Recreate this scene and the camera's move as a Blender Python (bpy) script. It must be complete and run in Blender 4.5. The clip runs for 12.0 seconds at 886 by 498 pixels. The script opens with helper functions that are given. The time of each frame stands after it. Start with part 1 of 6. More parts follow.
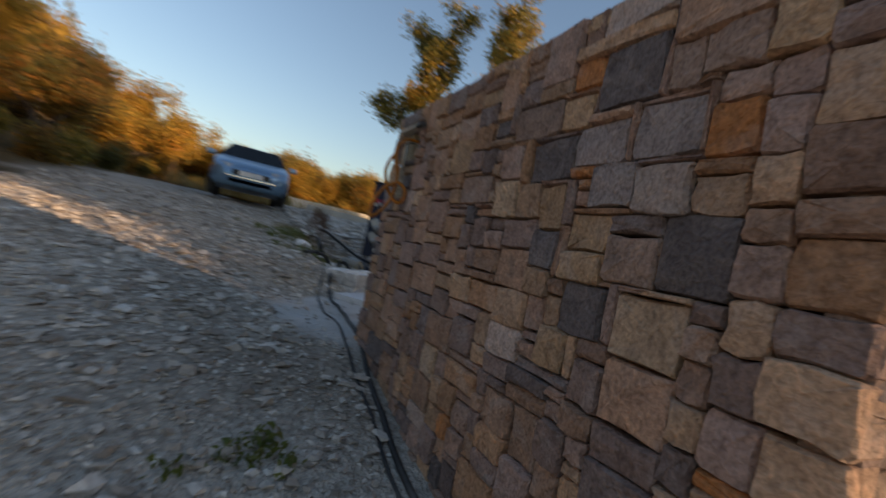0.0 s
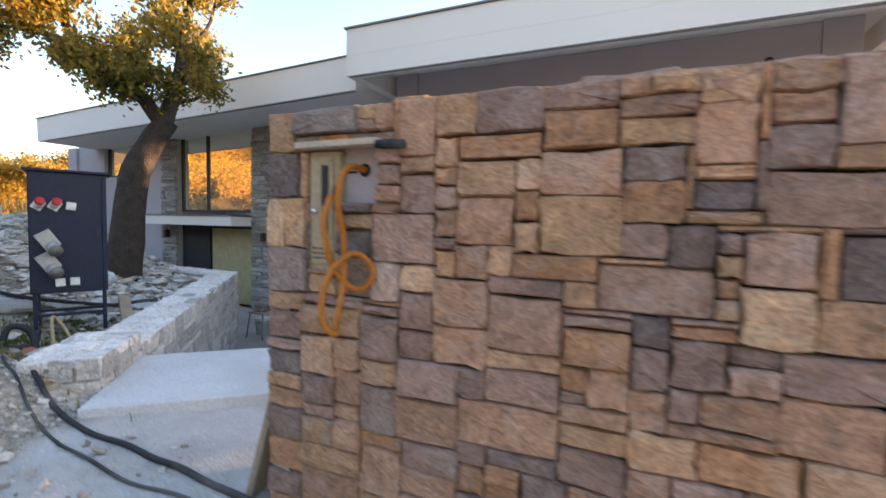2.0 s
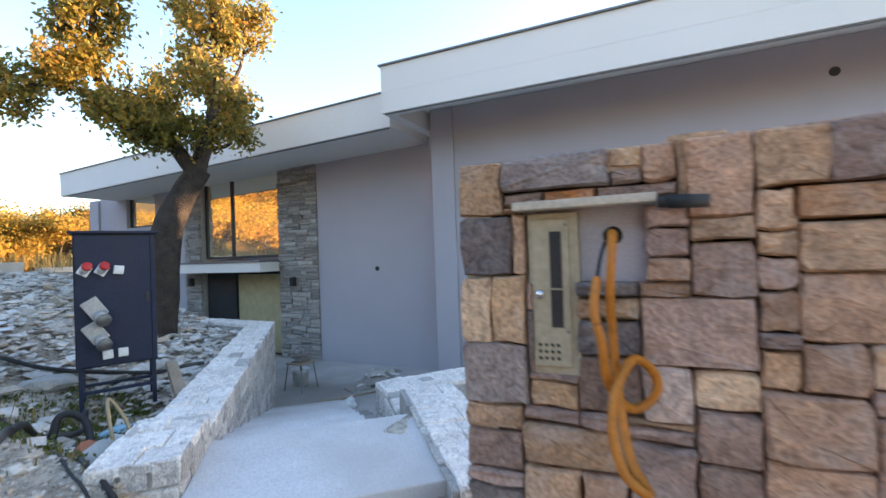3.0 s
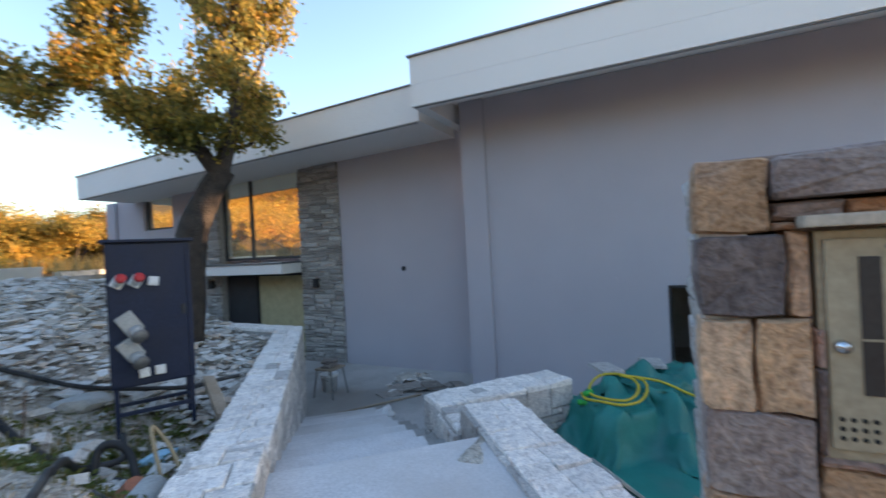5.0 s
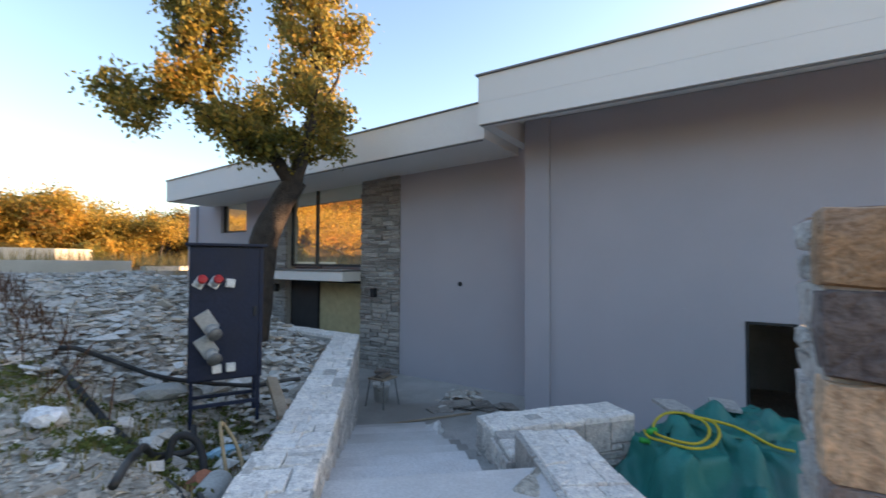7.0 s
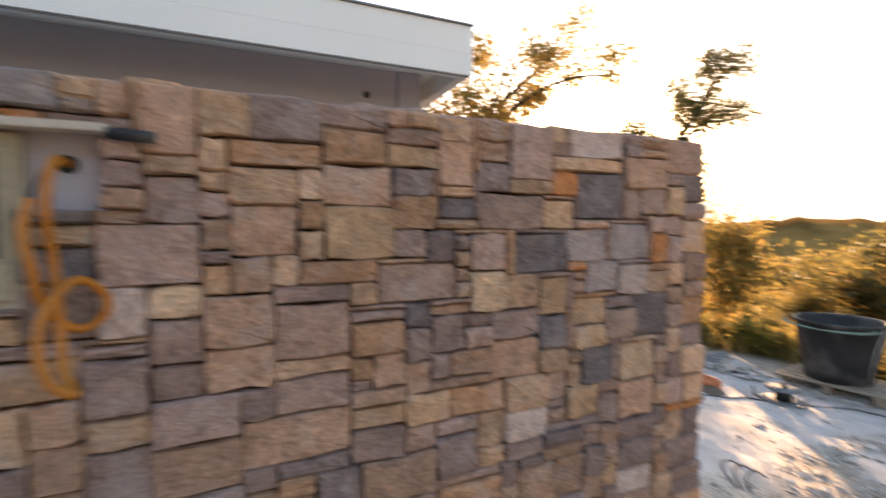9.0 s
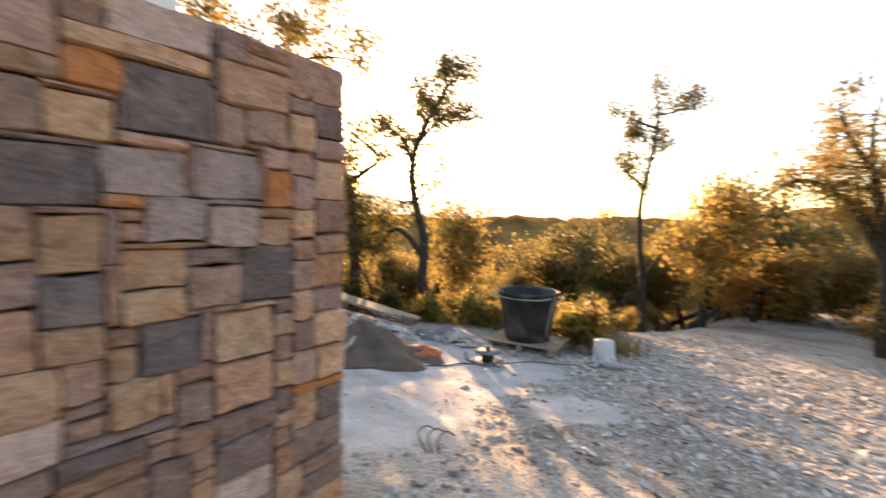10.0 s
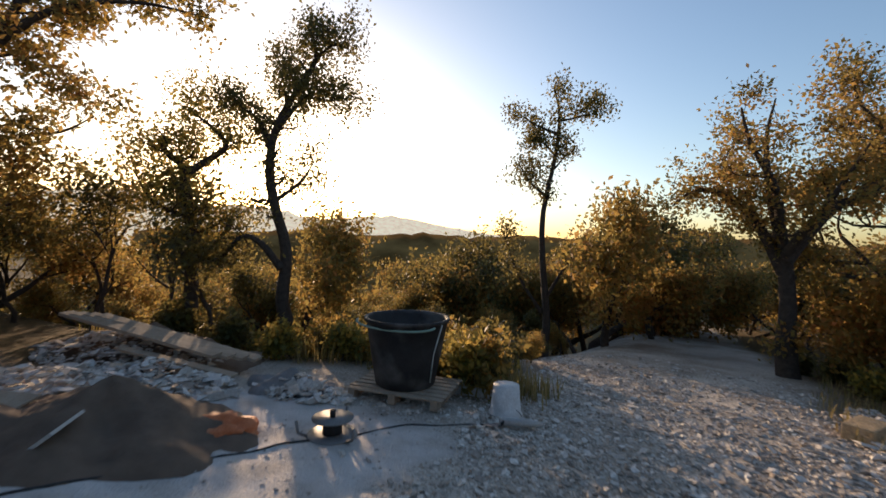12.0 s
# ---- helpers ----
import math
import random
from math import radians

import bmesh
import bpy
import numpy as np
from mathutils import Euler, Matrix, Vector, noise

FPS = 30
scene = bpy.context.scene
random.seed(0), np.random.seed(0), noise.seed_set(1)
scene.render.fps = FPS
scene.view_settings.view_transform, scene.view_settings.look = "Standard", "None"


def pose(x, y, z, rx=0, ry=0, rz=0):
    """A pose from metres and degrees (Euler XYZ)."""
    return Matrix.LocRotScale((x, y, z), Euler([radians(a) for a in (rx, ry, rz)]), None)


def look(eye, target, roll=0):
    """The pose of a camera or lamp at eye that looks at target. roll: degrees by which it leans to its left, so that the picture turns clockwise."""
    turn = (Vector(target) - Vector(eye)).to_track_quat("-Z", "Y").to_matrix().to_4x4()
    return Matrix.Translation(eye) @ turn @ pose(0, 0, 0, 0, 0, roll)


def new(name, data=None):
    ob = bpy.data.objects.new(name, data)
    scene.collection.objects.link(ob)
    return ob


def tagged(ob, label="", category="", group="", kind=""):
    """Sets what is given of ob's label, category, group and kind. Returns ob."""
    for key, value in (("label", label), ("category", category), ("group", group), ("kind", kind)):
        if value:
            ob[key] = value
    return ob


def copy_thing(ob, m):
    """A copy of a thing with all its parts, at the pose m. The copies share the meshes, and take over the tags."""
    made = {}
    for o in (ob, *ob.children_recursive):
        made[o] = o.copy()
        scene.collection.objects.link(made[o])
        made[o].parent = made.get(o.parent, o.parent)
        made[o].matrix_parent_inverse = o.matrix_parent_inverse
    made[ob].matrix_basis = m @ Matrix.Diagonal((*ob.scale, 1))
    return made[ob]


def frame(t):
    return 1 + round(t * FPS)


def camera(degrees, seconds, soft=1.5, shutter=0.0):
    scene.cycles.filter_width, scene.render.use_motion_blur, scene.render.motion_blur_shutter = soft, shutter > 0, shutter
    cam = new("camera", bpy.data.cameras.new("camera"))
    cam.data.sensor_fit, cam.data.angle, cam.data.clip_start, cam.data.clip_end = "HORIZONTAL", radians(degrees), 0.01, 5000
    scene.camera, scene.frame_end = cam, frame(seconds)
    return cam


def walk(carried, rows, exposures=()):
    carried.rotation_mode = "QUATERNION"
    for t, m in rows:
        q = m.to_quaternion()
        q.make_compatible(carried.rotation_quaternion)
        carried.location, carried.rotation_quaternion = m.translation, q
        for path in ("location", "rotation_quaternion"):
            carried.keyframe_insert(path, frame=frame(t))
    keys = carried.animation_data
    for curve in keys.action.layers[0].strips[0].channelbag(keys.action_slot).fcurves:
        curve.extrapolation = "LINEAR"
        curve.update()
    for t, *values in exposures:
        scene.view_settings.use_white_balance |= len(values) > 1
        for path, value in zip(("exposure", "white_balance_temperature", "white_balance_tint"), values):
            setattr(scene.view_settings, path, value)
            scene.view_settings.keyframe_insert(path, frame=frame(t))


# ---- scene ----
cam = camera(89.8, 12.0, soft=1.5, shutter=0.5)
PATH = [
    (0, (-0.053, 0.569, 1.31), (0.795, 2.381, 1.323), 11.9),
    (0.5, (-0.198, 0.988, 1.437), (1.176, 2.43, 1.263), 8.7),
    (1, (-0.357, 1.339, 1.58), (1.333, 2.402, 1.464), 5.4),
    (1.5, (-0.404, 1.728, 1.621), (1.407, 2.562, 1.47), 2.4),
    (2, (-0.395, 2.202, 1.738), (1.429, 3.015, 1.623), 1.2),
    (2.5, (-0.406, 2.627, 1.829), (1.408, 3.465, 1.735), -2.5),
    (2.7, (-0.366, 2.766, 1.85), (1.433, 3.639, 1.833), -2.1),
    (4.3, (-0.161, 3.416, 1.966), (1.718, 4.101, 1.978), -3.2),
    (4.5, (-0.156, 3.428, 1.965), (1.725, 4.107, 1.939), -3.4),
    (5, (-0.171, 3.465, 1.971), (1.628, 4.339, 1.963), -3.0),
    (5.5, (-0.211, 3.52, 1.999), (1.4, 4.704, 2.042), -1.7),
    (6, (-0.207, 3.598, 1.985), (1.294, 4.917, 2.044), -1.4),
    (6.2, (-0.154, 3.594, 2.001), (1.354, 4.907, 2.07), -1.5),
    (6.5, (-0.192, 3.584, 2.004), (1.38, 4.818, 2.078), -0.9),
    (6.7, (-0.194, 3.573, 2.006), (1.418, 4.754, 2.078), -0.2),
    (8.5, (-0.353, 2.935, 1.913), (1.641, 2.796, 1.849), -0.2),
    (9, (-0.49, 2.652, 1.75), (1.336, 1.842, 1.658), -0.3),
    (9.5, (-0.473, 2.348, 1.682), (1.092, 1.11, 1.542), -3.5),
    (10, (-0.475, 1.952, 1.58), (0.724, 0.356, 1.455), 1.3),
    (10.5, (-0.359, 1.491, 1.589), (0.564, -0.269, 1.365), 1.2),
    (11, (-0.224, 0.869, 1.533), (0.627, -0.935, 1.387), 4.2),
    (11.5, (-0.069, 0.198, 1.443), (0.781, -1.608, 1.319), 2.8),
    (12, (0.262, -0.496, 1.35), (1.11, -2.307, 1.316), 2.0),
]
walk(cam, [(t, look(eye, target, roll)) for t, eye, target, roll in PATH], exposures=((0, 0.41, 6470, 18), (0.5, 0.35, 6750, 18), (1.0, 1.34, 7020, 22), (1.5, 1.88, 7120, 24), (2.5, 2.36, 6520, 19), (4.5, 1.94, 6120, 17), (6.0, 1.80, 6370, 18), (6.7, 1.73, 6420, 18), (8.5, 1.91, 6920, 21), (9.5, 2.11, 7220, 22), (10.0, 1.96, 7220, 22), (10.5, 1.46, 7120, 22), (11.0, 0.86, 6470, 18), (11.5, 0.56, 6320, 17), (12.0, 0.33, 5870, 15)))


# ---- light ----
SUN_AZ, SUN_EL = radians(-43.1), radians(6.9)
world = bpy.data.worlds.new("sky")
scene.world = world
world.use_nodes = True
wn = world.node_tree
wn.nodes.clear()
sky = wn.nodes.new("ShaderNodeTexSky")
sky.sky_type, sky.sun_disc = "NISHITA", False
sky.sun_elevation, sky.sun_rotation = SUN_EL, math.pi / 2 - SUN_AZ
sky.air_density, sky.dust_density, sky.ozone_density = 1.0, 1.2, 1.4
bg = wn.nodes.new("ShaderNodeBackground")
bg.inputs["Strength"].default_value = 0.2
wo = wn.nodes.new("ShaderNodeOutputWorld")
wn.links.new(sky.outputs[0], bg.inputs["Color"])
wn.links.new(bg.outputs[0], wo.inputs["Surface"])
sun_data = bpy.data.lights.new("sun", "SUN")
sun_data.energy, sun_data.angle, sun_data.color = 5.0, radians(0.6), (1.0, 0.66, 0.36)
sun_ob = new("sun", sun_data)
sun_dir = Vector((math.cos(SUN_EL) * math.cos(SUN_AZ), math.cos(SUN_EL) * math.sin(SUN_AZ), math.sin(SUN_EL)))
sun_ob.matrix_world = look(sun_dir * 60, (0, 0, 0))


# ---- materials ----
def nodes_of(name, rough=0.8, metal=0.0, spec=0.5):
    m = bpy.data.materials.new(name)
    m.use_nodes = True
    nt = m.node_tree
    p = nt.nodes["Principled BSDF"]
    p.inputs["Roughness"].default_value, p.inputs["Metallic"].default_value = rough, metal
    p.inputs["Specular IOR Level"].default_value = spec
    return m, nt, p


def tex(nt, scale, detail=5.0, kind="noise", coord="Object"):
    c = nt.nodes.new("ShaderNodeTexCoord")
    n = nt.nodes.new("ShaderNodeTexVoronoi" if kind == "voronoi" else "ShaderNodeTexNoise")
    n.inputs["Scale"].default_value = scale
    if kind == "noise":
        n.inputs["Detail"].default_value = detail
    nt.links.new(c.outputs[coord], n.inputs["Vector"])
    return n.outputs["Distance" if kind == "voronoi" else "Fac"]


def ramp(nt, fac, stops):
    r = nt.nodes.new("ShaderNodeValToRGB")
    el = r.color_ramp.elements
    while len(el) < len(stops):
        el.new(0.5)
    for e, (at, col) in zip(el, stops):
        e.position, e.color = at, (*col, 1)
    nt.links.new(fac, r.inputs["Fac"])
    return r.outputs["Color"]


def mix(nt, fac, a, b, how="MIX"):
    n = nt.nodes.new("ShaderNodeMix")
    n.data_type, n.blend_type = "RGBA", how
    for sock, v in ((n.inputs[0], fac), (n.inputs[6], a), (n.inputs[7], b)):
        if isinstance(v, (int, float)):
            sock.default_value = v
        elif isinstance(v, tuple):
            sock.default_value = (*v, 1)
        else:
            nt.links.new(v, sock)
    return n.outputs[2]


def bump(nt, p, height, strength=0.4, distance=0.02):
    b = nt.nodes.new("ShaderNodeBump")
    b.inputs["Strength"].default_value, b.inputs["Distance"].default_value = strength, distance
    nt.links.new(height, b.inputs["Height"])
    nt.links.new(b.outputs[0], p.inputs["Normal"])


def surface(name, dark, light, scale=6.0, fine=60.0, rough=0.85, metal=0.0, relief=0.3, distance=0.01, spec=0.4, stain=None):
    """Two scales of tone (patches and grain) and a fine relief."""
    m, nt, p = nodes_of(name, rough, metal, spec)
    big, small = tex(nt, scale), tex(nt, fine, 3)
    col = ramp(nt, big, ((0.3, dark), (0.7, light)))
    col = mix(nt, 0.35, col, ramp(nt, small, ((0.3, tuple(c * 0.7 for c in dark)), (0.7, tuple(min(1, c * 1.25) for c in light)))))
    if stain:
        col = mix(nt, ramp(nt, tex(nt, scale * 0.35, 6), ((0.5, (0, 0, 0)), (0.68, (0.8, 0.8, 0.8)))), col, stain)
    nt.links.new(col, p.inputs["Base Color"])
    bump(nt, p, small, relief, distance)
    return m


def stone_material(name, proud=0.5, mottle=0.55):
    """Natural stone: each piece takes its tone from its object colour, with pale and rusty mottling, blotches and pitting."""
    m, nt, p = nodes_of(name, 0.88, 0, 0.3)
    info = nt.nodes.new("ShaderNodeObjectInfo")
    geo = nt.nodes.new("ShaderNodeNewGeometry")
    shift = nt.nodes.new("ShaderNodeVectorMath")
    shift.operation = "MULTIPLY_ADD"
    nt.links.new(info.outputs["Random"], shift.inputs[0])
    shift.inputs[1].default_value = (37.0, 11.0, 23.0)
    nt.links.new(geo.outputs["Position"], shift.inputs[2])

    def grain_at(scale, detail, warp=0.0):
        n = nt.nodes.new("ShaderNodeTexNoise")
        n.inputs["Scale"].default_value, n.inputs["Detail"].default_value, n.inputs["Distortion"].default_value = scale, detail, warp
        nt.links.new(shift.outputs[0], n.inputs["Vector"])
        return n.outputs["Fac"]

    patch, blotch, fine = grain_at(8, 5, 0.6), grain_at(24, 6, 0.8), grain_at(95, 5)
    tone = ramp(nt, blotch, ((0.3, (0.6, 0.57, 0.56)), (0.48, (0.96, 0.95, 0.95)), (0.6, (1.08, 1.06, 1.04)), (0.74, (1.45, 1.38, 1.28))))
    col = mix(nt, 0.8, info.outputs["Color"], tone, "MULTIPLY")
    pale = mix(nt, 0.5, info.outputs["Color"], (0.50, 0.43, 0.39))
    col = mix(nt, ramp(nt, patch, ((0.54, (0, 0, 0)), (0.66, (mottle,) * 3))), col, pale)
    dark = mix(nt, 0.6, info.outputs["Color"], (0.10, 0.085, 0.08))
    col = mix(nt, ramp(nt, patch, ((0.3, (mottle,) * 3), (0.42, (0, 0, 0)))), col, dark)
    speck = ramp(nt, fine, ((0.3, (0.6, 0.58, 0.57)), (0.52, (1, 1, 1)), (0.75, (1.3, 1.29, 1.27))))
    col = mix(nt, 0.75, col, speck, "MULTIPLY")
    nt.links.new(col, p.inputs["Base Color"])
    h = nt.nodes.new("ShaderNodeMath")
    h.operation = "MULTIPLY_ADD"
    nt.links.new(blotch, h.inputs[0])
    h.inputs[1].default_value = 1.6
    nt.links.new(fine, h.inputs[2])
    bump(nt, p, h.outputs[0], proud, 0.018)
    return m


def island_material(name, stops, rough=0.9, scale=40.0, relief=0.3):
    """Loose pieces in one mesh: a tone for each piece, with grain."""
    m, nt, p = nodes_of(name, rough, 0, 0.25)
    geo = nt.nodes.new("ShaderNodeNewGeometry")
    col = ramp(nt, geo.outputs["Random Per Island"], stops)
    fine = tex(nt, scale, 4)
    col = mix(nt, 0.6, col, ramp(nt, fine, ((0.3, (0.6, 0.6, 0.6)), (0.6, (1.1, 1.1, 1.1)))), "MULTIPLY")
    nt.links.new(col, p.inputs["Base Color"])
    bump(nt, p, fine, relief, 0.01)
    return m


def leaf_material(name, stops, through_light=0.45):
    m, nt, p = nodes_of(name, 0.6, 0, 0.3)
    geo = nt.nodes.new("ShaderNodeNewGeometry")
    patch = tex(nt, 0.55, 3)
    add = nt.nodes.new("ShaderNodeMath")
    add.operation = "MULTIPLY_ADD"
    nt.links.new(geo.outputs["Random Per Island"], add.inputs[0])
    add.inputs[1].default_value = 0.55
    nt.links.new(patch, add.inputs[2])
    sub = nt.nodes.new("ShaderNodeMath")
    sub.operation = "SUBTRACT"
    nt.links.new(add.outputs[0], sub.inputs[0])
    sub.inputs[1].default_value = 0.27
    col = ramp(nt, sub.outputs[0], stops)
    nt.links.new(col, p.inputs["Base Color"])
    tr = nt.nodes.new("ShaderNodeBsdfTranslucent")
    nt.links.new(mix(nt, 0.35, col, (1.0, 0.75, 0.25), "SCREEN"), tr.inputs["Color"])
    ms = nt.nodes.new("ShaderNodeMixShader")
    ms.inputs[0].default_value = through_light
    nt.links.new(p.outputs[0], ms.inputs[1])
    nt.links.new(tr.outputs[0], ms.inputs[2])
    nt.links.new(ms.outputs[0], nt.nodes["Material Output"].inputs["Surface"])
    return m


def ground_material():
    """Crushed limestone, trodden dust, dry earth and thin weeds, by noise at several sizes."""
    m, nt, p = nodes_of("crushed_limestone", 0.95, 0, 0.2)
    peb = tex(nt, 26, kind="voronoi")
    peb2 = tex(nt, 70, kind="voronoi")
    cloud = tex(nt, 0.7, 6)
    grit = tex(nt, 120, 4)
    col = ramp(nt, cloud, ((0.35, (0.34, 0.295, 0.24)), (0.5, (0.46, 0.415, 0.35)), (0.66, (0.58, 0.54, 0.47))))
    col = mix(nt, 0.55, col, ramp(nt, peb, ((0.0, (1.35, 1.32, 1.28)), (0.45, (1, 1, 1)), (0.75, (0.5, 0.47, 0.43)))), "MULTIPLY")
    col = mix(nt, 0.5, col, ramp(nt, grit, ((0.3, (0.6, 0.58, 0.55)), (0.6, (1.15, 1.15, 1.15)))), "MULTIPLY")
    dust = nt.nodes.new("ShaderNodeAttribute")
    dust.attribute_name = "dust"
    litter = nt.nodes.new("ShaderNodeAttribute")
    litter.attribute_name = "litter"
    pale = ramp(nt, tex(nt, 2.3, 8), ((0.3, (0.46, 0.43, 0.39)), (0.5, (0.6, 0.58, 0.55)), (0.7, (0.7, 0.68, 0.65))))
    pale = mix(nt, 0.4, pale, ramp(nt, grit, ((0.3, (0.7, 0.7, 0.7)), (0.6, (1.1, 1.1, 1.1)))), "MULTIPLY")
    col = mix(nt, dust.outputs["Fac"], col, pale)
    leafy = ramp(nt, tex(nt, 9, 7), ((0.3, (0.05, 0.045, 0.018)), (0.5, (0.11, 0.075, 0.03)), (0.7, (0.17, 0.105, 0.04))))
    col = mix(nt, litter.outputs["Fac"], col, leafy)
    nt.links.new(col, p.inputs["Base Color"])
    inv = nt.nodes.new("ShaderNodeMath")
    inv.operation = "MULTIPLY_ADD"
    nt.links.new(peb, inv.inputs[0])
    inv.inputs[1].default_value = -1.0
    nt.links.new(peb2, inv.inputs[2])
    bump(nt, p, inv.outputs[0], 0.55, 0.03)
    return m


M_GROUND = ground_material()
M_STONE = stone_material("wall_stone", 0.6)
M_WHITE_STONE = stone_material("pale_limestone", 0.5, 0.25)
M_MORTAR = surface("lime_mortar", (0.36, 0.34, 0.31), (0.5, 0.48, 0.45), 12, 90, 0.95, relief=0.6)
# mortar with the shade of deep joints put into its colour
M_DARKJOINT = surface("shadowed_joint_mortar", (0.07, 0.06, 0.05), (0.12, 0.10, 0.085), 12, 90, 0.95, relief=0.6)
M_RENDER = surface("grey_facade_render", (0.40, 0.385, 0.415), (0.455, 0.435, 0.465), 0.8, 220, 0.92, relief=0.25, distance=0.004)
M_FASCIA = surface("white_roof_edge_render", (0.78, 0.74, 0.69), (0.84, 0.80, 0.75), 0.6, 160, 0.9, relief=0.15, distance=0.003)
M_METALCAP = surface("grey_flashing", (0.16, 0.16, 0.165), (0.22, 0.22, 0.22), 3, 60, 0.5, 0.6, relief=0.05)
M_CONCRETE = surface("raw_concrete", (0.38, 0.37, 0.35), (0.52, 0.51, 0.49), 1.6, 45, 0.9, relief=0.35, stain=(0.27, 0.255, 0.23))
M_STEP = surface("dusty_white_slab", (0.58, 0.575, 0.57), (0.74, 0.735, 0.73), 2.2, 70, 0.88, relief=0.2, stain=(0.5, 0.49, 0.47))
_nt = M_STEP.node_tree
_p = _nt.nodes["Principled BSDF"]
_tone = ramp(_nt, _nt.nodes.new("ShaderNodeObjectInfo").outputs["Random"], ((0.0, (0.84, 0.84, 0.85)), (1.0, (1.04, 1.04, 1.04))))
_nt.links.new(mix(_nt, 1.0, _p.inputs["Base Color"].links[0].from_socket, _tone, "MULTIPLY"), _p.inputs["Base Color"])
M_FRAME = surface("anthracite_frame", (0.02, 0.021, 0.023), (0.035, 0.036, 0.038), 4, 80, 0.45, relief=0.05)
M_BOX = surface("dark_blue_paint", (0.007, 0.012, 0.034), (0.012, 0.019, 0.048), 5, 40, 0.55, relief=0.12, stain=(0.018, 0.02, 0.035))
M_BARK = surface("oak_bark", (0.03, 0.024, 0.019), (0.08, 0.062, 0.048), 9, 45, 0.95, relief=0.9, distance=0.03)
M_LEAF_GREEN = leaf_material("oak_leaf_turning", ((0.2, (0.03, 0.05, 0.012)), (0.42, (0.09, 0.105, 0.017)), (0.62, (0.28, 0.2, 0.02)), (0.85, (0.42, 0.2, 0.03))))
M_LEAF_AUTUMN = leaf_material("autumn_leaf", ((0.15, (0.04, 0.05, 0.012)), (0.42, (0.13, 0.095, 0.016)), (0.65, (0.26, 0.12, 0.017)), (0.9, (0.3, 0.09, 0.02))))
M_LEAF_GOLD = leaf_material("golden_leaf", ((0.15, (0.09, 0.095, 0.015)), (0.4, (0.3, 0.2, 0.025)), (0.65, (0.5, 0.29, 0.035)), (0.9, (0.5, 0.19, 0.03))))
M_LEAF_DARK = leaf_material("evergreen_leaf", ((0.2, (0.012, 0.022, 0.007)), (0.6, (0.035, 0.05, 0.012)), (0.9, (0.11, 0.09, 0.015))), 0.3)
M_TARP = surface("teal_tarpaulin", (0.012, 0.16, 0.14), (0.025, 0.24, 0.205), 3, 120, 0.5, relief=0.3, stain=(0.1, 0.2, 0.19))
M_BLACKRUBBER = surface("black_rubber", (0.012, 0.012, 0.013), (0.03, 0.03, 0.03), 6, 60, 0.65, relief=0.2, stain=(0.13, 0.125, 0.115))
M_GLASS, _nt, _p = nodes_of("mirror_coated_glass", 0.02, 0, 0.5)
_p.inputs["Base Color"].default_value = (0.95, 0.92, 0.78, 1)
_p.inputs["Metallic"].default_value = 0.85


def flat(name, col, rough=0.6, metal=0.0, vary=0.18):
    return surface(name, tuple(c * (1 - vary) for c in col), tuple(min(1, c * (1 + vary)) for c in col), 7, 70, rough, metal, relief=0.1, distance=0.005)


# ---- mesh helpers ----
def link_mesh(name, bm, material, parent=None, smooth=False):
    me = bpy.data.meshes.new(name)
    bm.to_mesh(me)
    bm.free()
    me.materials.append(material)
    if smooth:
        me.polygons.foreach_set("use_smooth", [True] * len(me.polygons))
    ob = new(name, me)
    ob.parent = parent
    return ob


def part(name, bm, material, parent, label="", smooth=False):
    ob = link_mesh(name, bm, material, parent, smooth)
    return tagged(ob, label) if label else ob


def raw(name, verts, faces, material, parent=None, smooth=False):
    me = bpy.data.meshes.new(name)
    me.from_pydata(verts, [], faces)
    me.materials.append(material)
    if smooth:
        me.polygons.foreach_set("use_smooth", [True] * len(me.polygons))
    ob = new(name, me)
    ob.parent = parent
    return ob


def box(x0, y0, z0, x1, y1, z1, bevel=0.0, m=None, bm=None):
    own = bm is None
    bm = bmesh.new() if own else bm
    r = bmesh.ops.create_cube(bm, size=1.0)
    vs = r["verts"]
    for v in vs:
        v.co = Vector(((x0 + x1) / 2 + v.co.x * (x1 - x0), (y0 + y1) / 2 + v.co.y * (y1 - y0), (z0 + z1) / 2 + v.co.z * (z1 - z0)))
    if bevel:
        es = list({e for v in vs for e in v.link_edges})
        out = bmesh.ops.bevel(bm, geom=es, offset=bevel, segments=2, affect="EDGES", profile=0.7)
        vs = [v for v in out["verts"]] if own is False else bm.verts
    if m is not None:
        bmesh.ops.transform(bm, matrix=m, verts=list(bm.verts) if own else list(vs))
    return bm


def tube(points, radii, sides=8, bm=None, cap=True):
    bm = bm or bmesh.new()
    pts = [Vector(p) for p in points]
    if isinstance(radii, (int, float)):
        radii = [radii] * len(pts)
    rings = []
    up = Vector((0.13, 0.21, 1)).normalized()
    for i, p in enumerate(pts):
        d = (pts[min(i + 1, len(pts) - 1)] - pts[max(i - 1, 0)])
        d = d.normalized() if d.length else Vector((0, 0, 1))
        a = d.cross(up)
        if a.length < 0.1:
            a = d.cross(Vector((1, 0, 0)))
        a.normalize()
        b = d.cross(a)
        rings.append([bm.verts.new(p + (a * math.cos(2 * math.pi * k / sides) + b * math.sin(2 * math.pi * k / sides)) * radii[i]) for k in range(sides)])
    for r, s in zip(rings, rings[1:]):
        for k in range(sides):
            bm.faces.new((r[k], r[(k + 1) % sides], s[(k + 1) % sides], s[k]))
    if cap:
        bm.faces.new(rings[0])
        bm.faces.new(rings[-1][::-1])
    bmesh.ops.recalc_face_normals(bm, faces=bm.faces)
    return bm


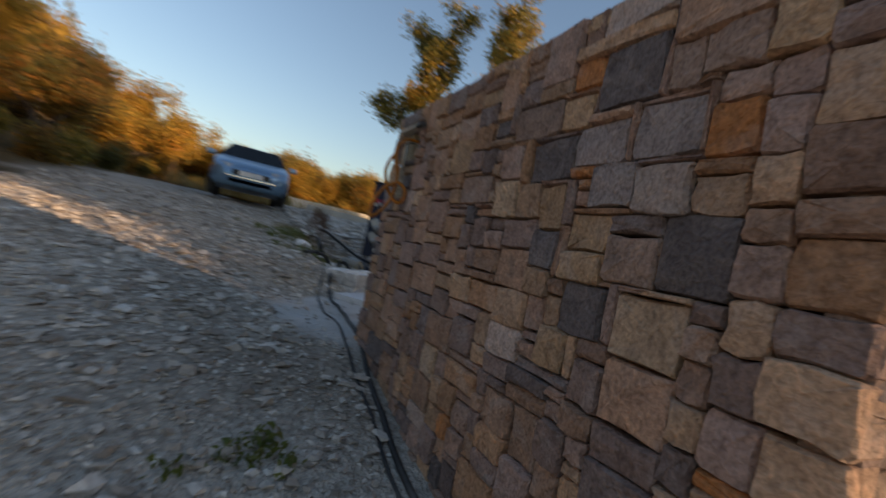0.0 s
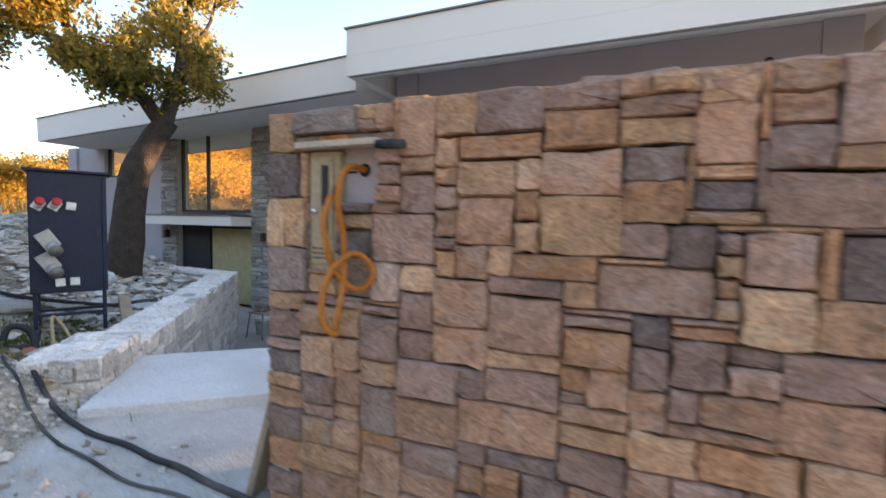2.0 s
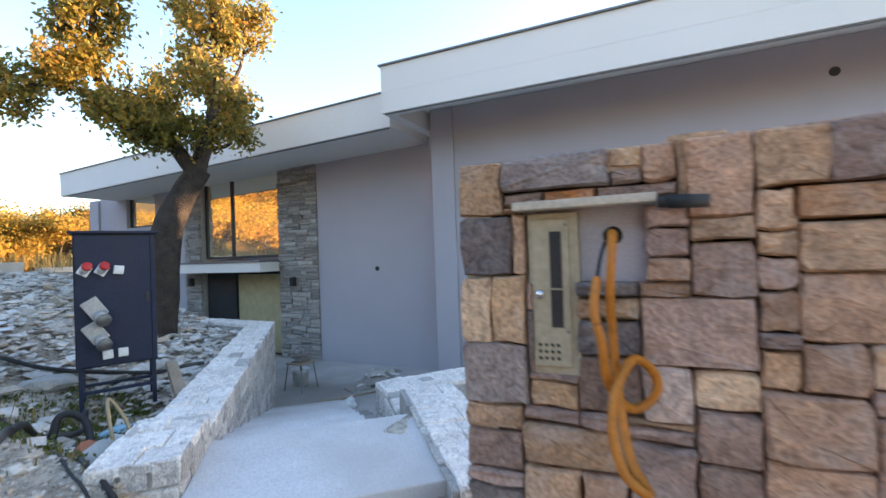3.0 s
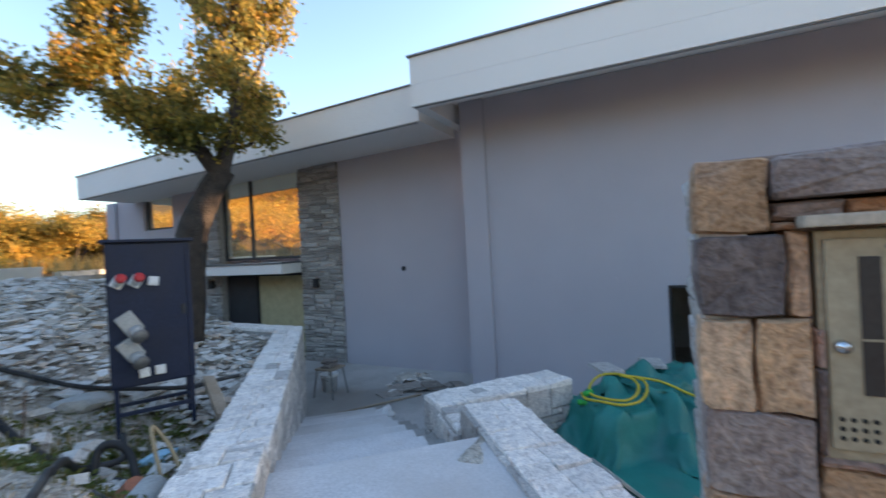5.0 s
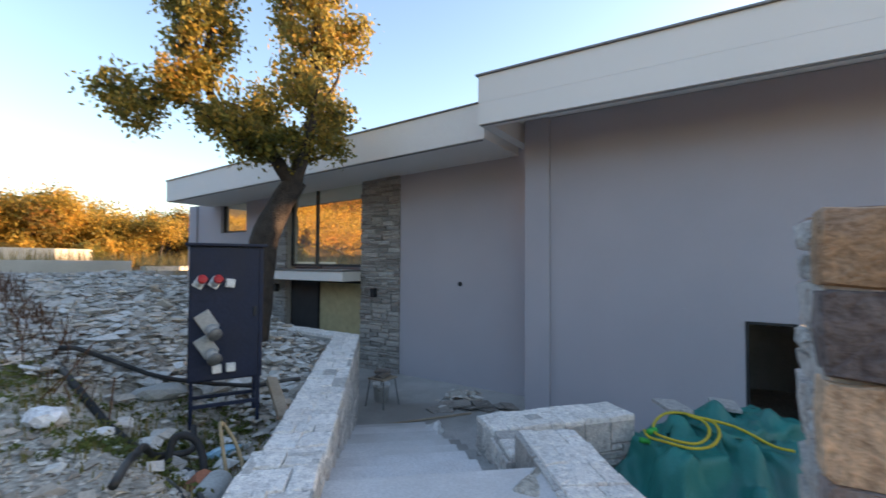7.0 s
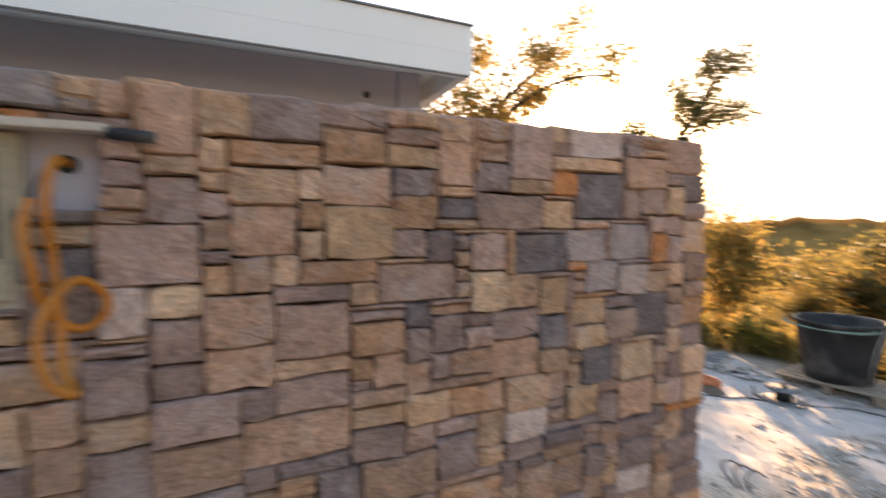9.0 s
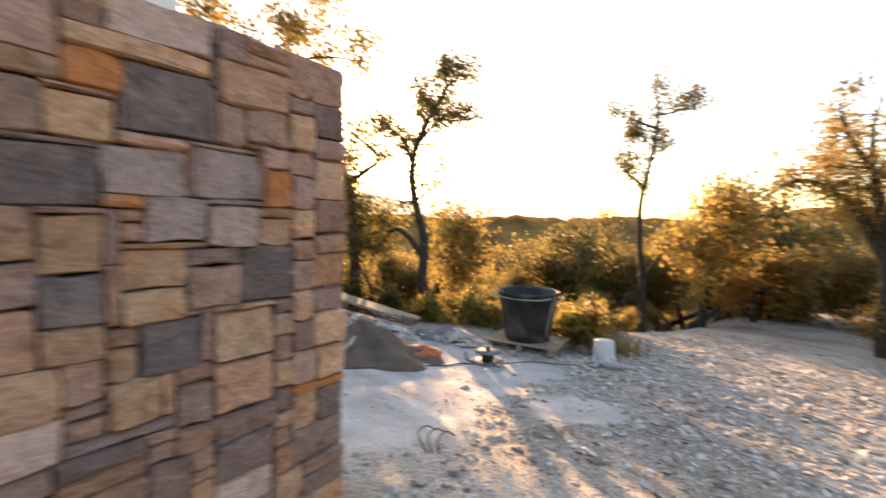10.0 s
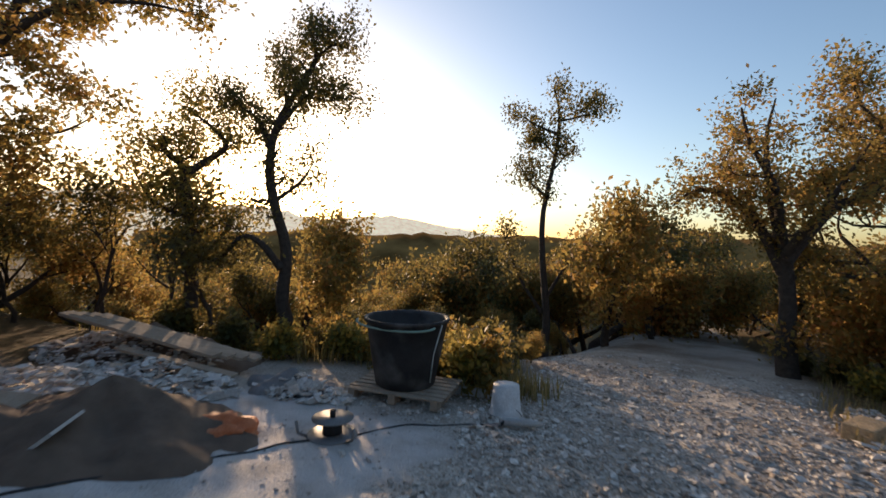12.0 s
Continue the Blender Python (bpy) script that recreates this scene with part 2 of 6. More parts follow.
def lathe(profile, sides=32, bm=None):
    """A turned form from (radius, height) pairs."""
    bm = bm or bmesh.new()
    rings = []
    for r, z in profile:
        rings.append([bm.verts.new((r * math.cos(2 * math.pi * k / sides), r * math.sin(2 * math.pi * k / sides), z)) for k in range(sides)])
    for a, b in zip(rings, rings[1:]):
        for k in range(sides):
            bm.faces.new((a[k], a[(k + 1) % sides], b[(k + 1) % sides], b[k]))
    bmesh.ops.recalc_face_normals(bm, faces=bm.faces)
    return bm


def spline(points, n=8):
    """Points along a smooth curve through the given ones."""
    p = [Vector(q) for q in points]
    p = [p[0] * 2 - p[1]] + p + [p[-1] * 2 - p[-2]]
    out = []
    for i in range(1, len(p) - 2):
        for k in range(n):
            t = k / n
            out.append(0.5 * (2 * p[i] + (p[i + 1] - p[i - 1]) * t + (2 * p[i - 1] - 5 * p[i] + 4 * p[i + 1] - p[i + 2]) * t * t + (3 * p[i] - p[i - 1] - 3 * p[i + 1] + p[i + 2]) * t ** 3))
    out.append(p[-2])
    return out


def empty(name, at, label, category, group="", rz=0.0):
    ob = new(name)
    ob.matrix_world = pose(*at, 0, 0, rz)
    return tagged(ob, label, category, group)


def step01(a, b, v):
    t = min(1.0, max(0.0, (v - a) / (b - a)))
    return t * t * (3 - 2 * t)


# ---- ground ----
ROAD_Y = (-60, -25, -12, -8.5, -5, -2.5, -1, 0.6, 2, 3.6, 6, 9, 13, 20, 40, 90)
ROAD_Z = (-5.5, -2.9, -1.52, -1.17, -0.81, -0.55, -0.25, 0.2, 0.44, 0.62, 0.88, 1.14, 1.5, 1.8, 2.1, 2.4)
STAIR_DIR = Vector((0.75, 0.661))
STAIR_SIDE = Vector((0.661, -0.75))
LW_A, LW_B = Vector((1.25, 5.2)), Vector((5.36, 8.78))
STAIR_TOP = LW_A + STAIR_DIR * 0.55


def road(y):
    return float(np.mean(np.interp((y - 0.8, y - 0.4, y, y + 0.4, y + 0.8), ROAD_Y, ROAD_Z)))


def ground(x, y):
    z = road(y)
    z += 0.42 * max(0.0, -3.6 - x) * step01(-3.6, -6.5, x) * step01(70, 30, -x) * step01(-6, 3, y)
    z -= 0.16 * min(60.0, max(0.0, (x - 2) * 0.73 + (-y - 8) * 0.68 - 2.5)) * step01(-6, -9, y) * step01(0.5, 3.5, x)
    if 3.2 < y < 5.4 and -0.4 < x < 2.2:
        z += (0.64 - z) * step01(-0.4, 0.7, x) * step01(3.2, 3.7, y) * step01(5.4, 4.9, y)
    # the trench beside the drive and the rubble bank up to the retaining wall
    if y > 4.6 and x > 0.9:
        d = (Vector((x, y)) - LW_A).dot(Vector((-0.661, 0.75)))
        bank = 0.64 + 0.22 * max(0.0, d - 0.9) + 0.25 * step01(1.5, 3.0, d)
        z = z + (min(z, bank) - z) * step01(0.95, 1.35, x)
        z -= 0.1 * math.exp(-((x - 1.6) ** 2 + (y - 6.9) ** 2) / 0.8)
    # the dug-out court before the house
    d2 = (Vector((x, y)) - LW_A).dot(Vector((-0.661, 0.75)))
    along = (Vector((x, y)) - LW_A).dot(STAIR_DIR)
    side = (x - 1.95) * 0.661 - (y - 3.5) * 0.75
    inside = step01(1.12, 1.2, x) * step01(0.9, 1.1, y) if y < 3.42 else 0.0
    if 3.42 <= y < 5.6 and side > 0.05:
        inside = 1.0
    if along > 0.62 and d2 < 0.1 and x < 5.45 and y > 3.42:
        inside = 1.0
    if x >= 5.45 and y > 0.9:
        inside = step01(21.0, 19.0, y)
    if inside and x < 40:
        floor_z = -0.75
        z = z + (floor_z - z) * inside
    if x > 14 and y > -6:
        z = z + (-1.5 - z) * step01(14, 22, x)
    return z


def axis(lo, hi, centre, fine, growth):
    out, s, v = [centre], fine, centre
    while v < hi:
        v += s
        out.append(v)
        if v > centre + 7:
            s *= growth
    s, v = fine, centre
    while v > lo:
        v -= s
        out.insert(0, v)
        if v < centre - 7:
            s *= growth
    return out


def dusty(x, y):
    """Where fine pale cement dust and old concrete cover the gravel."""
    n = noise.noise(Vector((x * 0.8, y * 0.8, 7.0))) * 0.5 + noise.noise(Vector((x * 2.7, y * 2.7, 3.0))) * 0.3
    pad = step01(-0.25, 0.25, (x - 1.75 + 0.12 * (y + 1)) + n) * step01(-5.6, -4.9, y + n) * step01(0.9, 0.5, y) * step01(8.5, 7.5, x)
    spill = step01(1.0, 0.75, math.hypot((x - 1.2) / 0.55, (y + 3.1) / 0.6) + n * 1.3 - 0.1)
    step = step01(1.0, 0.7, math.hypot((x - 0.95) / 0.75, (y - 4.1) / 1.1) + n * 0.5)
    return max(pad, spill, step) * (0.85 + 0.15 * n)


def leafy_floor(x, y):
    n = noise.noise(Vector((x * 0.7, y * 0.7, 11.0))) * 1.2
    south = step01(-6.2, -7.6, y + n + 0.25 * (x - 5)) * max(step01(2.4, 3.2, x + n * 0.5 + 0.1 * (y + 10)), step01(-2.0, -2.9, x + n * 0.4 - 0.16 * (y + 9)))
    south = max(south, step01(-2.8, -3.6, x + n * 0.4) * step01(-3, -5, y))
    east = step01(7.5, 9, x + n) * step01(-3.2, -4.2, y)
    west = step01(-3.0, -4.2, x + n) * step01(1.0, 3.0, y)
    north = step01(19, 24, y + n * 2)
    far = step01(25, 40, math.hypot(x, y))
    return max(south, east, west, north, far)


def build_ground():
    xs, ys = axis(-900, 900, 1.0, 0.11, 1.13), axis(-900, 900, 1.5, 0.11, 1.13)
    verts = []
    for y in ys:
        for x in xs:
            z = ground(x, y)
            n = noise.noise(Vector((x * 0.9, y * 0.9, 0.3))) * 0.05 + noise.noise(Vector((x * 3.5, y * 3.5, 1.7))) * 0.022 + noise.noise(Vector((x * 9, y * 9, 4.7))) * 0.012
            far = step01(10, 60, math.hypot(x, y))
            n += far * noise.noise(Vector((x * 0.03, y * 0.03, 2.0))) * 2.0
            if y < -30:
                z -= 14 * step01(-30, -120, y)
            verts.append((x, y, z + n))
    w = len(xs)
    faces = [(j * w + i, j * w + i + 1, (j + 1) * w + i + 1, (j + 1) * w + i) for j in range(len(ys) - 1) for i in range(w - 1)]
    ob = raw("ground", verts, faces, M_GROUND, smooth=True)
    for name, rule in (("dust", dusty), ("litter", leafy_floor)):
        a = ob.data.attributes.new(name, "FLOAT", "POINT")
        a.data.foreach_set("value", [rule(v[0], v[1]) if abs(v[0]) < 60 and abs(v[1]) < 60 else float(name == "litter") for v in verts])
    tagged(ob, "stony limestone building site ground with gravel drive", "ground", kind="structure")


build_ground()

# ---- stone walls ----
def stone_mesh(w, h, d, rng, chamfer=0.007):
    """One hand-split stone, face towards -x, centred in y and z, with an uneven outline and a hewn face."""
    hw, hh = w / 2, h / 2
    small = min(w, h)
    j, c = min(0.007, 0.08 * small), min(0.006, 0.08 * small)
    ring = []
    for sy, sz, first in ((-1, -1, 1), (1, -1, 0), (1, 1, 1), (-1, 1, 0)):
        a = (sy * hw + rng.uniform(-j, j) * 0.6, sz * (hh - c * rng.uniform(0.3, 1.8)))
        b = (sy * (hw - c * rng.uniform(0.3, 1.8)), sz * hh + rng.uniform(-j, j) * 0.6)
        ring += [a, b] if first else [b, a]
        if sz < 0 < -sy:
            ring.append((rng.uniform(-0.3, 0.3) * hw, -hh + rng.uniform(-j, j)))
        elif sz < 0:
            ring.append((hw + rng.uniform(-j, j), rng.uniform(-0.3, 0.3) * hh))
        elif sy > 0:
            ring.append((rng.uniform(-0.3, 0.3) * hw, hh + rng.uniform(-j, j)))
        else:
            ring.append((-hw + rng.uniform(-j, j), rng.uniform(-0.3, 0.3) * hh))
    n = len(ring)
    lean_y, lean_z = rng.gauss(0, 0.02), rng.gauss(0, 0.03)
    inset = min(chamfer, 0.2 * small)
    verts = [(d, y, z) for y, z in ring]
    verts += [(0.010 + rng.uniform(-0.003, 0.004) + y * lean_y + z * lean_z, y, z) for y, z in ring]
    verts += [(rng.uniform(-0.008, 0.002) + y * lean_y + z * lean_z, y * (1 - inset * rng.uniform(0.3, 1.5) / hw), z * (1 - inset * rng.uniform(0.3, 1.5) / hh)) for y, z in ring]
    verts.append((-rng.uniform(-0.002, 0.012), rng.uniform(-0.2, 0.2) * w, rng.uniform(-0.2, 0.2) * h))
    faces = []
    for k in range(n):
        m = (k + 1) % n
        faces += [(k, k + n, m + n, m), (k + n, k + 2 * n, m + 2 * n, m + n), (k + 2 * n, 3 * n, m + 2 * n)]
    me = bpy.data.meshes.new("stone")
    me.from_pydata(verts, [], [f[::-1] for f in faces])
    return me


def pack(cols, rows, rng, preset=(), wide=(3, 7), tall=(2, 5), thins=0.26):
    """Rough ashlar: rectangles that fill a raster of small cells."""
    used = np.zeros((rows, cols), bool)
    out = []
    for c0, c1, r0, r1, tone in preset:
        c0, c1, r0, r1 = max(0, c0), min(cols, c1), max(0, r0), min(rows, r1)
        if c1 > c0 and r1 > r0 and not used[r0:r1, c0:c1].any():
            used[r0:r1, c0:c1] = True
            out.append((c0, c1, r0, r1, tone))
    for r in range(rows):
        for c in range(cols):
            if used[r, c]:
                continue
            thin = rng.random() < thins
            w = rng.randint(*wide) + (2 if thin else 0)
            low = max(1, tall[0] // 2)
            h = low if thin and rng.random() < 0.5 else (min(tall[0], low + 1) if thin else rng.randint(*tall))
            if not thin and h > 1.1 * w:
                h = w
            ww = 0
            while ww < w and c + ww < cols and not used[r, c + ww]:
                ww += 1
            # leave no sliver beside the next stone
            gap = 0
            least = max(2, wide[0] // 2 + 1)
            while c + ww + gap < cols and not used[r, c + ww + gap] and gap < least:
                gap += 1
            if 0 < gap < least:
                ww += gap
            h = tall[1] if ww < wide[0] // 2 else max(1, min(h, round(ww * 1.15)))
            hh = 1
            while hh < h and r + hh < rows and not used[r + hh, c:c + ww].any():
                hh += 1
            while 0 < rows - r - hh < max(2, tall[0] // 2 + 1) and not used[r + hh, c:c + ww].any():
                hh += 1
            used[r:r + hh, c:c + ww] = True
            out.append((c, c + ww, r, min(rows, r + hh), None))
    return out


BROWNS = ((0.41, 0.265, 0.175), (0.44, 0.285, 0.19), (0.36, 0.24, 0.175), (0.5, 0.33, 0.2), (0.39, 0.275, 0.215), (0.3, 0.215, 0.175), (0.23, 0.178, 0.155), (0.52, 0.35, 0.22), (0.37, 0.265, 0.215), (0.46, 0.275, 0.155))
TONES = {"cream": (0.58, 0.42, 0.27), "rust": (0.55, 0.24, 0.085), "slate": (0.185, 0.16, 0.15), "grey": (0.31, 0.265, 0.24), "tan": (0.48, 0.325, 0.19), "brown": (0.32, 0.23, 0.175), "pale": (0.5, 0.40, 0.33)}
CELL = 0.017
WALL_Y0, WALL_Y1, WALL_X, WALL_TOP, WALL_FOOT = 0.87, 3.40, 0.78, 2.105, 0.2
# marked stones of the face: y of their edges, heights of their edges, tone
MARKED = (
    (1.86, 2.0, 1.47, 1.607, "cream"), (1.555, 1.67, 1.87, 1.95, "rust"), (1.34, 1.555, 1.783, 1.955, "slate"), (1.56, 1.70, 1.75, 1.857, "tan"),
    (1.705, 1.965, 1.74, 1.865, "brown"), (1.97, 2.1, 1.776, 1.85, "slate"), (1.606, 1.818, 1.59, 1.73, "slate"), (1.416, 1.60, 1.635, 1.744, "grey"),
    (1.513, 1.603, 1.593, 1.634, "rust"), (1.202, 1.405, 1.633, 1.77, "grey"), (1.094, 1.198, 1.618, 1.723, "rust"), (1.217, 1.358, 1.494, 1.612, "pale"),
    (1.367, 1.512, 1.511, 1.629, "grey"), (1.265, 1.41, 1.323, 1.44, "brown"), (1.096, 1.259, 1.32, 1.493, "slate"), (1.373, 1.53, 1.173, 1.305, "slate"),
    (1.48, 1.607, 1.05, 1.17, "tan"), (2.19, 2.341, 0.784, 0.906, "cream"), (2.043, 2.294, 1.528, 1.652, "brown"), (2.245, 2.444, 1.659, 1.817, "tan"),
    (1.416, 1.573, 1.31, 1.39, "tan"), (1.42, 1.57, 1.393, 1.495, "tan"), (1.239, 1.334, 1.775, 1.904, "brown"), (1.10, 1.237, 1.80, 1.907, "brown"),
)
# stones round the recess
QUOINS = (
    (3.289, 3.4, 1.974, 2.105, "tan"), (3.032, 3.285, 2.018, 2.105, "grey"), (2.966, 3.028, 2.055, 2.105, "tan"), (2.968, 3.028, 2.015, 2.055, "brown"),
    (3.18, 3.285, 1.99, 2.015, "brown"), (3.06, 3.175, 1.99, 2.015, "rust"), (3.262, 3.4, 1.822, 1.972, "slate"), (3.222, 3.26, 1.882, 1.968, "tan"),
    (3.222, 3.26, 1.811, 1.88, "cream"), (3.315, 3.4, 1.643, 1.81, "cream"), (3.228, 3.313, 1.643, 1.81, "tan"), (3.232, 3.4, 1.487, 1.641, "grey"),
    (3.122, 3.23, 1.487, 1.568, "tan"), (2.98, 3.109, 1.768, 1.793, "slate"), (2.98, 3.109, 1.715, 1.766, "tan"), (2.98, 3.111, 1.622, 1.713, "slate"),
    (2.97, 3.118, 1.488, 1.62, "brown"),
)
NICHE = (2.955, 3.225, 1.794, 1.972)


def build_stone_wall():
    rng = random.Random(11)
    wall = empty("wall_garden", (0, 0, 0), "free-standing garden wall of rough brown and grey fieldstone", "wall")
    wall["kind"] = "structure"
    core = box(WALL_X + 0.085, WALL_Y0 + 0.04, WALL_FOOT - 0.6, WALL_X + 0.36, WALL_Y1 - 0.03, WALL_TOP - 0.03)
    part("core", core, M_DARKJOINT, wall, "recessed mortar core, coloured dark for the shade in the joints")
    cols, rows = round((WALL_Y1 - WALL_Y0) / CELL), round((WALL_TOP - WALL_FOOT) / CELL)

    def cell(y0, y1, z0, z1):
        return round((y0 - WALL_Y0) / CELL), round((y1 - WALL_Y0) / CELL), round((z0 - WALL_FOOT) / CELL), round((z1 - WALL_FOOT) / CELL)

    preset = [(*cell(*NICHE), "niche"), (*cell(3.111, 3.222, 1.57, 1.794), "niche"), (*cell(2.9, 3.245, 1.972, 1.988), "niche")] + [(*cell(*m[:4]), m[4]) for m in QUOINS + MARKED]
    for c0, c1, r0, r1, tone in pack(cols, rows, rng, preset, (6, 14), (4, 9)):
        if tone == "niche":
            continue
        w, h = (c1 - c0) * CELL, (r1 - r0) * CELL
        me = stone_mesh(w - 0.002, h - 0.003, 0.085, rng, 0.005)
        me.materials.append(M_STONE)
        ob = new("stone", me)
        ob.parent = wall
        ob.location = (WALL_X + rng.uniform(-0.006, 0.014), WALL_Y0 + (c0 + c1) / 2 * CELL, WALL_FOOT + (r0 + r1) / 2 * CELL)
        base = TONES[tone] if tone else rng.choice(BROWNS)
        if tone is None and rng.random() < 0.09:
            base = TONES[rng.choice(("rust", "cream", "slate", "pale"))]
        if tone is None and base == TONES["rust"] and w * h > 0.008:
            base = TONES["tan"]
        k = rng.uniform(0.82, 1.3)
        ob.color = (base[0] * k, base[1] * k * 0.955, base[2] * k * 0.965, 1)
    # the two ends and the top
    for yy, rz in ((WALL_Y0, 90), (WALL_Y1, -90)):
        for c0, c1, r0, r1, tone in pack(22, rows, rng, (), (8, 14), (4, 10)):
            me = stone_mesh((c1 - c0) * CELL - 0.006, (r1 - r0) * CELL - 0.006, 0.075, rng)
            me.materials.append(M_STONE)
            ob = new("end_stone", me)
            ob.parent = wall
            ob.matrix_local = pose(WALL_X + 0.02 + (c0 + c1) / 2 * CELL, yy + (0.004 if rz > 0 else -0.004), WALL_FOOT + (r0 + r1) / 2 * CELL, 0, 0, rz)
            base = rng.choice(BROWNS if rz > 0 else ((0.5, 0.48, 0.45), (0.42, 0.41, 0.39), (0.58, 0.56, 0.53)))
            ob.color = (*base, 1)
    y = WALL_Y0
    while y < WALL_Y1 - 0.02:
        w = min(rng.uniform(0.12, 0.3), WALL_Y1 - y)
        for x0, x1 in ((0.0, rng.uniform(0.15, 0.24)), (0.24, 0.4)):
            me = stone_mesh(x1 - x0 - 0.005, w - 0.006, 0.05, rng)
            me.materials.append(M_STONE)
            ob = new("coping_stone", me)
            ob.parent = wall
            ob.matrix_local = pose(WALL_X + 0.008 + (x0 + x1) / 2, y + w / 2, WALL_TOP + 0.002 + rng.uniform(-0.012, 0.01), 0, 90, 0) @ pose(0, 0, 0, 90, 0, 0)
            base = rng.choice(BROWNS)
            ob.color = (*[c * 1.1 for c in base], 1)
        y += w


# ---- house ----
def build_house():
    house = empty("house", (6.81, 3.0, -0.8), "modern grey rendered villa with white flat roof edge, unfinished", "house")
    inv = house.matrix_world.inverted()

    def p(name, bm, mat, label="", parent=None, smooth=False):
        bmesh.ops.transform(bm, matrix=inv, verts=bm.verts)
        return part(name, bm, mat, parent or house, label, smooth)

    DX = 6.95
    # main block, with the opening of the basement door
    p("wall", box(DX, 3.375, -0.9, DX + 0.3, 6.03, 1.26), M_RENDER, "smooth grey render")
    p("wall", box(DX, 0.19, 1.26, DX + 0.3, 6.03, 4.44), M_RENDER)
    p("wall", box(DX, 0.19, -0.9, DX + 0.3, 1.5, 1.255), M_RENDER)
    p("pier", box(DX - 0.05, 6.03, -0.9, DX + 0.3, 6.46, 4.44, 0.006), M_RENDER)
    p("pier", box(DX - 0.05, -0.22, -1.2, DX + 0.3, 0.19, 4.44, 0.006), M_RENDER)
    p("side_wall", box(DX + 0.305, -0.22, -1.2, 13.0, 0.1, 4.44), M_RENDER)
    p("back_wall", box(13.0, -0.22, -1.2, 13.3, 18.2, 3.7), M_RENDER)
    p("inner_wall", box(DX + 5.0, 0.2, -0.9, DX + 5.1, 5.9, 1.6), M_CONCRETE, "bare concrete inside the basement")
    p("inner_floor", box(DX, 0.2, -1.0, DX + 5.05, 5.9, -0.905), M_CONCRETE)
    p("inner_wall", box(DX + 0.31, 0.2, -0.9, DX + 4.99, 0.3, 1.595), M_CONCRETE)
    p("inner_wall", box(DX + 0.31, 5.8, -0.9, DX + 4.99, 5.9, 1.595), M_CONCRETE)
    p("inner_ceiling", box(DX + 0.305, 0.2, 1.6, DX + 5.1, 5.9, 1.7), M_CONCRETE)
    p("door_lintel", box(DX - 0.012, 1.5, 1.225, DX + 0.29, 3.37, 1.258), M_FRAME, "black steel lintel")
    p("door_jamb", box(DX - 0.008, 3.335, -0.9, DX + 0.29, 3.373, 1.224), M_FRAME)
    roof = p("roof", box(5.735, -0.62, 4.445, 13.6, 6.74, 4.86, 0.004), M_FASCIA, "deep white roof slab")
    p("fascia", box(5.735, -0.62, 4.115, 5.93, 6.74, 4.444, 0.004), M_FASCIA, "white roof edge")
    p("fascia", box(5.931, -0.62, 4.115, 13.6, -0.45, 4.444, 0.004), M_FASCIA)
    p("fascia", box(5.931, 6.56, 4.115, 7.5, 6.74, 4.444, 0.004), M_FASCIA)
    p("roof_cap", box(5.70, -0.655, 4.862, 13.64, 6.775, 4.89, 0.006), M_METALCAP, "grey metal flashing")
    p("soffit_drip", box(5.76, -0.58, 4.098, 5.79, 6.7, 4.113), M_METALCAP)
    # wing
    WX = 7.60
    p("wall", box(WX, 6.465, -0.9, WX + 0.3, 9.70, 4.2), M_RENDER)
    p("wall", box(WX, 14.2, -0.9, WX + 0.3, 15.44, 3.95), M_RENDER)
    p("wall", box(WX, 16.75, -0.9, WX + 0.3, 18.05, 3.85), M_RENDER)
    p("wall", box(WX, 15.445, 3.82, WX + 0.3, 16.745, 3.9), M_RENDER)
    p("wall", box(WX, 15.445, -0.9, WX + 0.3, 16.745, 2.88), M_RENDER)
    p("pier", box(WX - 0.06, 18.055, -0.9, WX + 0.3, 18.5, 3.8, 0.006), M_RENDER)
    p("wall", box(WX + 0.05, 10.85, 4.0, WX + 0.3, 13.6, 4.06), M_RENDER)
    p("side_wall", box(WX + 0.305, 18.2, -0.9, 13.0, 18.5, 3.75), M_RENDER)
    fall = pose(0, 6.5, 0) @ pose(0, 0, 0, -1.8, 0, 0) @ pose(0, -6.5, 0)
    b = box(6.2, 6.745, 4.05, 13.4, 17.05, 4.645, 0.008)
    bmesh.ops.transform(b, matrix=fall, verts=b.verts)
    p("roof", b, M_FASCIA)
    b = box(6.17, 6.78, 4.647, 13.43, 17.08, 4.67, 0.005)
    bmesh.ops.transform(b, matrix=fall, verts=b.verts)
    p("roof_cap", b, M_METALCAP)
    b = box(6.23, 6.8, 4.03, 6.26, 17.0, 4.048)
    bmesh.ops.transform(b, matrix=fall, verts=b.verts)
    p("soffit_drip", b, M_METALCAP)
    # windows of the wing
    def window(y0, y1, z0, z1, x, mullions, name="window", wide=0.06):
        fr = bmesh.new()
        for a in ((y0, y0 + wide, z0, z1), (y1 - wide, y1, z0, z1)):
            box(x, a[0], a[2], x + 0.08, a[1], a[3], 0.0, None, fr)
        for a in ((z0, z0 + wide), (z1 - wide, z1)):
            box(x + 0.002, y0 + wide, a[0], x + 0.078, y1 - wide, a[1], 0.0, None, fr)
        edges = [y0 + wide] + [v for m in mullions for v in (m - wide / 2, m + wide / 2)] + [y1 - wide]
        for mm in mullions:
            box(x - 0.004, mm - wide / 2, z0 + wide, x + 0.082, mm + wide / 2, z1 - wide, 0.0, None, fr)
        w = p(name, fr, M_FRAME, "dark aluminium framed window with reflecting panes")
        for a, b2 in zip(edges[::2], edges[1::2]):
            g = box(x + 0.035, a, z0 + wide, x + 0.045, b2, z1 - wide)
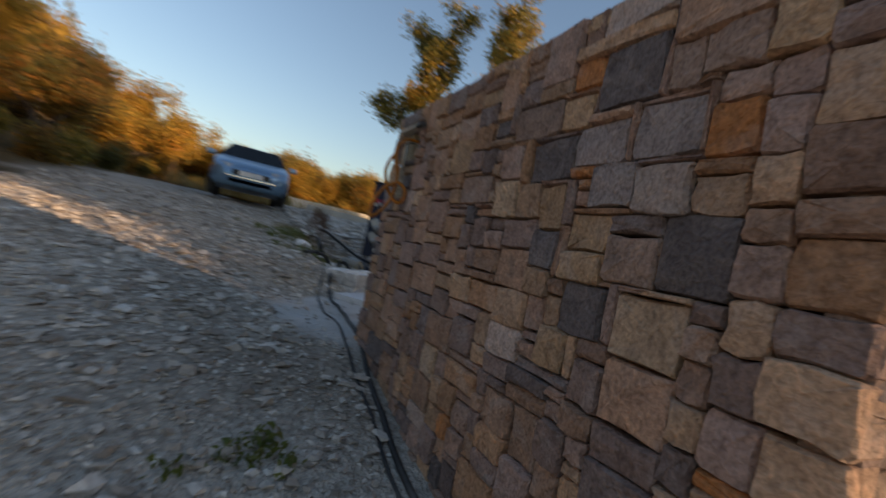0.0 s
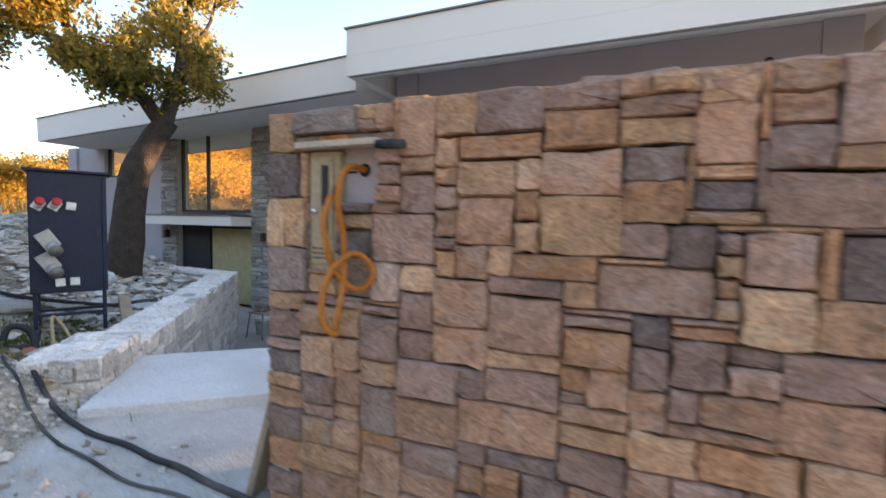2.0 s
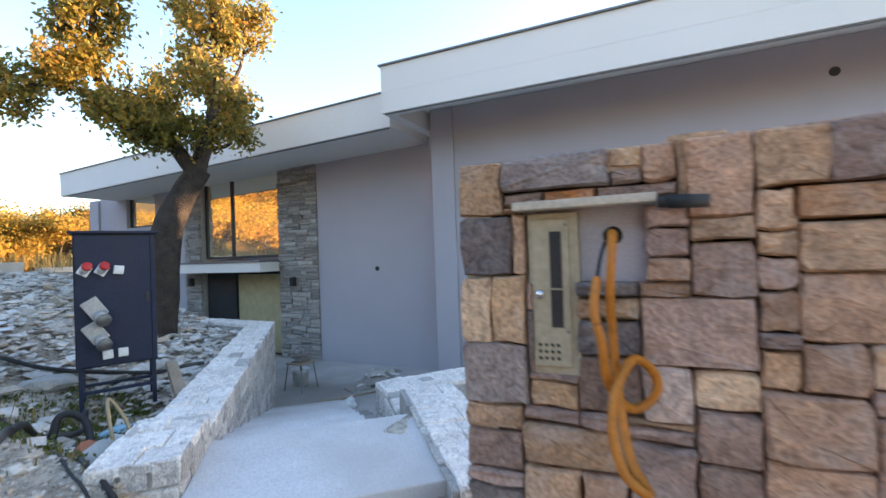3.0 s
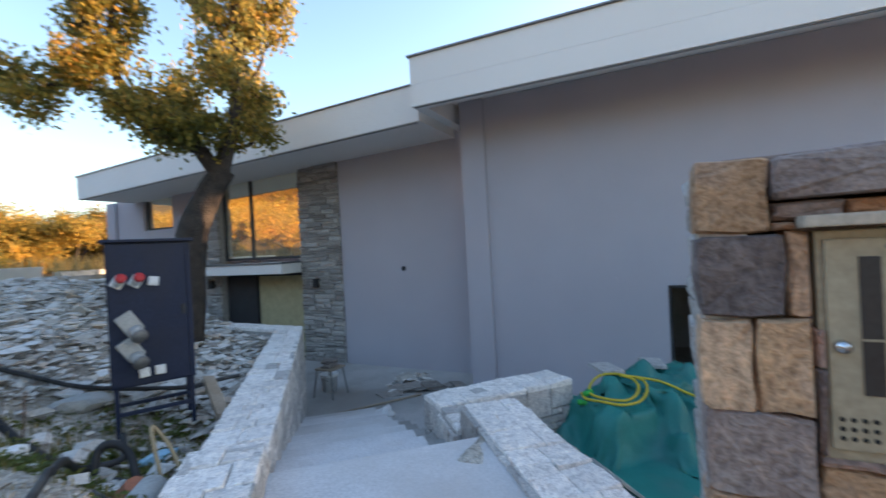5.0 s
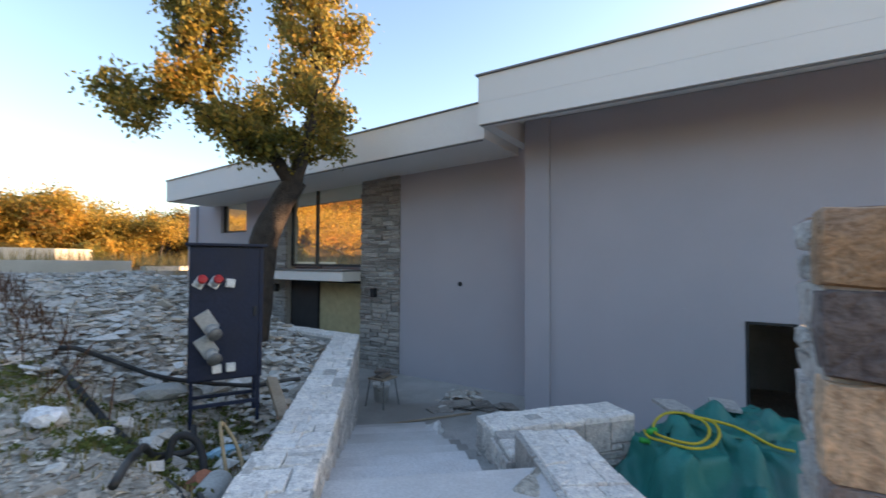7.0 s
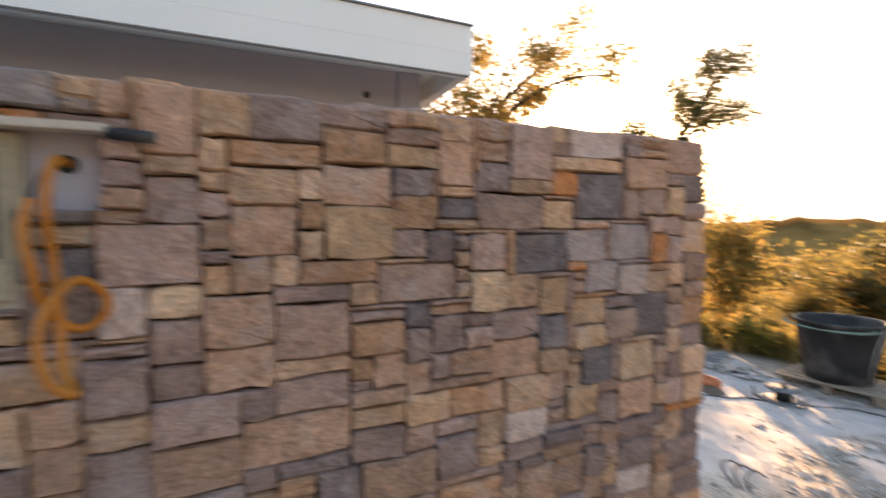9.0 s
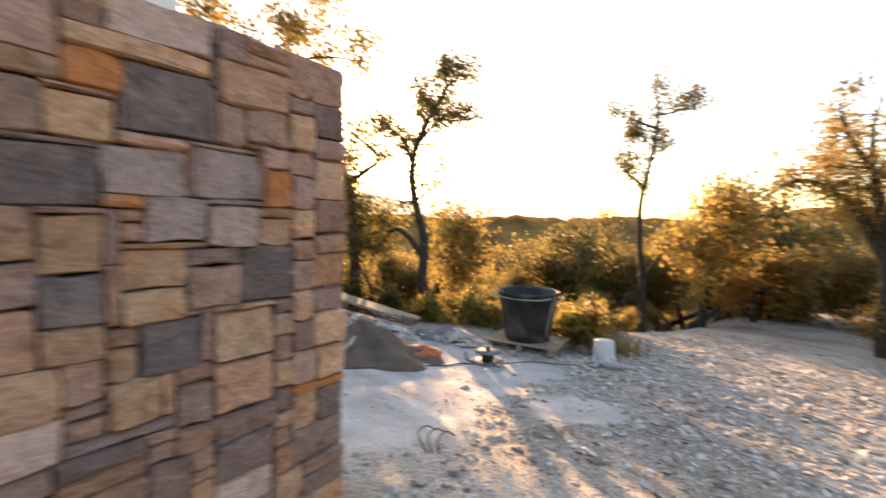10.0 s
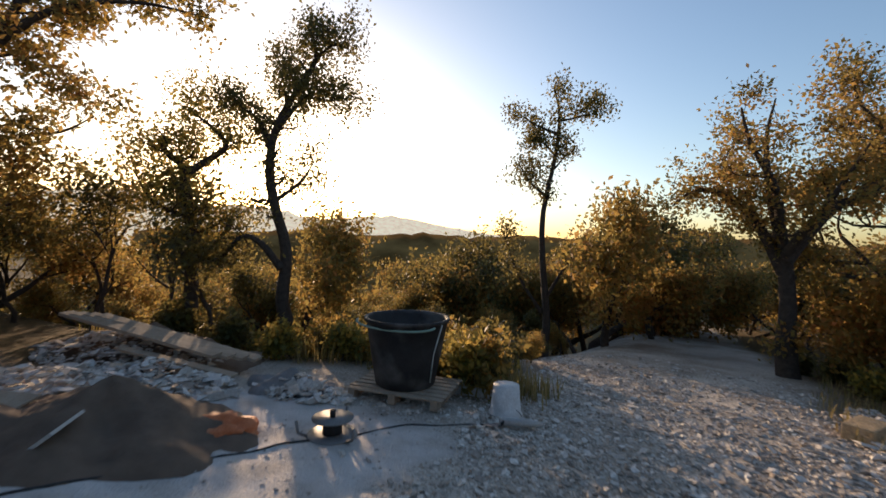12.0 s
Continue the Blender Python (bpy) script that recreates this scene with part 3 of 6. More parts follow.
            part_ob = p("pane", g, M_GLASS, "", w)
        return w
    window(10.86, 13.55, 1.9, 4.0, WX + 0.12, (12.56,))
    window(15.44, 16.75, 2.88, 3.82, WX + 0.1, ())
    lower = window(10.86, 13.55, -0.45, 1.55, WX + 0.14, (12.42,))
    p("blind", box(WX + 0.11, 10.92, -0.4, WX + 0.13, 12.38, 1.49), flat("ochre_blind", (0.42, 0.36, 0.2), 0.7), "pale ochre blind board")
    p("door_leaf", box(WX + 0.1, 12.45, -0.4, WX + 0.135, 13.5, 1.49), M_FRAME, "dark door leaf")
    p("canopy", box(7.0, 10.87, 1.57, WX + 0.1, 14.19, 1.79, 0.012), M_FASCIA, "white balcony slab over the lower door")
    p("canopy_top", box(6.98, 10.87, 1.792, WX + 0.05, 14.19, 1.83, 0.004), M_METALCAP)
    # pipe and vent holes are closed caps, coloured dark for the shade inside
    for name, y, z, x, r in (("pipe_hole", 8.15, 1.58, WX, 0.05), ("socket_cap", 4.09, 1.34, DX, 0.07), ("vent_hole", 0.74, 4.0, DX, 0.06)):
        c = lathe(((0.0, 0.012), (r * 0.7, 0.012), (r * 0.75, 0.006), (r, 0.008), (r, -0.01)), 20)
        bmesh.ops.transform(c, matrix=pose(x, y, z, 0, -90, 0), verts=c.verts)
        p(name, c, M_RENDER if name == "socket_cap" else M_FRAME)
    for y in (10.37, 13.85):
        lamp = p("wall_lamp", box(WX - 0.18, y - 0.05, 1.22, WX - 0.06, y + 0.05, 1.42, 0.01), M_FRAME, "small black cube wall lamp")
    # stone-clad piers
    rng = random.Random(5)
    for y0, y1, limit in ((9.70, 10.85, 300), (13.57, 14.19, 200)):
        pier = p("stone_pier", box(WX + 0.0, y0 + 0.01, -0.9, WX + 0.29, y1 - 0.01, 4.0), M_MORTAR, "dry grey ledge-stone cladding")
        cell = 0.055
        cols, rows = round((y1 - y0) / cell), round(4.9 / cell)
        for c0, c1, r0, r1, tone in pack(cols, rows, rng, (), (3, 8), (1, 2))[:limit]:
            me = stone_mesh((c1 - c0) * cell - 0.01, (r1 - r0) * cell - 0.01, 0.06, rng, 0.02)
            me.materials.append(M_WHITE_STONE)
            ob = new("stone", me)
            ob.parent = pier
            ob.location = Vector((WX - 0.045 + rng.uniform(-0.02, 0.02), y0 + (c0 + c1) / 2 * cell, -0.85 + (r0 + r1) / 2 * cell)) - Vector((6.81, 3.0, -0.8))
            k = rng.uniform(0.26, 0.5)
            ob.color = (k, k * 0.95, k * 0.88, 1)


# ---- stairs and parapets ----
def oriented(bm, at, d):
    bmesh.ops.transform(bm, matrix=pose(at.x, at.y, 0, 0, 0, math.degrees(math.atan2(d.y, d.x))), verts=bm.verts)
    return bm


def capped_wall(name, a, b, width, top, foot, label, seed, side=1, limit=90):
    """A rubble wall from a to b with pale flagstones on top and rubble in its faces."""
    rng = random.Random(seed)
    a, b = Vector(a), Vector(b)
    d = (b - a).normalized()
    length = (b - a).length
    ang = math.degrees(math.atan2(d.y, d.x))
    w = empty(name, (a.x, a.y, foot), label, "wall", "", ang)
    w["kind"] = "structure"
    h = top - foot
    part("core", box(0.02, 0.02, 0, length - 0.02, width - 0.02, h - 0.03), M_MORTAR, w, "lime mortar core")
    count = 0
    cell = 0.07
    jobs = []
    for c0, c1, r0, r1, t in pack(round(length / cell), round(width / cell), rng, (), (2, 4), (2, 4), 0.0):
        jobs.append(((c1 - c0) * cell, (r1 - r0) * cell, pose((c0 + c1) / 2 * cell, (r0 + r1) / 2 * cell, h - 0.004 + rng.uniform(-0.003, 0.003)) @ pose(0, 0, 0, 0, 90, 0) @ pose(0, 0, 0, 90, 0, 0), "flagstone"))
    vis = min(h, 1.3)
    for yy, rz in ((0.0, 90.0), (width, -90.0)):
        for c0, c1, r0, r1, t in pack(round(length / cell), round(vis / cell), rng, (), (2, 5), (1, 3)):
            cy = (c0 + c1) / 2 * cell
            jobs.append(((c1 - c0) * cell, (r1 - r0) * cell, pose(cy, yy, h - vis + (r0 + r1) / 2 * cell - 0.03, 0, 0, rz), "rubble_stone"))
    for xx, rz in ((0.0, 0.0), (length, 180.0)):
        for c0, c1, r0, r1, t in pack(round(width / cell), round(vis / cell), rng, (), (2, 4), (1, 3)):
            jobs.append(((c1 - c0) * cell, (r1 - r0) * cell, pose(xx, (c0 + c1) / 2 * cell, h - vis + (r0 + r1) / 2 * cell - 0.03, 0, 0, rz), "rubble_stone"))
    for sw, sh, m, nm in jobs[:290]:
        me = stone_mesh(sw - 0.012 if nm == "rubble_stone" else sh - 0.002, sh - 0.012 if nm == "rubble_stone" else sw - 0.002, 0.05, rng, 0.006)
        me.materials.append(M_WHITE_STONE)
        ob = new(nm, me)
        ob.parent = w
        if nm == "flagstone":
            m = m @ pose(0, 0, 0, 90, 0, 0)
        ob.matrix_local = m
        k = rng.uniform(0.8, 0.95) if nm == "flagstone" else rng.uniform(0.42, 0.72)
        if nm == "flagstone" and rng.random() < 0.05:
            k *= 0.6
        ob.color = (k, k * 0.965, k * 0.91, 1)
    return w


def build_court():
    tagged(link_mesh("terrace", box(1.9, 0.6, -0.8, 7.6, 18.5, -0.45), M_CONCRETE), "dusty grey concrete terrace at the foot of the stairs", "terrace", kind="structure")
    tagged(link_mesh("platform", box(1.17, 0.95, -0.44, 6.2, 3.45, -0.02, 0.01), M_CONCRETE), "dusty concrete platform behind the garden wall", "slab", kind="structure")
    tagged(link_mesh("platform", oriented(box(0.35, -2.6, -0.43, 2.4, -1.83, -0.03, 0.01), LW_A, STAIR_DIR), M_CONCRETE), "dusty concrete platform beside the stairs", "slab", kind="structure")
    st = empty("stairs", (STAIR_TOP.x, STAIR_TOP.y, -0.45), "wide concrete stairs with dusty white treads", "stairs", "", math.degrees(math.atan2(STAIR_DIR.y, STAIR_DIR.x)))
    st["kind"] = "structure"
    n, rise, going = 10, 0.1155, 0.425
    for k in range(n - 1):
        z1 = 1.155 - (k + 1) * rise
        part("riser", box(k * going + 0.005, -1.005, z1 - 0.1, (k + 1) * going, -0.02, z1 - 0.035), M_CONCRETE, st, "rough concrete riser")
        part("tread", box(k * going - 0.01, -1.03, z1 - 0.034, (k + 1) * going + 0.03, -0.005, z1, 0.006), M_STEP, st)
        part("stringer", box(k * going, -1.30, z1 - 0.4, (k + 1) * going - 0.002, -1.035, z1 - 0.11), M_CONCRETE, st, "rough concrete edge beside the treads")
    tagged(link_mesh("landing", oriented(box(-0.98, -1.5, 0.36, 0.03, -0.005, 0.705, 0.012), STAIR_TOP, STAIR_DIR), M_STEP), "white dusty concrete landing slab at the top of the stairs", "slab", kind="structure")
    capped_wall("parapet_end", LW_A - STAIR_DIR * 0.1, LW_A + STAIR_DIR * 0.57, 0.40, 0.89, -0.5, "raised rubble end of the parapet with pale flagstone top", 9)
    capped_wall("parapet_left", LW_A + STAIR_DIR * 0.575, LW_B, 0.42, 0.80, -0.5, "low rubble parapet with pale flagstone top", 3)
    capped_wall("parapet_back", (5.40, 8.86), (5.56, 13.5), 0.36, 0.79, -0.5, "low retaining parapet with pale flagstone top", 4)
    capped_wall("parapet_near", (1.95, 3.50), (3.28, 4.58), 0.45, 0.74, -0.5, "low rubble wall end with pale flagstone top", 6)
    capped_wall("parapet_side", (3.16, 4.67), (3.53, 4.99), 0.38, 0.56, -0.5, "low rubble wall beside the stairs", 8)
    capped_wall("parapet_turn", (3.32, 5.26), (4.45, 4.32), 0.40, 0.565, -0.5, "low rubble wall with pale flagstone top beside the stairs", 7)


build_stone_wall()
build_house()
build_court()

# ---- loose stones ----
def scatter(name, spots, sizes, material, label, flatness=0.6, seed=1, lift=0.3):
    """Many small angular stones in one mesh."""
    rng = np.random.default_rng(seed)
    n = len(spots)
    base = np.array([(1, 0, 0), (0, 1, 0), (-1, 0, 0), (0, -1, 0), (0.4, 0.5, 0.8), (-0.5, -0.3, 0.75), (0.3, -0.5, -0.7), (-0.4, 0.4, -0.7)], float)
    faces = np.array([(0, 1, 4), (1, 2, 5), (1, 5, 4), (2, 3, 5), (3, 0, 4), (3, 4, 5), (1, 0, 6), (1, 6, 7), (2, 1, 7), (3, 2, 7), (3, 7, 6), (0, 3, 6)])
    v = base[None] * (1 + rng.uniform(-0.35, 0.35, (n, 8, 3)))
    v *= np.asarray(sizes)[:, None, None] * np.stack([rng.uniform(0.8, 1.4, n), rng.uniform(0.6, 1.0, n), rng.uniform(0.5, 1.0, n) * flatness], 1)[:, None]
    a, b = rng.uniform(0, 6.283, n), rng.normal(0, 0.35, n)
    ca, sa, cb, sb = np.cos(a), np.sin(a), np.cos(b), np.sin(b)
    x, y, z = v[..., 0], v[..., 1], v[..., 2]
    y, z = y * cb[:, None] - z * sb[:, None], y * sb[:, None] + z * cb[:, None]
    x, y = x * ca[:, None] - y * sa[:, None], x * sa[:, None] + y * ca[:, None]
    v = np.stack([x, y, z], 2) + np.asarray(spots)[:, None]
    v[..., 2] += (np.asarray(sizes) * lift * flatness)[:, None]
    f = (faces[None] + np.arange(n)[:, None, None] * 8).reshape(-1, 3)
    ob = raw(name, v.reshape(-1, 3).tolist(), f.tolist(), material)
    return tagged(ob, label, "stones", kind="stuff")


def surface_z(x, y):
    n = noise.noise(Vector((x * 0.9, y * 0.9, 0.3))) * 0.05 + noise.noise(Vector((x * 3.5, y * 3.5, 1.7))) * 0.022
    return ground(x, y) + n


M_PEBBLE = island_material("limestone_pebbles", ((0.0, (0.25, 0.21, 0.17)), (0.35, (0.42, 0.37, 0.31)), (0.7, (0.58, 0.53, 0.46)), (1.0, (0.7, 0.67, 0.61))))
M_SHARD = island_material("limestone_shards", ((0.0, (0.36, 0.32, 0.27)), (0.4, (0.55, 0.52, 0.47)), (0.8, (0.7, 0.68, 0.64)), (1.0, (0.6, 0.46, 0.33))))


def build_stones():
    rng = random.Random(21)
    spots, sizes = [], []
    while len(spots) < 46000:
        if rng.random() < 0.55:
            x, y = rng.uniform(-3.2, 1.2), rng.triangular(-1, 13, 4)
        else:
            x, y = rng.uniform(-4.0, 4.0), rng.triangular(-14, 1, -3)
        if y > 0.8 and x > 0.72 and y < 4.0 or leafy_floor(x, y) > 0.6 or (dusty(x, y) > 0.4 and rng.random() < 0.93):
            continue
        if y > 4 and x > 1.0:
            continue
        spots.append((x, y, surface_z(x, y)))
        s = rng.paretovariate(2.5) * 0.0105
        sizes.append(min(s, 0.055))
    scatter("gravel", spots, sizes, M_PEBBLE, "loose pale limestone gravel strewn over the drive", 0.65, 2)
    spots, sizes = [], []
    while len(spots) < 9000:
        y = rng.triangular(-15, -1, -6)
        x = -0.2 - 0.06 * (y + 10) + rng.uniform(-2.8, 2.6)
        if leafy_floor(x, y) > 0.6 or (dusty(x, y) > 0.3 and rng.random() < 0.95):
            continue
        spots.append((x, y, surface_z(x, y)))
        sizes.append(min(0.06, rng.paretovariate(2.6) * 0.016))
    scatter("coarse_gravel", spots, sizes, M_PEBBLE, "coarse broken limestone trodden into the lower drive", 0.6, 7, 0.45)
    spots, sizes = [], []
    while len(spots) < 9500:
        x, y = rng.uniform(1.0, 6.2), rng.uniform(6.2, 17)
        d = (Vector((x, y)) - LW_A).dot(Vector((-0.661, 0.75)))
        if d < 0.5 or x > 5.4 and y > 8.5 or (x < 2.2 and y < 8.0 and rng.random() < 0.8):
            continue
        spots.append((x, y, surface_z(x, y) + rng.uniform(0, 0.05)))
        sizes.append(min(0.12, rng.paretovariate(2.2) * 0.027))
    scatter("stone_rubble", spots, sizes, M_SHARD, "bank of broken flat limestone shards beside the parapet", 0.42, 3, 0.55)
    spots, sizes = [], []
    for cx, cy, rx, ry, h, n in ((8.3, -5.3, 2.0, 1.3, 0.55, 1500), (4.6, -5.3, 0.8, 0.5, 0.26, 500), (-3.0, -7.5, 0.8, 1.6, 0.12, 260), (7.0, -3.6, 1.3, 0.8, 0.2, 500), (6.4, -4.5, 1.3, 0.7, 0.3, 700), (6.75, 7.6, 0.6, 0.35, 0.12, 120), (-3.3, -9.6, 0.6, 1.2, 0.2, 200)):
        for _ in range(n):
            r, a = math.sqrt(rng.random()), rng.uniform(0, 6.283)
            x, y = cx + rx * r * math.cos(a), cy + ry * r * math.sin(a)
            z0 = -0.45 if cy > 7 else surface_z(x, y)
            spots.append((x, y, z0 + h * (1 - r) * rng.uniform(0.5, 1)))
            sizes.append(min(0.13, rng.paretovariate(2.2) * 0.03))
    scatter("rubble_heap", spots, sizes, M_SHARD, "heaps of broken stone and rubble in the yard", 0.5, 4, 0.5)


# ---- plants ----
def leaf_cloud(centres, spread, per, size, seed, lie=0.5):
    """Leaf quads round the given twig points: vertices and faces."""
    rng = np.random.default_rng(seed)
    c = np.repeat(np.asarray(centres, float), per, 0)
    n = len(c)
    c = c + rng.normal(0, 1, (n, 3)) * np.asarray(spread)
    u = rng.normal(0, 1, (n, 3))
    u /= np.linalg.norm(u, axis=1)[:, None]
    w = np.cross(u, rng.normal(0, 1, (n, 3)) + np.array((0, 0, 0.8)))
    w /= np.linalg.norm(w, axis=1)[:, None] + 1e-6
    s = size * rng.uniform(0.6, 1.35, (n, 1))
    v = np.stack([c - u * s, c + w * s * 0.55 + u * s * 0.1, c + u * s, c - w * s * 0.55 + u * s * 0.1], 1).reshape(-1, 3)
    f = np.arange(n * 4).reshape(-1, 4)
    return v.tolist(), f.tolist()


def grow(rng, start, heading, length, radius, levels, spread, up, wobble=0.22, kids=(3, 5), shrink=0.62):
    """Branch paths (points, radii) and the twig points that carry leaves."""
    paths, twigs = [], []

    def branch(p, d, ln, r, lv):
        n = 7 if lv == levels else 5
        pts, rad = [p.copy()], [r]
        q = p.copy()
        for i in range(n):
            d = (d + Vector((rng.gauss(0, wobble), rng.gauss(0, wobble), rng.gauss(0, wobble) + up * 0.18))).normalized()
            q = q + d * ln / n
            pts.append(q.copy())
            rad.append(max(0.006, r * (1 - 0.62 * (i + 1) / n)))
        paths.append((pts, rad))
        if lv == 0:
            twigs.extend(pts[2:])
            return
        if lv == 1:
            twigs.extend(pts[3:])
        for k in range(rng.randint(*kids)):
            i = rng.randint(max(2, n // 2 - (1 if lv < levels else 0)), n)
            side = Vector((rng.gauss(0, 1), rng.gauss(0, 1), rng.gauss(0, 0.5)))
            nd = (d * (1 - spread) + side.normalized() * spread + Vector((0, 0, up * 0.3))).normalized()
            branch(pts[i], nd, ln * shrink * rng.uniform(0.75, 1.15), max(0.008, rad[i] * 0.72), lv - 1)

    branch(Vector(start), Vector(heading).normalized(), length, radius, levels)
    return paths, twigs


def limbs_mesh(paths, sides=7):
    bm = bmesh.new()
    for pts, rad in paths:
        s = sides if rad[0] > 0.05 else (5 if rad[0] > 0.02 else 4)
        up = Vector((0.2, 0.3, 0.9)).normalized()
        rings = []
        for i, p in enumerate(pts):
            d = (pts[min(i + 1, len(pts) - 1)] - pts[max(i - 1, 0)]).normalized()
            a = d.cross(up)
            a = a.normalized() if a.length > 0.05 else d.cross(Vector((1, 0, 0))).normalized()
            b = d.cross(a)
            rings.append([bm.verts.new(p + (a * math.cos(6.2832 * k / s) + b * math.sin(6.2832 * k / s)) * rad[i] * (1 + 0.12 * noise.noise(p * 3 + Vector((k, 0, 0))))) for k in range(s)])
        for r, t in zip(rings, rings[1:]):
            for k in range(s):
                bm.faces.new((r[k], r[(k + 1) % s], t[(k + 1) % s], t[k]))
    return bm


def tree(at, seed, length, radius, label, levels=3, spread=0.55, up=0.35, per=14, size=0.07, cloud=0.16, leaf=None, heading=(0, 0, 1), extra=(), kids=(3, 5), wobble=0.22, category="tree", shrink=0.62, group=""):
    rng = random.Random(seed)
    t = empty("tree" if category == "tree" else "bush", at, label, category, group)
    paths, twigs = grow(rng, (0, 0, -0.1), heading, length, radius, levels, spread, up, wobble, kids, shrink)
    for st, hd, ln, rd in extra:
        p2, t2 = grow(rng, st, hd, ln, rd, levels - 1, spread, up, wobble, kids, shrink)
        paths += p2
        twigs += t2
    part("trunk", limbs_mesh(paths), M_BARK, t, "grey-brown furrowed bark", True)
    if per:
        v, f = leaf_cloud([tuple(p) for p in twigs], cloud, per, size, seed)
        raw("crown", v, f, leaf or M_LEAF_AUTUMN, t)
    return t


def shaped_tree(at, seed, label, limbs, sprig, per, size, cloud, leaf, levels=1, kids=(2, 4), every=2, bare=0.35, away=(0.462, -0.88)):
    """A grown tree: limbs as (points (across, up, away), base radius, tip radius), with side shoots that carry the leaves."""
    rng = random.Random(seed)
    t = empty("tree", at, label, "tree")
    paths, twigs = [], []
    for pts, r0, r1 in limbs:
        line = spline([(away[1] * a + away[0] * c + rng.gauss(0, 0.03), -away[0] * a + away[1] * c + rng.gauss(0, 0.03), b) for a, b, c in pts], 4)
        n = len(line) - 1
        rad = [r0 + (r1 - r0) * (i / n) ** 0.8 for i in range(n + 1)]
        paths.append((line, rad))
        for i in range(int(n * bare), n + 1, every):
            if rad[i] > 0.15:
                continue
            for _ in range(rng.randint(1, 2)):
                d = Vector((rng.gauss(0, 1), rng.gauss(0, 1), rng.gauss(0.3, 0.6))).normalized()
                p2, t2 = grow(rng, line[i], d, sprig * rng.uniform(0.5, 1.2), max(0.012, rad[i] * 0.4), levels, 0.6, 0.3, 0.3, kids, 0.62)
                paths += p2
                twigs += t2
    part("trunk", limbs_mesh(paths, 9), M_BARK, t, "dark gnarled bark", True)
    v, f = leaf_cloud([tuple(p) for p in twigs], cloud, per, size, seed)
    raw("crown", v, f, leaf, t)
    return t


NORTH_ROW = ((-1.6, 29.5, 0.85), (0.3, 30.5, 0.75), (2.6, 29.5, 0.9), (3.9, 28.0, 0.95), (5.3, 28.5, 0.95), (6.9, 28.0, 0.8), (8.8, 27.5, 0.7), (10.2, 26.5, 0.75))


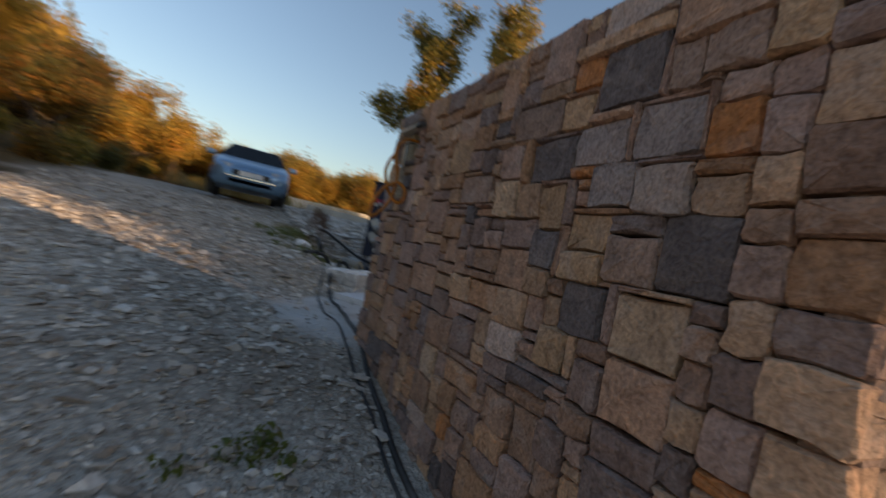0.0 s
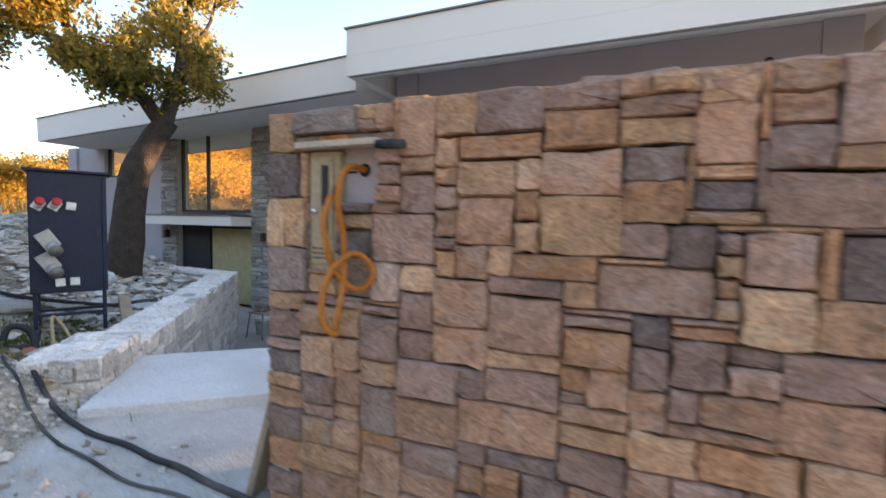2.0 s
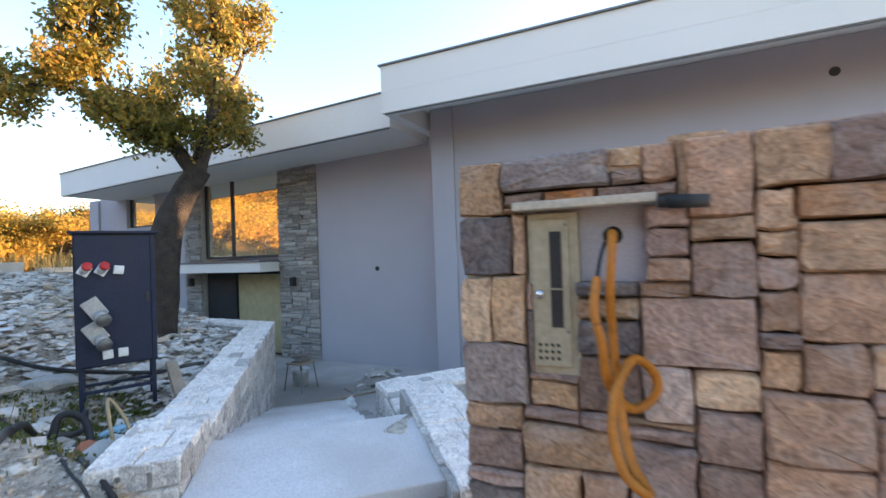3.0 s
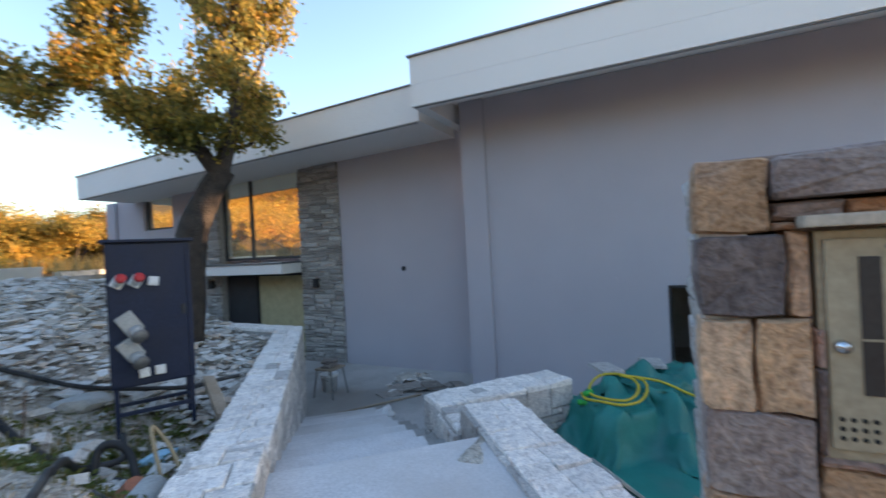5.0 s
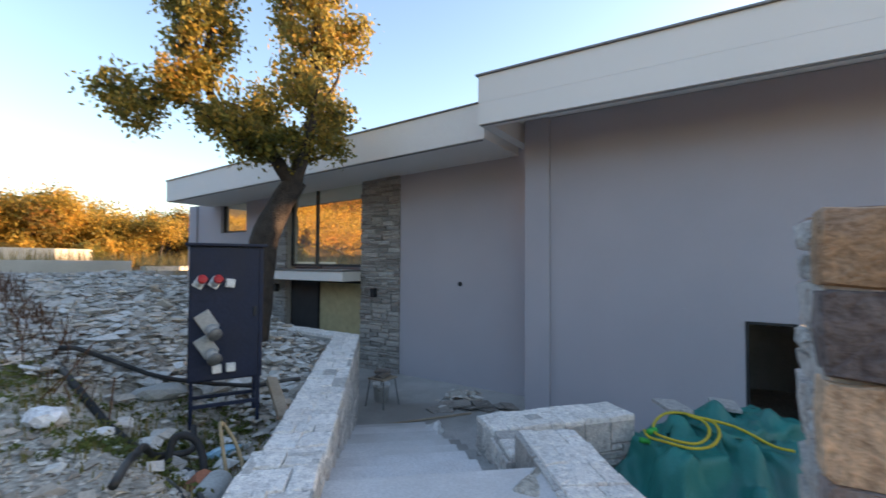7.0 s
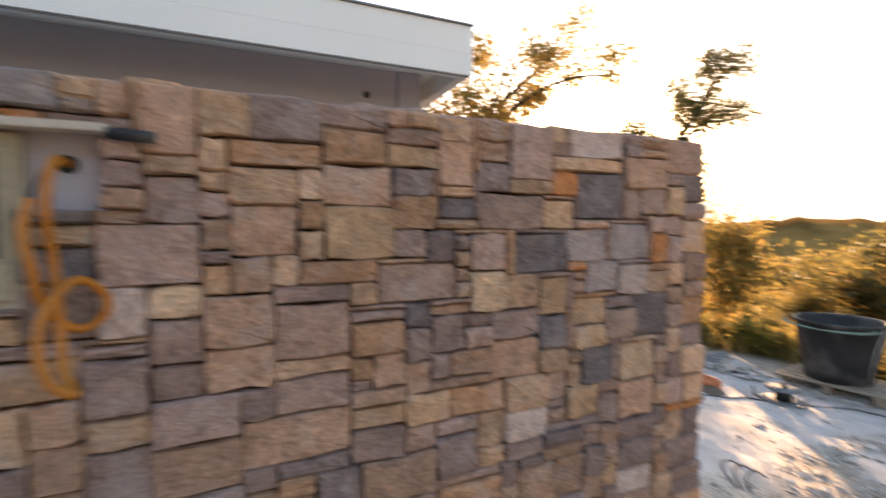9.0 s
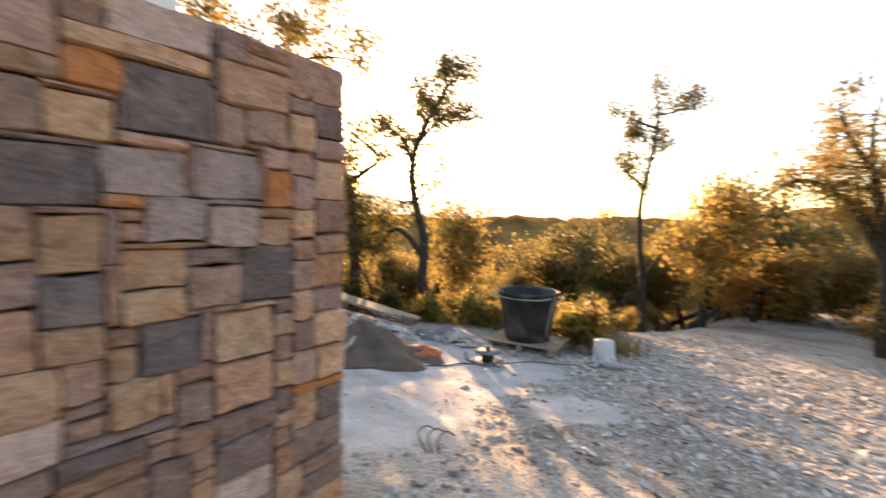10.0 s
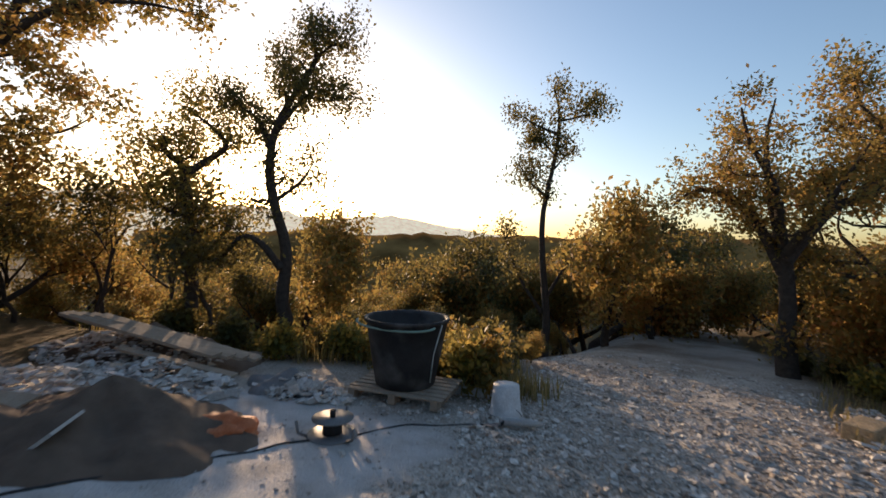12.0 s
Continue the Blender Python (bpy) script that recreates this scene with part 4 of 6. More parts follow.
def build_plants():
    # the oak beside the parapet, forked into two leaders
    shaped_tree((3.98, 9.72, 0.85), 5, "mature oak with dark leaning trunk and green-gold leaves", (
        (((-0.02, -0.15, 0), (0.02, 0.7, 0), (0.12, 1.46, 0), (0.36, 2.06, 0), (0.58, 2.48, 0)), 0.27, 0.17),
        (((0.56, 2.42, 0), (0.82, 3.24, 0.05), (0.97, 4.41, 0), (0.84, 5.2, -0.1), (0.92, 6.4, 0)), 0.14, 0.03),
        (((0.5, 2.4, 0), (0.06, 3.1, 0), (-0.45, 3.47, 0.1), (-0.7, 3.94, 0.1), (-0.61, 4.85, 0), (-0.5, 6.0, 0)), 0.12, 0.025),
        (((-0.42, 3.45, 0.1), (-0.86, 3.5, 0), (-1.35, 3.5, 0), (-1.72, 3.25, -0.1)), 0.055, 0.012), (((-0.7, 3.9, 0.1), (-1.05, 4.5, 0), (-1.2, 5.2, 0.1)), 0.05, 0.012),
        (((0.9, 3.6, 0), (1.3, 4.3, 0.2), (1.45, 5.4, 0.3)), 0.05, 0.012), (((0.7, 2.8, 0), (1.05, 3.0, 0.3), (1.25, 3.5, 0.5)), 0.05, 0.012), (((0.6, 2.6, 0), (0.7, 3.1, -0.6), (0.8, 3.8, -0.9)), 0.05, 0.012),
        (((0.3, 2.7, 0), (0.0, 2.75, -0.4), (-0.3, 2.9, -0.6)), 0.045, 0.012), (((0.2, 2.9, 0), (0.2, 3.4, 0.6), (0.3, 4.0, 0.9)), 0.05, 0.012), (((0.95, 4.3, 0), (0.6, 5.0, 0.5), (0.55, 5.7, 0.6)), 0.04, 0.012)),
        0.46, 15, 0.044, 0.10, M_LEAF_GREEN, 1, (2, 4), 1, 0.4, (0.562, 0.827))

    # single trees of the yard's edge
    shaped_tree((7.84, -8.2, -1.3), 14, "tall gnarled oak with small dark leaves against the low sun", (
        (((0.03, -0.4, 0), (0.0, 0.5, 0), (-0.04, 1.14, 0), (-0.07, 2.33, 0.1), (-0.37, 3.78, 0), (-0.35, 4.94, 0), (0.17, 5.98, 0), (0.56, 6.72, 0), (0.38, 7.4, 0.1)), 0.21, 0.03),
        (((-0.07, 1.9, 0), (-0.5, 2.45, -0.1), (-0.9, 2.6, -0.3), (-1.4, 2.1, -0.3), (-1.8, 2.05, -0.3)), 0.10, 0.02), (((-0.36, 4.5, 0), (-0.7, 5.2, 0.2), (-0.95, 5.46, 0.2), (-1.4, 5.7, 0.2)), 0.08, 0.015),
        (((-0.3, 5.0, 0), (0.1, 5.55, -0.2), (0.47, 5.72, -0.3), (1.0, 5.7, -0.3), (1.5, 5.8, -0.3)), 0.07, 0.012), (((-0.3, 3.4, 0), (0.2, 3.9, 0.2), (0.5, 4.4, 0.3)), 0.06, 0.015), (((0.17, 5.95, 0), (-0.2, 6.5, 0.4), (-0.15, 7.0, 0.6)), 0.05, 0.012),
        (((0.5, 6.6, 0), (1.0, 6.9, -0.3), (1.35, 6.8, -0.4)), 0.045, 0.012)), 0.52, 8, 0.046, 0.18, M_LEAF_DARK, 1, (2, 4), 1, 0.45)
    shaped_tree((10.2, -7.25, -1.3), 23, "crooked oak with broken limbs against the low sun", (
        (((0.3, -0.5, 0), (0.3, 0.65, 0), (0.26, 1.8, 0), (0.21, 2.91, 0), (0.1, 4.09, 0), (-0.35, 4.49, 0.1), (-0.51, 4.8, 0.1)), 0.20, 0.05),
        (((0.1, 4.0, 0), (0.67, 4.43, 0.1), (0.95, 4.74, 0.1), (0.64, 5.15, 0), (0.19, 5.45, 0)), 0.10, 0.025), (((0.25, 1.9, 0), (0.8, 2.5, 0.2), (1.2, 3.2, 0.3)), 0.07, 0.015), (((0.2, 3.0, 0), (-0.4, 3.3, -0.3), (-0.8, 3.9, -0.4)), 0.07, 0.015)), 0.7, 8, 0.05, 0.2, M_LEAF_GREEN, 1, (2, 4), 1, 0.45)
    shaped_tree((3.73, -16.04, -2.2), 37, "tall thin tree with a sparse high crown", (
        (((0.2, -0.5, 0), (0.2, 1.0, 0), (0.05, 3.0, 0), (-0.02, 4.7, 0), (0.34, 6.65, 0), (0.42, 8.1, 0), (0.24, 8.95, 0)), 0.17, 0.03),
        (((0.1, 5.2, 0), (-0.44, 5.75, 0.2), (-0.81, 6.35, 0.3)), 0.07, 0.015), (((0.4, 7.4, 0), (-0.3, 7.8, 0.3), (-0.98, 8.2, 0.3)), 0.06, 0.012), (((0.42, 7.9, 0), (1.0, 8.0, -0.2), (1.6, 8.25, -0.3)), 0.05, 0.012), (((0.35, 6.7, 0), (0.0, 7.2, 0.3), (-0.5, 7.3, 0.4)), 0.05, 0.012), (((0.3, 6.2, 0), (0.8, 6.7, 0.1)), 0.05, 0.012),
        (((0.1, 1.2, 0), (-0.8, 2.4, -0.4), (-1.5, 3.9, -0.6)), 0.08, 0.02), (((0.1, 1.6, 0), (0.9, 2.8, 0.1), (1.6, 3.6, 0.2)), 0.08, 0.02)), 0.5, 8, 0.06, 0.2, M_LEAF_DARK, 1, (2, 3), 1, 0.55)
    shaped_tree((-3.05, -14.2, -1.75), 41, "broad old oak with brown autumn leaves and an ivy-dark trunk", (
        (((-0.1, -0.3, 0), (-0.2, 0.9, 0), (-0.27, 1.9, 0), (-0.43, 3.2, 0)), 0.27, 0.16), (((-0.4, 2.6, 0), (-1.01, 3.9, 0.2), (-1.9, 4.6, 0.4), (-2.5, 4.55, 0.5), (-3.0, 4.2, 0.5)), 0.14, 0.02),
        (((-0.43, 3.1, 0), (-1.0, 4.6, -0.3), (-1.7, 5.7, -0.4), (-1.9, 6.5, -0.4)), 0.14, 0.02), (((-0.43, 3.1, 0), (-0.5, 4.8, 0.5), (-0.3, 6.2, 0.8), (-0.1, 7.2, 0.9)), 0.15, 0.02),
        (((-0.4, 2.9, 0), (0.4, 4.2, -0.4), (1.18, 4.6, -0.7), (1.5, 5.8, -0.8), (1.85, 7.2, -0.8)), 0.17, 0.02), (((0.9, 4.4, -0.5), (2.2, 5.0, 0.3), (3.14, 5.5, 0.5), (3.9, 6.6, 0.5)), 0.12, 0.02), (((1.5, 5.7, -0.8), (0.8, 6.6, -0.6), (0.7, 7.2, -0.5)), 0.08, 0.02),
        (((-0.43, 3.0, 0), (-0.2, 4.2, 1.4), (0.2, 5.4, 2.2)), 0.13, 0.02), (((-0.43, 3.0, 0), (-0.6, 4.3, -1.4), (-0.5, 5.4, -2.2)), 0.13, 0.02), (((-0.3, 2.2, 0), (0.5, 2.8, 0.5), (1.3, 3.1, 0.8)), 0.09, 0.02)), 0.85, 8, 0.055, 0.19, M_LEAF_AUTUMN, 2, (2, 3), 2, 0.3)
    tree((-6.6, -15.6, -1.9), 43, 4.3, 0.32, "broad old oak with thinning reddish leaves", 4, 0.6, 0.5, 7, 0.07, 0.2, M_LEAF_AUTUMN, (-0.1, 0, 1), [((0, 0, 1.6), (0.6, 0.2, 1.0), 3.2, 0.14)], (3, 4), 0.24, "tree", 0.68)
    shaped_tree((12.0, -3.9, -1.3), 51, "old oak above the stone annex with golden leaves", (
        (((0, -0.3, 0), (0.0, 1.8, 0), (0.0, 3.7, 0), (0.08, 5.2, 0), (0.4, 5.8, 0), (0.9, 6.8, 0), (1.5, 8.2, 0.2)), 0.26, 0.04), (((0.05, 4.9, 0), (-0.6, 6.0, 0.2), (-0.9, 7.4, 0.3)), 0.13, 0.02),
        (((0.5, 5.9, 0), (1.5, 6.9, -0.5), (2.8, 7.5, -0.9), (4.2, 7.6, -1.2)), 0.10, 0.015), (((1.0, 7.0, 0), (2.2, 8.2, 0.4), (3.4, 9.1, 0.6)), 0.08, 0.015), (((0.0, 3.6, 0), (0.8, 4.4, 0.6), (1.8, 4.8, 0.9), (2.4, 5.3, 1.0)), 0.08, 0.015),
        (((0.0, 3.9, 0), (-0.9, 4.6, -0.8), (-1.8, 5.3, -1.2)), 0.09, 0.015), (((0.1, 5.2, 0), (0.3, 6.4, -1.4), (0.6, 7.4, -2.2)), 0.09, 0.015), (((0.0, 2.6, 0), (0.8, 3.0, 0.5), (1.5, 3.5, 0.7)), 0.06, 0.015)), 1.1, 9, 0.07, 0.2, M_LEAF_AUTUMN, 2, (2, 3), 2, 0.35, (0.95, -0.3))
    tree((17.5, -2.6, -1.6), 57, 5.0, 0.24, "tall oak behind the house with thin autumn leaves", 3, 0.55, 0.5, 8, 0.09, 0.22, M_LEAF_AUTUMN, (0, 0, 1), [((0, 0, 3), (0.2, -0.9, 0.8), 3.2, 0.12)])
    # saplings before the sunlit slope
    for k, (x, y) in enumerate(((12.5, -7.0), (11.6, -6.2), (10.2, -6.9), (9.2, -7.4), (13.6, -5.6))):
        tree((x, y, ground(x, y)), 60 + k, 2.3 + 0.3 * (k % 3), 0.06, "slim young oak with dark leaves at the yard's edge", 2, 0.5, 0.5, 22, 0.06, 0.2, M_LEAF_DARK if k % 2 else M_LEAF_AUTUMN, group="young oaks")
    # woods: a few forms, set out again and again
    forms = [tree((0, -400 - 8 * k, 0), 70 + k, 1.9 + 0.22 * k, 0.11, "scrub oak with rusty autumn leaves in the wood", 3, 0.62, 0.3, 17, 0.068, 0.22, (M_LEAF_AUTUMN, M_LEAF_AUTUMN, M_LEAF_DARK, M_LEAF_AUTUMN)[k], group="scrub oaks") for k in range(4)]
    golden = [tree((10, -400 - 8 * k, 0), 170 + k, 1.7 + 0.2 * k, 0.1, "young oak with golden leaves in the evening sun", 3, 0.62, 0.3, 20, 0.07, 0.24, (M_LEAF_GOLD, M_LEAF_AUTUMN, M_LEAF_GOLD)[k], group="golden oaks") for k in range(3)]
    bushes = [tree((20, -400 - 8 * k, 0), 80 + k, 0.55, 0.03, "low tangled bush in the undergrowth", 2, 0.75, 0.25, 16, 0.06, 0.14, (M_LEAF_DARK, M_LEAF_AUTUMN, M_LEAF_GREEN)[k], category="bush", group="bushes") for k in range(3)]
    rng = random.Random(8)
    places = []
    for _ in range(4000):
        if len(places) > 320:
            break
        q = rng.random()
        if q < 0.58:
            x, y = rng.uniform(-1, 20), rng.uniform(-28, -9.8)
        elif q < 0.75:
            x, y = rng.uniform(-22, -4.3), rng.uniform(-34, -11)
        elif q < 0.80:
            x, y = rng.uniform(13, 24), rng.uniform(-10, -3)
        elif q < 0.88:
            x, y = rng.uniform(-16, -4.6), rng.uniform(2, 32)
        else:
            x, y = rng.uniform(-9, 17), rng.uniform(27, 36)
        lane = -0.2 - 0.06 * (y + 10) - 0.5 * max(0.0, -15 - y)
        if y < -5 and y > -24 and abs(x - lane) < 2.3 + 0.03 * abs(y) - 0.1 * max(0.0, -15 - y):
            continue
        if math.hypot(x - 0, y - 13) < 4 or (8 < x < 13 and y > -9.4 and y < 0):
            continue
        if min([math.hypot(x - a, y - b) for a, b in places] or [9]) < 1.35:
            continue
        places.append((x, y))
        s = rng.uniform(0.75, 1.25) * (1.15 if y < -20 else 0.95 if y > 25 else 0.8 if y > 14 else 0.85 if y > -11 and x > 5 else 1.0)
        across = x * 0.676 + y * 0.737
        if -10 < across < -3.8 and x > 0 and y > -14.5:
            s = min(s, rng.uniform(0.5, 0.72))
        elif x > 0 and y < -14.5:
            s *= 0.9 if -9 < across < 0 else 1.3
        # the low sun still reaches the drive between the trees
        if x > 0 and y < -3 and -10.5 < across < -1.6:
            s = min(s, max(0.22, (-1.15 + 0.115 * ((x - 0.5) * 0.73 - (y + 8.0) * 0.683) - ground(x, y)) / 6.0))
        elif x > 12 and 2.2 < across < 5.2:
            s = min(s, 0.6)
        m = pose(x, y, ground(x, y) - 0.1, rng.uniform(-4, 4), rng.uniform(-4, 4), rng.uniform(0, 360)) @ Matrix.Scale(s, 4)
        c = copy_thing(rng.choice(golden if y > 0 else forms), m)
        c.scale = (s, s, s * rng.uniform(0.9, 1.15))
    # the row behind the low walls
    for x, y, size in NORTH_ROW:
        c = copy_thing(rng.choice(golden), pose(x, y, ground(x, y) - 0.1, 0, 0, rng.uniform(0, 360)))
        c.scale = (size * 1.2, size * 1.2, size)
    spots = []
    for _ in range(4000):
        if len(spots) > 170:
            break
        q = rng.random()
        if q < 0.5:
            x, y = rng.uniform(2.4, 15), rng.uniform(-13, -6.6)
        elif q < 0.72:
            x, y = rng.uniform(-8, -3.0), rng.uniform(-17, -8)
        elif q < 0.86:
            x, y = rng.uniform(-9, -3.6), rng.uniform(3, 24)
        else:
            x, y = rng.uniform(-5, 14), rng.uniform(23, 34)
        if leafy_floor(x, y) < 0.5 or x > 7 and y > -6.0 and y < 5 or min([math.hypot(x - a, y - b) for a, b in spots] or [9]) < 0.5:
            continue
        if y < -5 and abs(x + 0.2 + 0.06 * (y + 10)) < 2.3:
            continue
        spots.append((x, y))
        s = rng.uniform(0.6, 1.3) * (0.8 if y < -5 and x < 0 else 1.0)
        c = copy_thing(rng.choice(bushes), pose(x, y, ground(x, y) - 0.05, 0, 0, rng.uniform(0, 360)))
        c.scale = (s, s, s)
    for form in forms + golden + bushes:
        for o in (*form.children_recursive, form):
            bpy.data.objects.remove(o)
    # low green weeds on the drive and in the trench
    rw = random.Random(31)
    spots = []
    for cx, cy, sx, sy, n in ((0.75, 8.0, 0.28, 0.35, 70), (1.55, 6.9, 0.3, 0.4, 110), (1.35, 6.3, 0.15, 0.3, 50), (0.95, 6.75, 0.12, 0.15, 25), (2.2, 7.3, 0.3, 0.3, 40), (0.2, 2.3, 0.1, 0.1, 8)):
        for _ in range(n):
            x, y = rw.gauss(cx, sx), rw.gauss(cy, sy)
            spots.append((x, y, surface_z(x, y) + 0.015))
    v, f = leaf_cloud(spots, (0.035, 0.035, 0.018), 26, 0.018, 9)
    m_weed = leaf_material("green_weed", ((0.2, (0.03, 0.06, 0.012)), (0.6, (0.075, 0.12, 0.02)), (0.9, (0.16, 0.15, 0.04))), 0.3)
    tagged(raw("weeds", v, f, m_weed), "low green weeds in the gravel and the trench", "weeds", kind="stuff")
    # dry grass and weeds
    rng2 = np.random.default_rng(4)
    blades = []
    r3 = random.Random(5)
    while len(blades) < 9000:
        q = r3.random()
        if q < 0.35:
            x, y = r3.uniform(2.2, 12), r3.uniform(-11, -6)
        elif q < 0.41:
            x, y = r3.gauss(2.3, 0.35), r3.gauss(-7.5, 0.3)
        elif q < 0.6:
            x, y = r3.uniform(-7, -2.2), r3.uniform(-14, -5)
        elif q < 0.7:
            x, y = r3.gauss(1.45, 0.35), r3.gauss(6.6, 0.7)
        elif q < 0.78:
            x, y = r3.gauss(0.85, 0.18), r3.gauss(8.4, 0.5)
        else:
            x, y = r3.uniform(-3, 14), r3.uniform(20, 27)
        if y < -5 and leafy_floor(x, y) < 0.4 and not (1.4 < x < 3.4 and -8.5 < y < -6.7):
            continue
        if x > 1.1 and 1 < y < 5.9:
            continue
        blades.append((x, y, ground(x, y), 0.05 if 4 < y < 12 else (0.5 if y > 18 else 0.34 if x > 1.4 and -8.5 < y < -6.7 else 0.22)))
    v, f = [], []
    for x, y, z, h in blades:
        h *= r3.uniform(0.5, 1.4)
        a, lean = r3.uniform(0, 6.28), r3.uniform(0.1, 0.5) * h
        w = 0.006 + 0.012 * h
        dx, dy = math.cos(a), math.sin(a)
        k = len(v)
        v += [(x - dy * w, y + dx * w, z - 0.02), (x + dy * w, y - dx * w, z - 0.02), (x + dx * lean * 0.5 + dy * w * 0.7, y + dy * lean * 0.5 - dx * w * 0.7, z + h * 0.6), (x + dx * lean * 0.5 - dy * w * 0.7, y + dy * lean * 0.5 + dx * w * 0.7, z + h * 0.6), (x + dx * lean, y + dy * lean, z + h)]
        f += [(k, k + 1, k + 2, k + 3), (k + 3, k + 2, k + 4)]
    m_grass = leaf_material("dry_grass", ((0.2, (0.06, 0.075, 0.02)), (0.5, (0.16, 0.13, 0.05)), (0.8, (0.3, 0.22, 0.1))), 0.35)
    tagged(raw("grass", v, f, m_grass), "patches of dry grass and weeds along the edges", "grass", kind="stuff")


def build_hills():
    """Distant ridges, far beyond the wood."""
    # aerial haze is painted in: hazy base colours, plus self-glow where glow is above zero
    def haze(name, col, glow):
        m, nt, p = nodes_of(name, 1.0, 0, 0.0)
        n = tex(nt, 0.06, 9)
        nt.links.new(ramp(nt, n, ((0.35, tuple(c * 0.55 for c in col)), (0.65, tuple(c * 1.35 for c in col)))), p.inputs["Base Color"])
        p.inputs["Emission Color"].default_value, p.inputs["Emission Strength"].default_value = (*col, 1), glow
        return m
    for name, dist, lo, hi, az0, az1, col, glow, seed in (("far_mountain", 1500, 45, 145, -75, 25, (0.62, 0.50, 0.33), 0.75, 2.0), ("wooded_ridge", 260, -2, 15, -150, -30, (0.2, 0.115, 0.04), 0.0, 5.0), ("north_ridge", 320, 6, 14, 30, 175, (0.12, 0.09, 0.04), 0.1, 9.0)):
        v, f = [], []
        n = 160
        for i in range(n + 1):
            a = radians(az0 + (az1 - az0) * i / n)
            fall = math.sin(math.pi * i / n) ** 0.5
            top = lo + (hi - lo) * (0.5 + 0.5 * noise.noise(Vector((i * 0.06, seed, 0)))) + (hi - lo) * 0.12 * noise.noise(Vector((i * 0.5, seed, 3)))
            for k, (r, h) in enumerate(((dist * 0.8, -60), (dist * 0.92, top * 0.45 * fall - 8), (dist, top * fall), (dist * 1.3, -60))):
                v.append((r * math.cos(a), r * math.sin(a), h))
        for i in range(n):
            for k in range(3):
                f.append((i * 4 + k, i * 4 + 4 + k, i * 4 + 5 + k, i * 4 + 1 + k))
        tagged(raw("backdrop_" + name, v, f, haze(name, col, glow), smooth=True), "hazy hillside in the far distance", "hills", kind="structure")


build_stones()
build_plants()
build_hills()

# ---- more materials ----
M_SAND = surface("brown_sand", (0.10, 0.072, 0.052), (0.18, 0.13, 0.092), 5, 160, 0.95, relief=0.5, distance=0.01)
M_GREYSAND = surface("grey_aggregate", (0.16, 0.155, 0.15), (0.26, 0.255, 0.25), 6, 160, 0.95, relief=0.5, distance=0.01)
M_WOOD = surface("weathered_pine", (0.26, 0.2, 0.14), (0.4, 0.325, 0.24), 5, 60, 0.85, relief=0.4)
M_ORANGE = flat("orange_corrugated_plastic", (0.5, 0.17, 0.015), 0.5)
M_ORANGE_PAINT = surface("worn_orange_paint", (0.42, 0.085, 0.03), (0.5, 0.13, 0.05), 6, 50, 0.55, relief=0.15, stain=(0.4, 0.37, 0.34))
M_WHITE = flat("white_plastic", (0.72, 0.72, 0.7), 0.5)
M_OLDWHITE = surface("cement_smeared_white", (0.5, 0.49, 0.46), (0.68, 0.67, 0.64), 9, 60, 0.7, relief=0.2, stain=(0.33, 0.31, 0.28))
M_RED = flat("red_plastic", (0.42, 0.02, 0.02), 0.45)
M_GREYPLASTIC = flat("grey_plastic", (0.38, 0.38, 0.36), 0.5)
M_STEEL = surface("dull_steel", (0.16, 0.16, 0.16), (0.26, 0.26, 0.25), 8, 60, 0.6, 0.5, relief=0.1)
M_RUST = surface("rusty_iron", (0.09, 0.045, 0.025), (0.16, 0.08, 0.04), 12, 80, 0.9, 0.2, relief=0.3)
M_BEIGE = surface("beige_coated_steel", (0.36, 0.31, 0.21), (0.42, 0.365, 0.255), 4, 60, 0.5, relief=0.08, stain=(0.5, 0.47, 0.42))
M_CHROME = flat("chrome", (0.7, 0.7, 0.7), 0.15, 1.0, 0.05)
# near-black colour that stands for the shade inside small holes
M_DARK = flat("painted_cavity_shade", (0.02, 0.02, 0.02), 0.9)
M_YELLOW = flat("yellow_hose", (0.55, 0.43, 0.03), 0.5)
M_GREEN = flat("green_coupling", (0.03, 0.4, 0.06), 0.5)
M_CARPAINT = flat("silver_blue_car_paint", (0.22, 0.36, 0.52), 0.28, 0.5, 0.06)
M_CARGLASS = flat("car_glass", (0.012, 0.015, 0.018), 0.05, 0.0)
M_BLUE = surface("blue_tarpaulin", (0.012, 0.045, 0.24), (0.02, 0.07, 0.33), 5, 70, 0.5, relief=0.2)
M_TERRACOTTA = flat("terracotta", (0.36, 0.14, 0.08), 0.85)
M_PALEWALL = surface("pale_concrete_wall", (0.5, 0.46, 0.38), (0.62, 0.58, 0.49), 1.2, 40, 0.9, relief=0.2)


def at_ground(x, y):
    return ground(x, y) + 0.005


